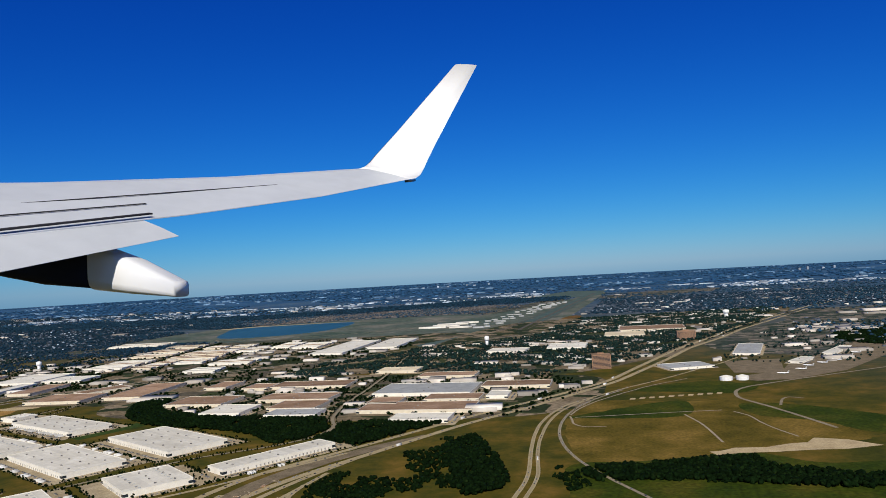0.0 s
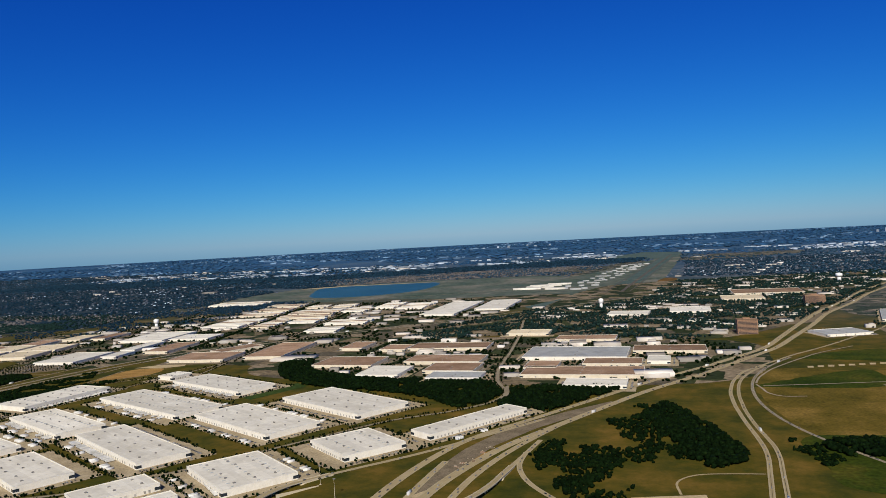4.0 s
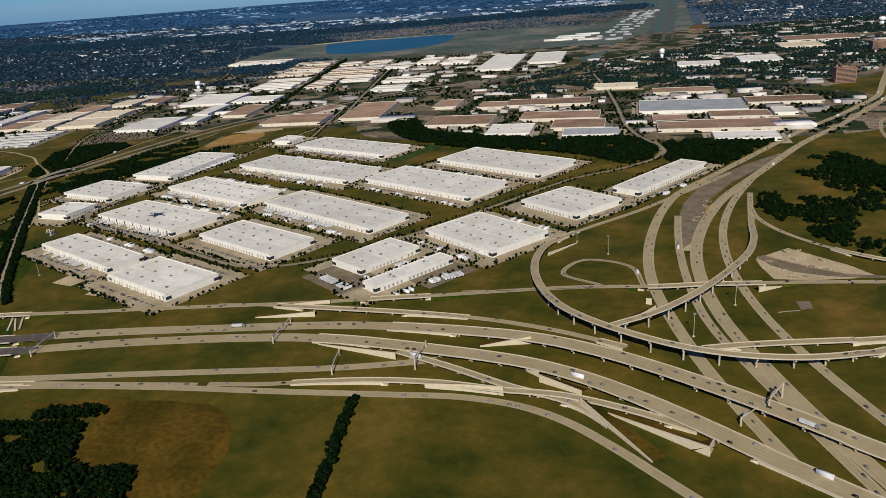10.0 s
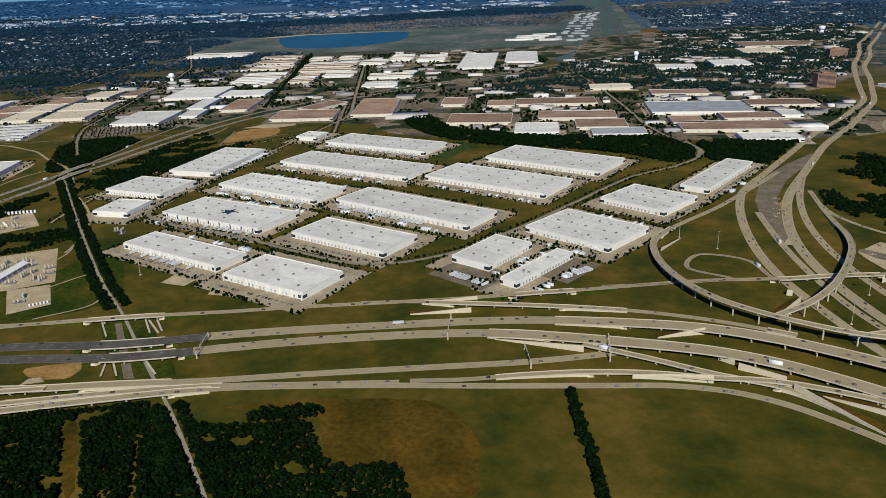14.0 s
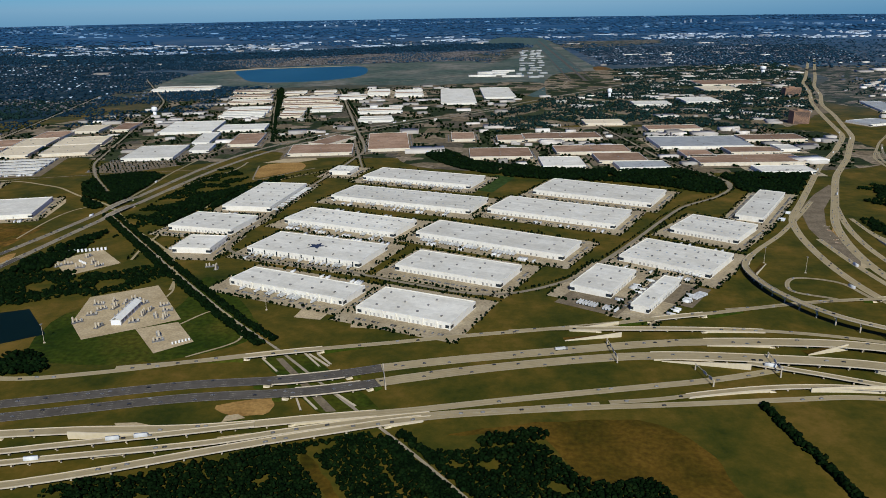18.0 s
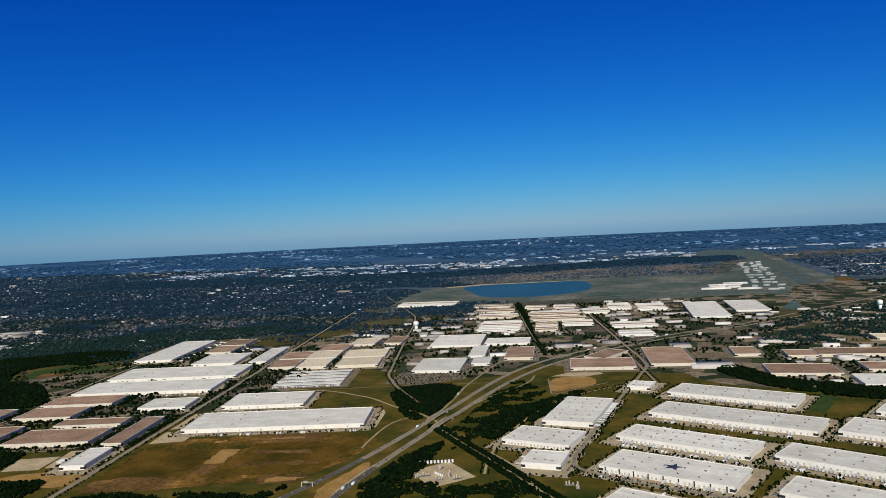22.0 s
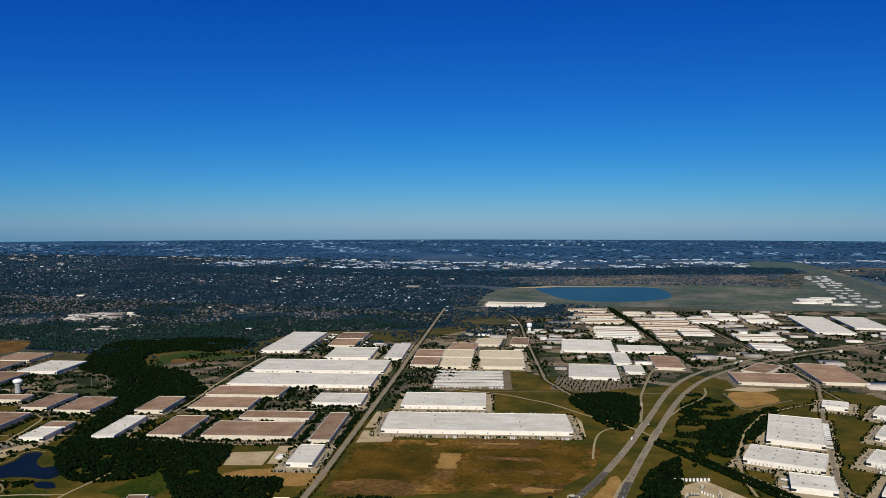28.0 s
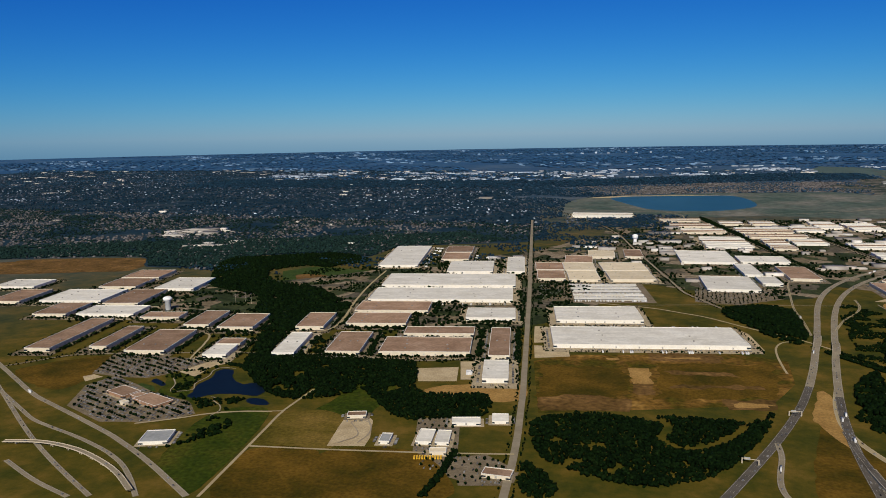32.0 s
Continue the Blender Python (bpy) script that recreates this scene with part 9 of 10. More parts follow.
def truck_terminal(x, y, w, d, ang):
    """A freight yard of long narrow dock sheds with rows of trailers between them."""
    yard(x, y, w, d, ang, 3.0, 3.0, "lot")
    FOOT.append((x, y, w, d, ang))
    ob = thing("freight_terminal", pose(x, y, 0, 0, 0, ang), "long narrow white dock sheds of a freight yard", "freight terminal")
    rows = 5
    X, Y, A = [], [], []
    rs = np.random.RandomState(12)
    c, s = math.cos(radians(ang)), math.sin(radians(ang))
    for k in range(rows):
        v = -d / 2 + (k + 0.5) * d / rows
        Pile().box(-w * 0.46, w * 0.46, v - d * 0.045, v + d * 0.045, 0.9, 1.2).link("shed_roof", MAT["white_roof"], ob)
        Pile().box(-w * 0.45, w * 0.45, v - d * 0.03, v + d * 0.03, 0, 0.9).link("wall", MAT["white_wall"], ob)
        for side in (-1, 1):
            u = np.arange(-w * 0.45, w * 0.45, 0.85)
            u = u[rs.uniform(size=len(u)) < 0.55]
            vv = v + side * (d * 0.045 + 1.5)
            X.append(x + u * c - vv * s)
            Y.append(y + u * s + vv * c)
            A.append(np.full(len(u), radians(ang + 90)))
    xs, ys, an = np.concatenate(X), np.concatenate(Y), np.concatenate(A)
    n = len(xs)
    many_boxes("parked_trailers", xs, ys, np.full(n, 2.6), np.full(n, 0.5), rs.uniform(0.7, 0.82, n), an, MAT["trailer"], "rows of white semi-trailers in a freight yard", "parked trailers", 0.0, 0.085)
    return ob


def ret_wall(line, h0, h1):
    """A cream retaining wall that rises along its length, with a coping and earth behind it."""
    pts = curve_points([(x, y, 0.0) for x, y in line], 2.0)
    o = np.array([line[0][0], line[0][1], 0.0])
    hs = 1.7 * np.linspace(h0, h1, len(pts))
    ob = thing("retaining_wall", pose(line[0][0], line[0][1], 0), "cream cast-panel retaining wall beside a ramp", "retaining wall", "retaining walls")
    for s in (1, -1):
        if offset_line(pts, s)[:, 1].mean() < pts[:, 1].mean():
            front = s
    a, b = offset_line(pts, front * 0.1) - o, offset_line(pts, -front * 0.1) - o
    up = np.stack([0 * hs, 0 * hs, hs], 1)
    n = len(pts) - 1
    for i in range(n):
        v = [a[i], a[i + 1], b[i + 1], b[i], a[i] + up[i], a[i + 1] + up[i + 1], b[i + 1] + up[i + 1], b[i] + up[i]]
        v = [tuple(q) for q in v]
        if front > 0:
            v = [v[k] for k in (1, 0, 3, 2, 5, 4, 7, 6)]
        Pile().add(v, BOX_F).link("panel", MAT["wall_stone"], ob)
    cap = Pile()
    lift = np.array([0, 0, 0.07])
    ca, cb = a + up, b + up
    cap.add(*ribbon(ca + lift, cb + lift) if front > 0 else ribbon(cb + lift, ca + lift))
    cap.add(*ribbon(ca, ca + lift) if front < 0 else ribbon(ca + lift, ca))
    cap.link("coping", MAT["barrier"], ob)
    fill = Pile()
    back = offset_line(pts, -front * (0.1 + 1.6 * hs.max())) - o
    fill.add(*ribbon(b + up, back) if front > 0 else ribbon(back, b + up))
    fill.link("earth_bank", MAT["brown"], ob, "grassy earth behind the wall")
    return ob


def rubble_pile(x, y, seed):
    """A heap of broken concrete and spoil."""
    rs = np.random.RandomState(seed)
    ob = thing("rubble_pile", pose(x, y, 0.03, 0, 0, rs.uniform(0, 180)), "brown heap of broken concrete and spoil", "rubble", "rubble heaps")
    p = Pile()
    n, k = 9, 3
    L, W, H = rs.uniform(0.7, 1.8), rs.uniform(0.4, 0.9), rs.uniform(0.15, 0.4)
    for j in range(k):
        f = 1 - j / k
        p.v += [(L * f * math.cos(2 * math.pi * i / n) * rs.uniform(0.8, 1.2), W * f * math.sin(2 * math.pi * i / n) * rs.uniform(0.8, 1.2), H * (1 - f) * rs.uniform(0.8, 1.2)) for i in range(n)]
    p.v.append((0, 0, H))
    for j in range(k - 1):
        p.f += [(j * n + i, j * n + (i + 1) % n, (j + 1) * n + (i + 1) % n, (j + 1) * n + i) for i in range(n)]
    p.f += [((k - 1) * n + i, (k - 1) * n + (i + 1) % n, k * n) for i in range(n)]
    p.link("heap", MAT["tan_roof" if seed % 3 else "lot"], ob)
    q = Pile()
    for _ in range(7):
        bx, by, bs = rs.uniform(-L, L), rs.uniform(-W, W), rs.uniform(0.06, 0.16)
        q.box(bx - bs, bx + bs, by - bs * 0.7, by + bs * 0.7, 0, bs * 1.4)
    q.link("broken_slabs", MAT["barrier"], ob)
    return ob


loose_trees([(-405.4, 401.9), (-380.8, 367.9), (-393.1, 291.8), (-403, 258), (-411.4, 286.2), (-408.8, 335.5)], 2712, 71)
loose_trees([(-425.4, 213.4), (-420.5, 225.2), (-394.6, 214.5), (-381.7, 220.7), (-372.8, 228.2), (-363.9, 215.7), (-371.6, 202.2), (-388.6, 199), (-402.1, 193.7), (-411.3, 191)], 1384, 74)
loose_trees([(-421.6, 205.2), (-418.7, 225.1), (-403.1, 221.3), (-384.4, 218.4), (-369.5, 212.1), (-379.7, 196.2), (-394.5, 193.4), (-406.8, 185.8)], 1356, 75)
loose_trees([(-423.8, 217.4), (-418.7, 239.6), (-415.3, 248), (-410.2, 226.7), (-414.6, 212.7)], 285, 77)
loose_trees([(-760, 407), (-747, 430), (-686, 422), (-680, 388), (-672, 353), (-690, 357), (-723, 374), (-740, 374)], 700, 97, r=(0.4, 0.9), cut=0.02, scale=0.05, label="scattered trees on a park lawn")
loose_trees([(-682, 189), (-666, 201), (-664.5, 188), (-659, 172), (-654, 164), (-670, 169)], 150, 101, r=(0.4, 0.85), cut=-0.1, scale=0.12, label="clumps of trees on a pond's grassy bank")
loose_trees([(-652, 164.5), (-645, 169), (-633, 172), (-632, 166), (-626, 162), (-640, 156)], 120, 102, r=(0.45, 0.9), cut=-0.15, scale=0.12, label="clumps of trees on a pond's grassy bank")
loose_trees([(-669, 206), (-662, 207), (-650, 206), (-648, 197), (-656, 203)], 110, 103, r=(0.45, 0.9), cut=-0.3, scale=0.12, label="clumps of trees on a pond's grassy bank")
loose_trees([(-632, 152), (-622, 150), (-622, 138), (-631, 126), (-636, 138)], 120, 104, r=(0.5, 1.0), cut=-0.05, scale=0.1, label="clumps of trees beside a flat-roofed office")
loose_trees([(-758, 290), (-764, 306), (-754, 328), (-727, 314), (-714, 294)], 260, 98, r=(0.4, 0.9), cut=0.02, scale=0.06, label="scattered trees on a park lawn")
EAST_THICKET = [(-106, 270.3), (-93.6, 295), (-77.5, 342.3), (-63.7, 338.6), (-64.7, 286.4), (-70.4, 256.7), (-74.9, 227), (-82.6, 228.2), (-94.4, 244.9)]
loose_trees(EAST_THICKET, 1500, 96, r=(0.4, 0.95), cut=-0.06, scale=0.05, label="dark thicket on green grass beside the ramps")
loose_trees([(-103.4, 269.8), (-99.7, 287.7), (-94.8, 273.1), (-85.5, 273.6), (-75.6, 273.1), (-72.1, 266), (-80.2, 261.4), (-90.5, 260.1), (-100.4, 261.9)], 433, 80)
loose_trees([(-93.6, 250.9), (-88.2, 250.5), (-76.5, 257.6), (-75.1, 255.6), (-82.2, 247.9), (-81.3, 232.6), (-84.8, 231.2), (-88.3, 238.5), (-92.7, 241.4)], 223, 81)
loose_trees([(-77.6, 238.3), (-74.1, 248.7), (-69.8, 265.5), (-64.9, 284.8), (-67.7, 263.7), (-71.7, 242.8), (-72.9, 227.8), (-78.3, 225.7)], 198, 82)
loose_trees([(-71.9, 339), (-65, 324.2), (-50.9, 310.4), (-43.1, 293.3), (-45.8, 277.6), (-59.9, 272.1), (-63.3, 276.4), (-67, 300.5), (-72.7, 325.3)], 1048, 83)
loose_trees([(-76.1, 337.3), (-67.1, 350.4), (-61.7, 340.6), (-66.5, 329.9)], 163, 84)
loose_trees([(-10.6, 298.5), (3.5, 303.6), (26.3, 313.6), (33.5, 312.4), (36.1, 295.1), (46, 291.5), (26.4, 284.6), (9.8, 285.6), (-2.2, 289)], 1027, 85)
loose_trees([(-27.1, 299.7), (-21.5, 301.8), (-17.1, 287.1), (-13.2, 279.1), (-19.6, 271.9), (-23.3, 283.8), (-27.3, 287.6)], 229, 86)
loose_trees([(-104.9, 272.5), (-102.3, 290.7), (-97.7, 281), (-92.1, 272.3), (-84.8, 273.5), (-76.5, 272.6), (-72.7, 264.6), (-77.3, 261.7), (-88.6, 259.7), (-94.5, 259.7), (-101.7, 263.8)], 488, 87)
hedge([(-421.4, 294.8), (-417.7, 290.1), (-413.9, 285.4), (-410.2, 280.7), (-406.5, 276), (-402.8, 271.3), (-399, 266.6), (-395.3, 261.9), (-391.6, 257.2), (-387.9, 252.5), (-384.1, 247.8), (-380.4, 243.1), (-376.7, 238.4), (-372.9, 233.7), (-369.2, 229), (-365.4, 224.3), (-361.6, 219.7), (-357.8, 215), (-354, 210.4), (-350.2, 205.8), (-346.4, 201.2), (-342.5, 196.5), (-338.7, 191.9), (-334.9, 187.3), (-331, 182.8), (-327, 178.2), (-322.9, 173.9), (-318.8, 169.5), (-314.7, 165.1)], [(-3.4, -0.9), (1.0, 3.0)], 91)
hedge([(-275.5, 119.7), (-271.7, 115.1), (-267.9, 110.4), (-264.2, 105.7), (-260.5, 101), (-256.8, 96.3), (-253, 91.6), (-249.3, 86.9), (-245.6, 82.2)], [(-3.4, -0.9), (1.0, 3.0)], 91)
hedge([(-193.9, 134.9), (-192.4, 124.4), (-189.9, 111.6), (-187.4, 94.2)], [(-0.9, 0.9)], 92, label="dark hedgerow of trees across open land")
hedge([(-543.5, 149.8), (-542.5, 134.1), (-543, 119.9)], [(-0.9, 0.9)], 93, label="dark hedgerow of trees across open land")
hedge([(-478.5, 799.7), (-398.4, 479.4)], [(-0.9, 0.9)], 94, label="dark hedgerow of trees across open land")
hedge([(-410.4, 800.7), (-357.1, 587.2)], [(-0.9, 0.9)], 95, label="dark hedgerow of trees across open land")

# ---- retaining walls and rubble of the interchange ----
ret_wall([(-144.2, 137.8), (-126.9, 127.5)], 0.12, 1.1)
ret_wall([(-126.9, 127.5), (-126, 130.4)], 1.1, 1)
ret_wall([(-181, 141.3), (-172.7, 141.4), (-164.6, 141)], 0.6, 1.15)
ret_wall([(-173.9, 160.4), (-162.8, 163.6)], 0.15, 1.05)
ret_wall([(-158.5, 147.3), (-149.6, 143.6)], 0.95, 0.55)
ret_wall([(-161.9, 151.3), (-158.9, 149.2)], 0.5, 0.95)
ret_wall([(-149.4, 139.1), (-142.6, 131.7), (-136, 124.2)], 1.15, 0.1)
ret_wall([(-167, 219), (-159.8, 230.6)], 0.55, 0.1)
ret_wall([(-111.9, 198.6), (-106.1, 202.7)], 0.8, 0.1)
ret_wall([(-138.6, 188.2), (-137.2, 188)], 0.9, 0.9)
ret_wall([(-143.9, 174.8), (-136.2, 184.2)], 0.15, 0.9)
ret_wall([(-344, 117.2), (-334, 117.6), (-323.7, 118.4)], 1.0, 0.55)
ret_wall([(-335.6, 110.2), (-326.8, 112.3)], 0.55, 0.3)
ret_wall([(-234.6, 167.7), (-219.1, 170.6)], 0.1, 0.8)
ret_wall([(-211.6, 156.2), (-191, 152)], 0.1, 0.95)
ret_wall([(-232.8, 175.2), (-218.5, 178.6)], 0.1, 0.6)
rubble_pile(-102.3, 228.4, 0)
rubble_pile(-100.3, 221.3, 1)
rubble_pile(-98.3, 229.7, 2)
rubble_pile(-94.2, 222.3, 3)
rubble_pile(-97, 217.4, 4)
rubble_pile(-104.3, 214.1, 5)
rubble_pile(-93.7, 216.1, 6)
rubble_pile(-107.7, 220.2, 7)
rubble_pile(-102.8, 209.3, 8)
rubble_pile(-99.9, 210.2, 9)
rubble_pile(-100.9, 222.5, 10)
rubble_pile(-101.2, 228.8, 11)
rubble_pile(-121.4, 270.7, 20)
rubble_pile(-123.2, 263.5, 21)
rubble_pile(-124.3, 258.5, 22)
rubble_pile(-121.5, 261.1, 23)
rubble_pile(-120.2, 276.2, 24)
rubble_pile(-125, 254.6, 25)

# ---- concrete channel walls under the bridges ----
channel_wall([(-313.2, 155.4), (-307.4, 148.1)])
channel_wall([(-302.9, 158.6), (-297.4, 151.1)])
channel_wall([(-301.6, 158.1), (-295.2, 151.4)])
channel_wall([(-299.5, 158.4), (-294.8, 152.4)])
channel_wall([(-298.7, 136.9), (-293.6, 130.2)])
channel_wall([(-300.1, 136.7), (-297.2, 129.7)])
channel_wall([(-291.1, 138), (-285.2, 132)])
channel_wall([(-313.2, 155.4), (-312.3, 155.6)])
channel_wall([(-289.1, 139.4), (-286, 140.4)])
channel_wall([(-294.5, 148), (-291.2, 147.3)])
channel_wall([(-303.5, 144), (-302.9, 142.6)])
truck_terminal(-529.1, 392.8, 44.5, 48.7, 13.6)


# ---- gas well pads ----
def tank(x, y, r, h, label="white steel storage tank on a gravel pad"):
    ob = thing("storage_tank", pose(x, y, 0.05), label, "tank", "storage tanks")
    Pile().tube([(0, 0, 0), (0, 0, h)], [r, r], 14).link("shell", MAT["tank_white"], ob, smooth=False)
    Pile().tube([(0, 0, h), (0, 0, h + r * 0.25)], [r, r * 0.1], 14).link("roof", MAT["trim"], ob)
    Pile().box(r - 0.02, r + 0.12, -0.08, 0.08, 0, h * 0.95).link("ladder", MAT["unit"], ob)
    return ob


for k in range(10):
    tank(-410.4 + 1.3 * k, 241.0 + 0.42 * k, 0.42, 1.0)
for k in range(6):
    tank(-340.2 + 0.72 * k, 163.6 + 0.52 * k, 0.26, 0.6)
for k in range(6):
    tank(-62.3 + 1.0 * k, 227.7 + 0.26 * k, 0.3, 0.7)
for tx, ty in ((44.0, 484.6), (52.5, 485.8)):
    tank(tx, ty, 3.4, 2.0, "large white fuel storage tank")
for k in range(5):
    tank(-401.5 + 0.9 * k, 231.0 - 0.7 * k, 0.3, 0.7)


def compressor_shed():
    ob = thing("compressor_shed", pose(-361.8, 183.0, 0.05, 0, 0, 92), "white metal compressor shed with louvred side", "shed")
    p = Pile()
    p.box(-7.4, 7.4, -1.4, 1.4, 0, 1.5)
    p.link("wall", MAT["tank_white"], ob)
    p = Pile()
    n = 12
    prof = [(-1.6, 1.45), (0, 2.3), (1.6, 1.45), (1.6, 1.55), (0, 2.42), (-1.6, 1.55)]
    v = [(-7.6, y, z) for y, z in prof] + [(7.6, y, z) for y, z in prof]
    p.add(v, [(0, 1, 2, 3, 4, 5), (11, 10, 9, 8, 7, 6)] + [(i, i + 6, (i + 1) % 6 + 6, (i + 1) % 6) for i in range(6)])
    p.link("roof", MAT["trim"], ob)
    for k in range(6):
        Pile().box(-6.9 + 2.4 * k, -5.3 + 2.4 * k, -1.45, -1.38, 0.3, 1.3).link("louvre", MAT["door_grey"], ob)
        Pile().tube([(-6 + 2.4 * k, 0.6, 1.9), (-6 + 2.4 * k, 0.6, 3.0)], [0.14, 0.14], 8).link("exhaust_stack", MAT["unit"], ob)
    return ob


compressor_shed()


def skid(x, y, ang, seed):
    rng = random.Random(seed)
    ob = thing("process_skid", pose(x, y, 0.05, 0, 0, ang), "white and rusty gas process equipment on a skid", "machinery", "well equipment")
    Pile().box(-1.6, 1.6, -0.7, 0.7, 0, 0.12).link("base_frame", MAT["unit"], ob)
    for k in range(rng.randint(2, 3)):
        px = -1.1 + 1.0 * k
        Pile().tube([(px, 0, 0.12), (px, 0, rng.uniform(0.7, 2.0))], [0.28, 0.28], 10).link("vessel", MAT["barrier"], ob)
    Pile().box(-1.4, 1.4, -0.55, -0.4, 0.3, 0.42).link("pipe", MAT["unit"], ob)
    Pile().box(0.9, 1.5, 0.1, 0.6, 0.12, 0.7).link("control_box", MAT["door_grey"], ob)
    return ob


for k, (sx, sy, sa) in enumerate(((-374.3, 191.0, 10), (-370.1, 192.6, 95), (-366.6, 192.7, 90), (-350.9, 186.5, 20), (-352.6, 182.1, 120), (-357.0, 183.5, 90), (-356.4, 187.0, 90), (-374.0, 177.5, 40), (-345.0, 165.5, 30), (-404.0, 228.0, 20), (-352.0, 226.0, 10), (-349.0, 224.0, 100), (-371.5, 187.0, 40), (-368.0, 188.5, 80), (-364.5, 195.0, 15), (-360.5, 192.0, 60), (-353.5, 190.5, 35), (-349.5, 181.5, 80), (-372.5, 183.0, 10), (-366.0, 174.5, 70), (-357.5, 178.0, 25), (-346.5, 169.5, 120), (-406.5, 226.0, 60), (-398.0, 224.5, 15), (-395.5, 229.0, 100), (-392.0, 226.5, 40), (-401.0, 236.5, 75))):
    skid(sx, sy, sa, k)


# ---- sign gantries and high masts ----
def gantry(a, b, h=1.7, full=True):
    ob = thing("sign_gantry", pose(a[0], a[1], 0), "steel freeway sign gantry with green boards", "sign gantry", "sign gantries")
    dx, dy = b[0] - a[0], b[1] - a[1]
    span = math.hypot(dx, dy)
    ob.matrix_basis = pose(a[0], a[1], 0, 0, 0, math.degrees(math.atan2(dy, dx)))
    Pile().tube([(0, 0, 0), (0, 0, h)], [0.2, 0.17], 8).link("post", MAT["barrier"], ob)
    if full:
        Pile().tube([(span, 0, 0), (span, 0, h)], [0.2, 0.17], 8).link("post", MAT["barrier"], ob)
    Pile().box(0, span, -0.07, 0.07, h - 0.2, h - 0.06).link("beam", MAT["barrier"], ob)
    for k in range(max(1, int(span / 3))):
        Pile().box(0.6 + 2.6 * k, 2.2 + 2.6 * k, 0.08, 0.13, h - 0.5, h + 0.3).link("sign_board", MAT["grey_roof"], ob)
    return ob


gantry((-279.4, 140.2), (-281.2, 150.0))
gantry((-222.8, 155.2), (-223.7, 165.9))
gantry((-202.5, 143.4), (-204.4, 151.9))
gantry((-185.3, 148.2), (-185.4, 156.8), 2.6)
gantry((-116.1, 142.2), (-113.0, 148.5), 3.2)
gantry((-121.1, 137.7), (-117.9, 141.8), 1.8, False)
gantry((-445.2, 210.8), (-441.3, 211.4))
gantry((-461.6, 167.2), (-457.1, 166.8))


def mast(x, y, h=5.5):
    ob = thing("light_mast", pose(x, y, 0), "tall slim steel light mast on a round footing", "light mast", "light masts")
    Pile().tube([(0, 0, 0), (0, 0, h)], [0.07, 0.04], 6).link("pole", MAT["barrier"], ob)
    Pile().tube([(0, 0, h), (0, 0, h + 0.12)], [0.4, 0.4], 8).link("lamp_ring", MAT["unit"], ob)
    Pile().tube([(0, 0, 0), (0, 0, 0.12)], [0.35, 0.35], 10).link("footing", MAT["barrier"], ob)


for mx, my in ((-730.7, 306.5), (-727.5, 311.4), (-721.9, 309.2), (-682.4, 361.7), (-684.6, 407.0)):
    mast(mx, my, 6.0)
for mx, my in ((-375.9, 163.6), (-321.2, 187.6), (-150.0, 222.0), (-160.0, 232.0), (-128.0, 172.0), (-118.0, 190.0)):
    mast(mx, my)

# ---- rows of parked semi-trailers ----
def trailer_row(a, b, n, seed):
    rng = random.Random(seed)
    ang = math.degrees(math.atan2(b[1] - a[1], b[0] - a[0])) + 90
    for k in range(n):
        if rng.random() < 0.2:
            continue
        f = (k + 0.5) / n
        trailer(a[0] + (b[0] - a[0]) * f, a[1] + (b[1] - a[1]) * f, 0.083, ang)


trailer_row((-228.7, 195.6), (-217.1, 188.0), 15, 1)
trailer_row((-195.7, 195.4), (-188.5, 202.0), 11, 2)
trailer_row((-280.4, 257.5), (-244.7, 239.4), 34, 3)
trailer_row((-205.9, 234.7), (-184.0, 216.7), 26, 4)
yard(-222.5, 196.0, 20, 15, -33, 0, 0, "lot")
yard(-197.5, 203.5, 18, 18, -33, 0, 0, "lot")
yard(-264.0, 249.0, 44, 9, -27, 0, 0)
yard(-196.0, 226.5, 32, 9, -38, 0, 0, "lot")


# ---- small jets parked before the hangars ----
def jet_meshes():
    f = Pile().tube([(0, 0, 0), (0, 0, 0.4), (0, 0, 1.2), (0, 0, 4.2), (0, 0, 5.6), (0, 0, 6.4)], [0.05, 0.24, 0.36, 0.36, 0.22, 0.06], 12)
    f.v = [(3.0 - z, y, 0.62 + x * 1.0) for x, y, z in f.v]
    w = Pile()
    for q in (-1, 1):
        w.add([(0.9, q * 0.3, 0.5), (-0.6, q * 0.3, 0.5), (-1.2, q * 2.9, 0.6), (-0.75, q * 2.9, 0.6), (0.9, q * 0.3, 0.58), (-0.6, q * 0.3, 0.56), (-1.2, q * 2.9, 0.63), (-0.75, q * 2.9, 0.63)], BOX_F if q < 0 else [tuple(reversed(r)) for r in BOX_F])
    t = Pile().add([(-2.1, -0.05, 0.8), (-3.3, -0.05, 0.8), (-3.5, -0.04, 1.75), (-3.05, -0.04, 1.75), (-2.1, 0.05, 0.8), (-3.3, 0.05, 0.8), (-3.5, 0.04, 1.75), (-3.05, 0.04, 1.75)], BOX_F)
    t.box(-3.55, -3.0, -1.0, 1.0, 1.66, 1.72)
    g = Pile().box(1.9, 2.0, -0.06, 0.06, 0, 0.4).box(-0.4, -0.3, -0.5, -0.4, 0, 0.5).box(-0.4, -0.3, 0.4, 0.5, 0, 0.5)
    made = []
    for name, pile, mat in (("fuselage", f, "tank_white"), ("wing", w, "tank_white"), ("tail", t, "trim"), ("undercarriage", g, "rubber")):
        me = bpy.data.meshes.new(name)
        me.from_pydata(pile.v, [], pile.f)
        me.materials.append(MAT[mat])
        made.append((name, me))
    return made


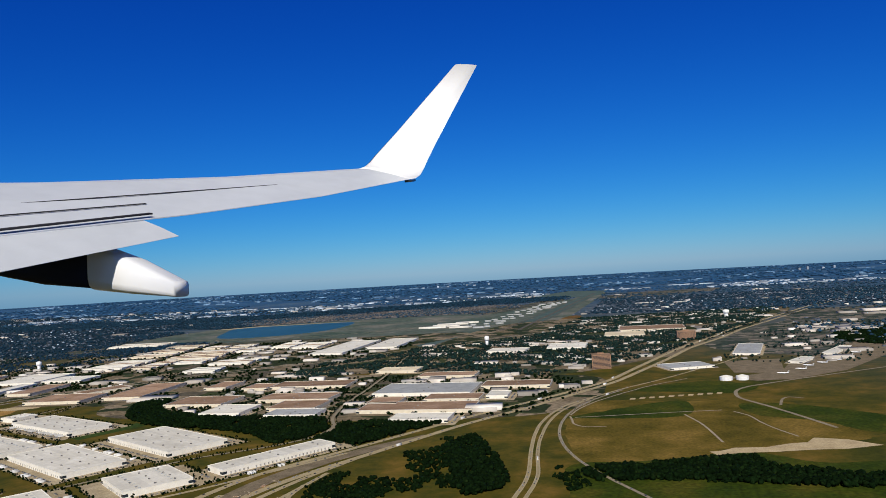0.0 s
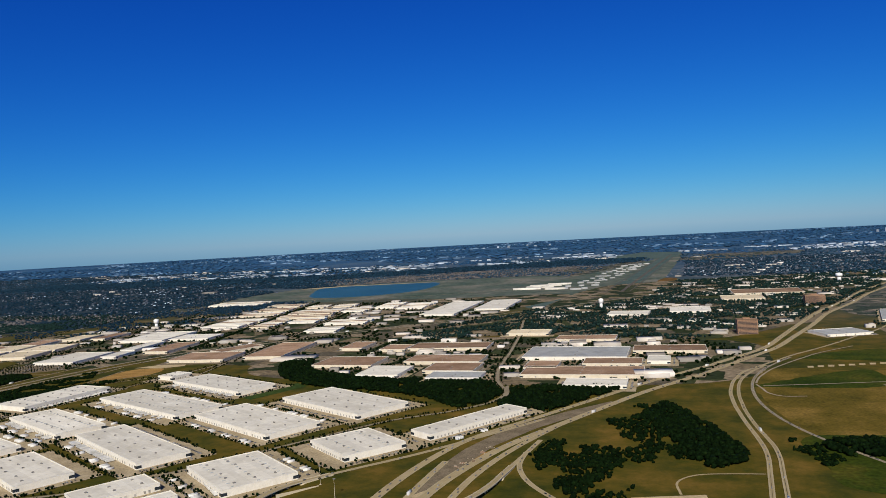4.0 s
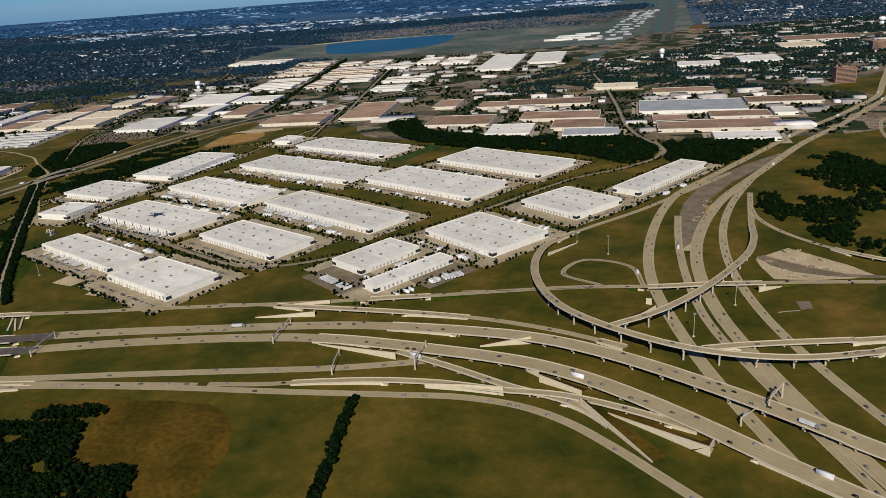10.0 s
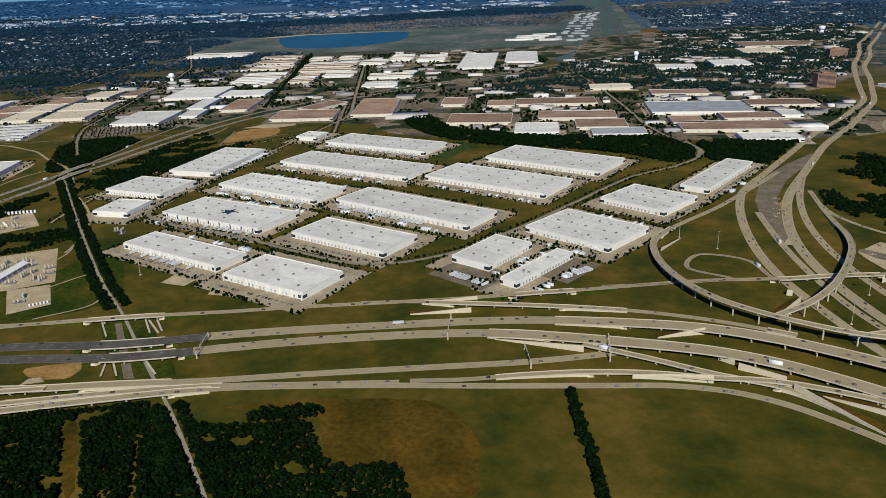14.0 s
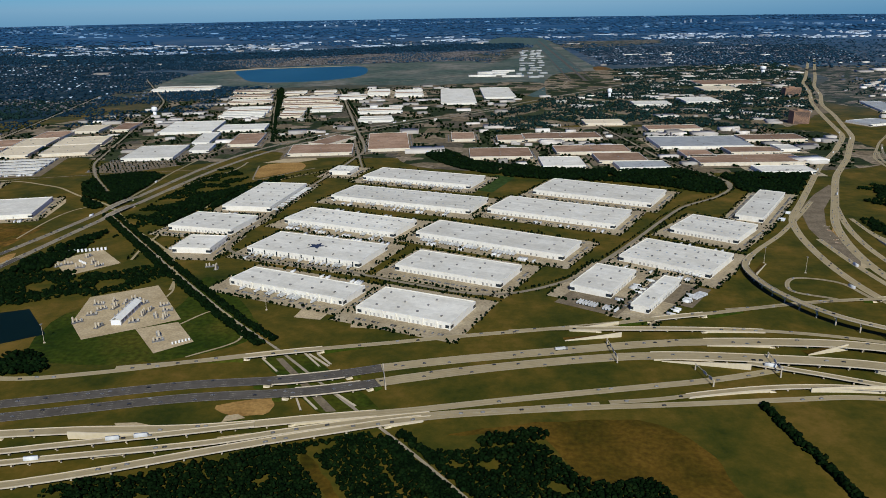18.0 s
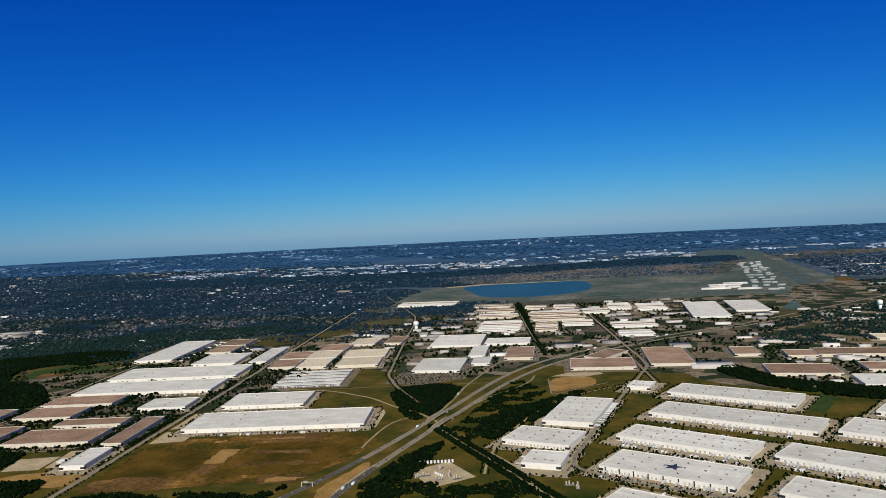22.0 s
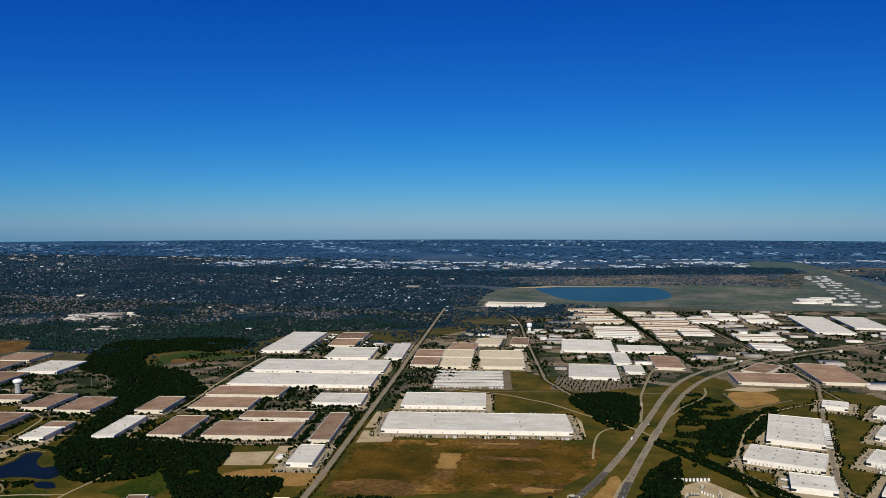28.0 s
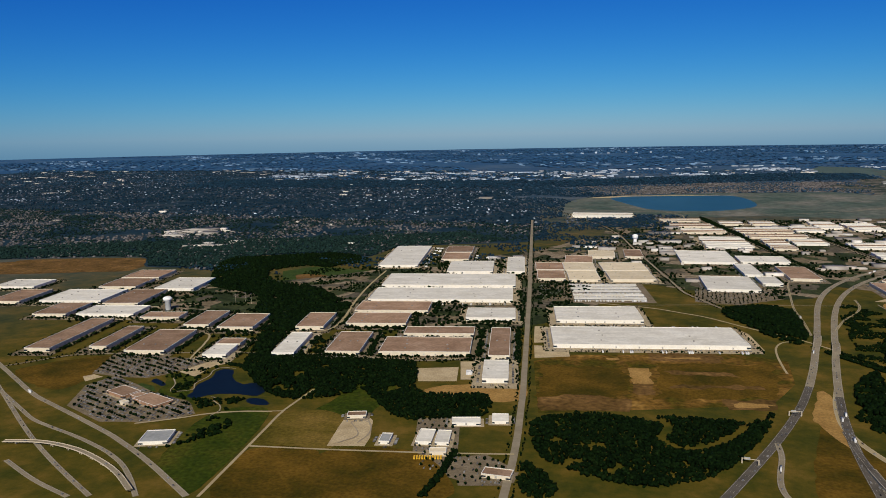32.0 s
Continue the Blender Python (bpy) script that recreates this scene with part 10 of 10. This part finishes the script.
JET = jet_meshes()
for jx, jy, ja in ((94.6, 534.5, 150), (104.6, 545.7, 148), (114.9, 557.3, 152), (126, 578, 146), (75.9, 504.3, 170), (134, 592, 150), (88, 520, 155)):
    ob = thing("jet_aircraft", pose(jx, jy, 0.05, 0, 0, ja), "white jet parked on a grey airfield apron", "aircraft", "parked jets")
    for name, me in JET:
        share(name, me, ob, Matrix())


# ---- yellow buses in a row ----
def bus_meshes():
    parts = []
    b = Pile().box(-0.95, 1.05, -0.25, 0.25, 0.14, 0.6).box(1.05, 1.3, -0.22, 0.22, 0.14, 0.36).box(-0.9, 1.0, -0.2, 0.2, 0.6, 0.64)
    g = Pile().box(-0.85, 0.95, -0.256, 0.256, 0.38, 0.52).box(1.04, 1.056, -0.2, 0.2, 0.38, 0.54)
    w = Pile()
    w.v = [(0.1 * math.cos(k * math.pi / 4), q, 0.1 + 0.1 * math.sin(k * math.pi / 4)) for q in (-0.04, 0.04) for k in range(8)]
    w.f = [tuple(range(8)), tuple(reversed(range(8, 16)))] + [(k, k + 8, (k + 1) % 8 + 8, (k + 1) % 8) for k in range(8)]
    for name, pile, mat in (("body", b, "bus_yellow"), ("windows", g, "glass"), ("wheel", w, "rubber")):
        me = bpy.data.meshes.new(name)
        me.from_pydata(pile.v, [], pile.f)
        me.materials.append(MAT[mat])
        parts.append(me)
    return parts


def bus_row(a, b, n):
    body, windows, wheel = bus_meshes()
    ang = math.degrees(math.atan2(b[1] - a[1], b[0] - a[0])) + 90
    for k in range(n):
        f = k / (n - 1)
        ob = thing("bus", pose(a[0] + (b[0] - a[0]) * f, a[1] + (b[1] - a[1]) * f, 0.083, 0, 0, ang), "yellow bus parked in a row on a lot", "bus", "parked buses")
        share("body", body, ob, Matrix())
        share("windows", windows, ob, Matrix())
        for wx, wy in ((-0.6, -0.2), (-0.6, 0.2), (0.9, -0.2), (0.9, 0.2)):
            share("wheel", wheel, ob, pose(wx, wy, 0))


bus_row((-553.6, 141.7), (-546.0, 144.0), 11)


# ---- the airliner's outer wing at the flight's start, fitted to the camera's first view ----
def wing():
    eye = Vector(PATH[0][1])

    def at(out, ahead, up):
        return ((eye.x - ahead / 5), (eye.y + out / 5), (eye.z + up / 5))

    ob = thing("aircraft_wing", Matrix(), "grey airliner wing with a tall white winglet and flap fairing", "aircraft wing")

    def loft(name, sections, mat, label=""):
        """Sections of (out, lead, trail, z_lead, z_trail, thick), each a slim aerofoil."""
        p = Pile()
        n = 10
        for out, lead, trail, zl, zt, th in sections:
            ch = lead - trail
            ring = []
            for f, up in ((0, 0), (0.06, 0.42), (0.25, 0.62), (0.6, 0.42), (1, 0.02), (1, -0.02), (0.6, -0.5), (0.25, -0.6), (0.06, -0.35)):
                ring.append(at(out, lead - ch * f, zl + (zt - zl) * f + th * up))
            n = len(ring)
            p.v += ring
        m = len(sections)
        for j in range(m - 1):
            p.f += [(j * n + i, j * n + (i + 1) % n, (j + 1) * n + (i + 1) % n, (j + 1) * n + i) for i in range(n)]
        p.f += [tuple(range(n)), tuple((m - 1) * n + i for i in reversed(range(n)))]
        o = p.link(name, mat, ob, label, smooth=name == "winglet")
        bm = bmesh.new()
        bm.from_mesh(o.data)
        bmesh.ops.recalc_face_normals(bm, faces=bm.faces[:])
        bm.to_mesh(o.data)
        bm.free()
        return o

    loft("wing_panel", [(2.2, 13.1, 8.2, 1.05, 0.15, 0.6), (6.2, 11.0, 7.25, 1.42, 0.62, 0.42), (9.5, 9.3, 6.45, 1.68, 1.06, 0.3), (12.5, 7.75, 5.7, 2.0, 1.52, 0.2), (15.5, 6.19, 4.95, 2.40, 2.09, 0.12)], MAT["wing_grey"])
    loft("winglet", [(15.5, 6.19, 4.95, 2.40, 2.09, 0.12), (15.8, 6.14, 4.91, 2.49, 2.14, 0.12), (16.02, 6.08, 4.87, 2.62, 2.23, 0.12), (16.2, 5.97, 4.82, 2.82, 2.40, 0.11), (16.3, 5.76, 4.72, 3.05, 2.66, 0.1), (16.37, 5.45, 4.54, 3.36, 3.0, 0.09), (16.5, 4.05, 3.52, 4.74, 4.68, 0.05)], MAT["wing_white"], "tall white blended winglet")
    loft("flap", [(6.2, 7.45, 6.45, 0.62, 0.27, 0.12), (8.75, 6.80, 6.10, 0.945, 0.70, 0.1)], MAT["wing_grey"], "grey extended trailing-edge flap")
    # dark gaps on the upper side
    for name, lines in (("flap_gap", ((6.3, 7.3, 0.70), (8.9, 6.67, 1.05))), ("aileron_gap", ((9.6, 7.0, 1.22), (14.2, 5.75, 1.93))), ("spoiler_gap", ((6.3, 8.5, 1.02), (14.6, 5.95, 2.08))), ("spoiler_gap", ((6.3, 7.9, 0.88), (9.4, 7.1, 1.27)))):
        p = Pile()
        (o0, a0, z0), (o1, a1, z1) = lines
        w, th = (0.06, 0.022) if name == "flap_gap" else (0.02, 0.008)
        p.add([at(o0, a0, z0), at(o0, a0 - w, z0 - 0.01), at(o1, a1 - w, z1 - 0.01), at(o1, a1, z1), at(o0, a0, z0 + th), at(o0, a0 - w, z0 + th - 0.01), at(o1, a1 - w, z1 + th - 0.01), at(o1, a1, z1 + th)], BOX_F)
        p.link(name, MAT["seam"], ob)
    # flap track fairing: forward body coloured dark for the fuselage's shadow, pale tail
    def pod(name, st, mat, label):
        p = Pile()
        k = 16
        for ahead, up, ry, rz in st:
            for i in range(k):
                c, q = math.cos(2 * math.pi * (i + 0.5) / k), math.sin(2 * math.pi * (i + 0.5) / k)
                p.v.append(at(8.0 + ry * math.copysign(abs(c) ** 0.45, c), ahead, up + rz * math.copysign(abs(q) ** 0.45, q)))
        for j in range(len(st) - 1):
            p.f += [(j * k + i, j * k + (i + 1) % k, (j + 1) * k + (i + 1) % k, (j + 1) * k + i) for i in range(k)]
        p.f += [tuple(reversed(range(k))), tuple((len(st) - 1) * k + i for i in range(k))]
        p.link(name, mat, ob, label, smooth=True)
    pod("fairing_body", [(9.2, 0.62, 0.05, 0.05), (8.4, 0.5, 0.2, 0.18), (7.5, 0.4, 0.28, 0.26), (6.72, 0.32, 0.27, 0.27)], MAT["navy"], "flap track fairing, coloured dark for shade")
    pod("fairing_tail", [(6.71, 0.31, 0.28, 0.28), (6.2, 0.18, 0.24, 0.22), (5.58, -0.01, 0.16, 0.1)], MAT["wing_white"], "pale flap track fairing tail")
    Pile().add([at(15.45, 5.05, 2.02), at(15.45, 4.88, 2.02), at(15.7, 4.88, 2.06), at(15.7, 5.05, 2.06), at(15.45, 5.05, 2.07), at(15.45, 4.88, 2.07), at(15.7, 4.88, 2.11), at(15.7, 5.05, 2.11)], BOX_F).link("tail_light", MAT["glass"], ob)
    return ob


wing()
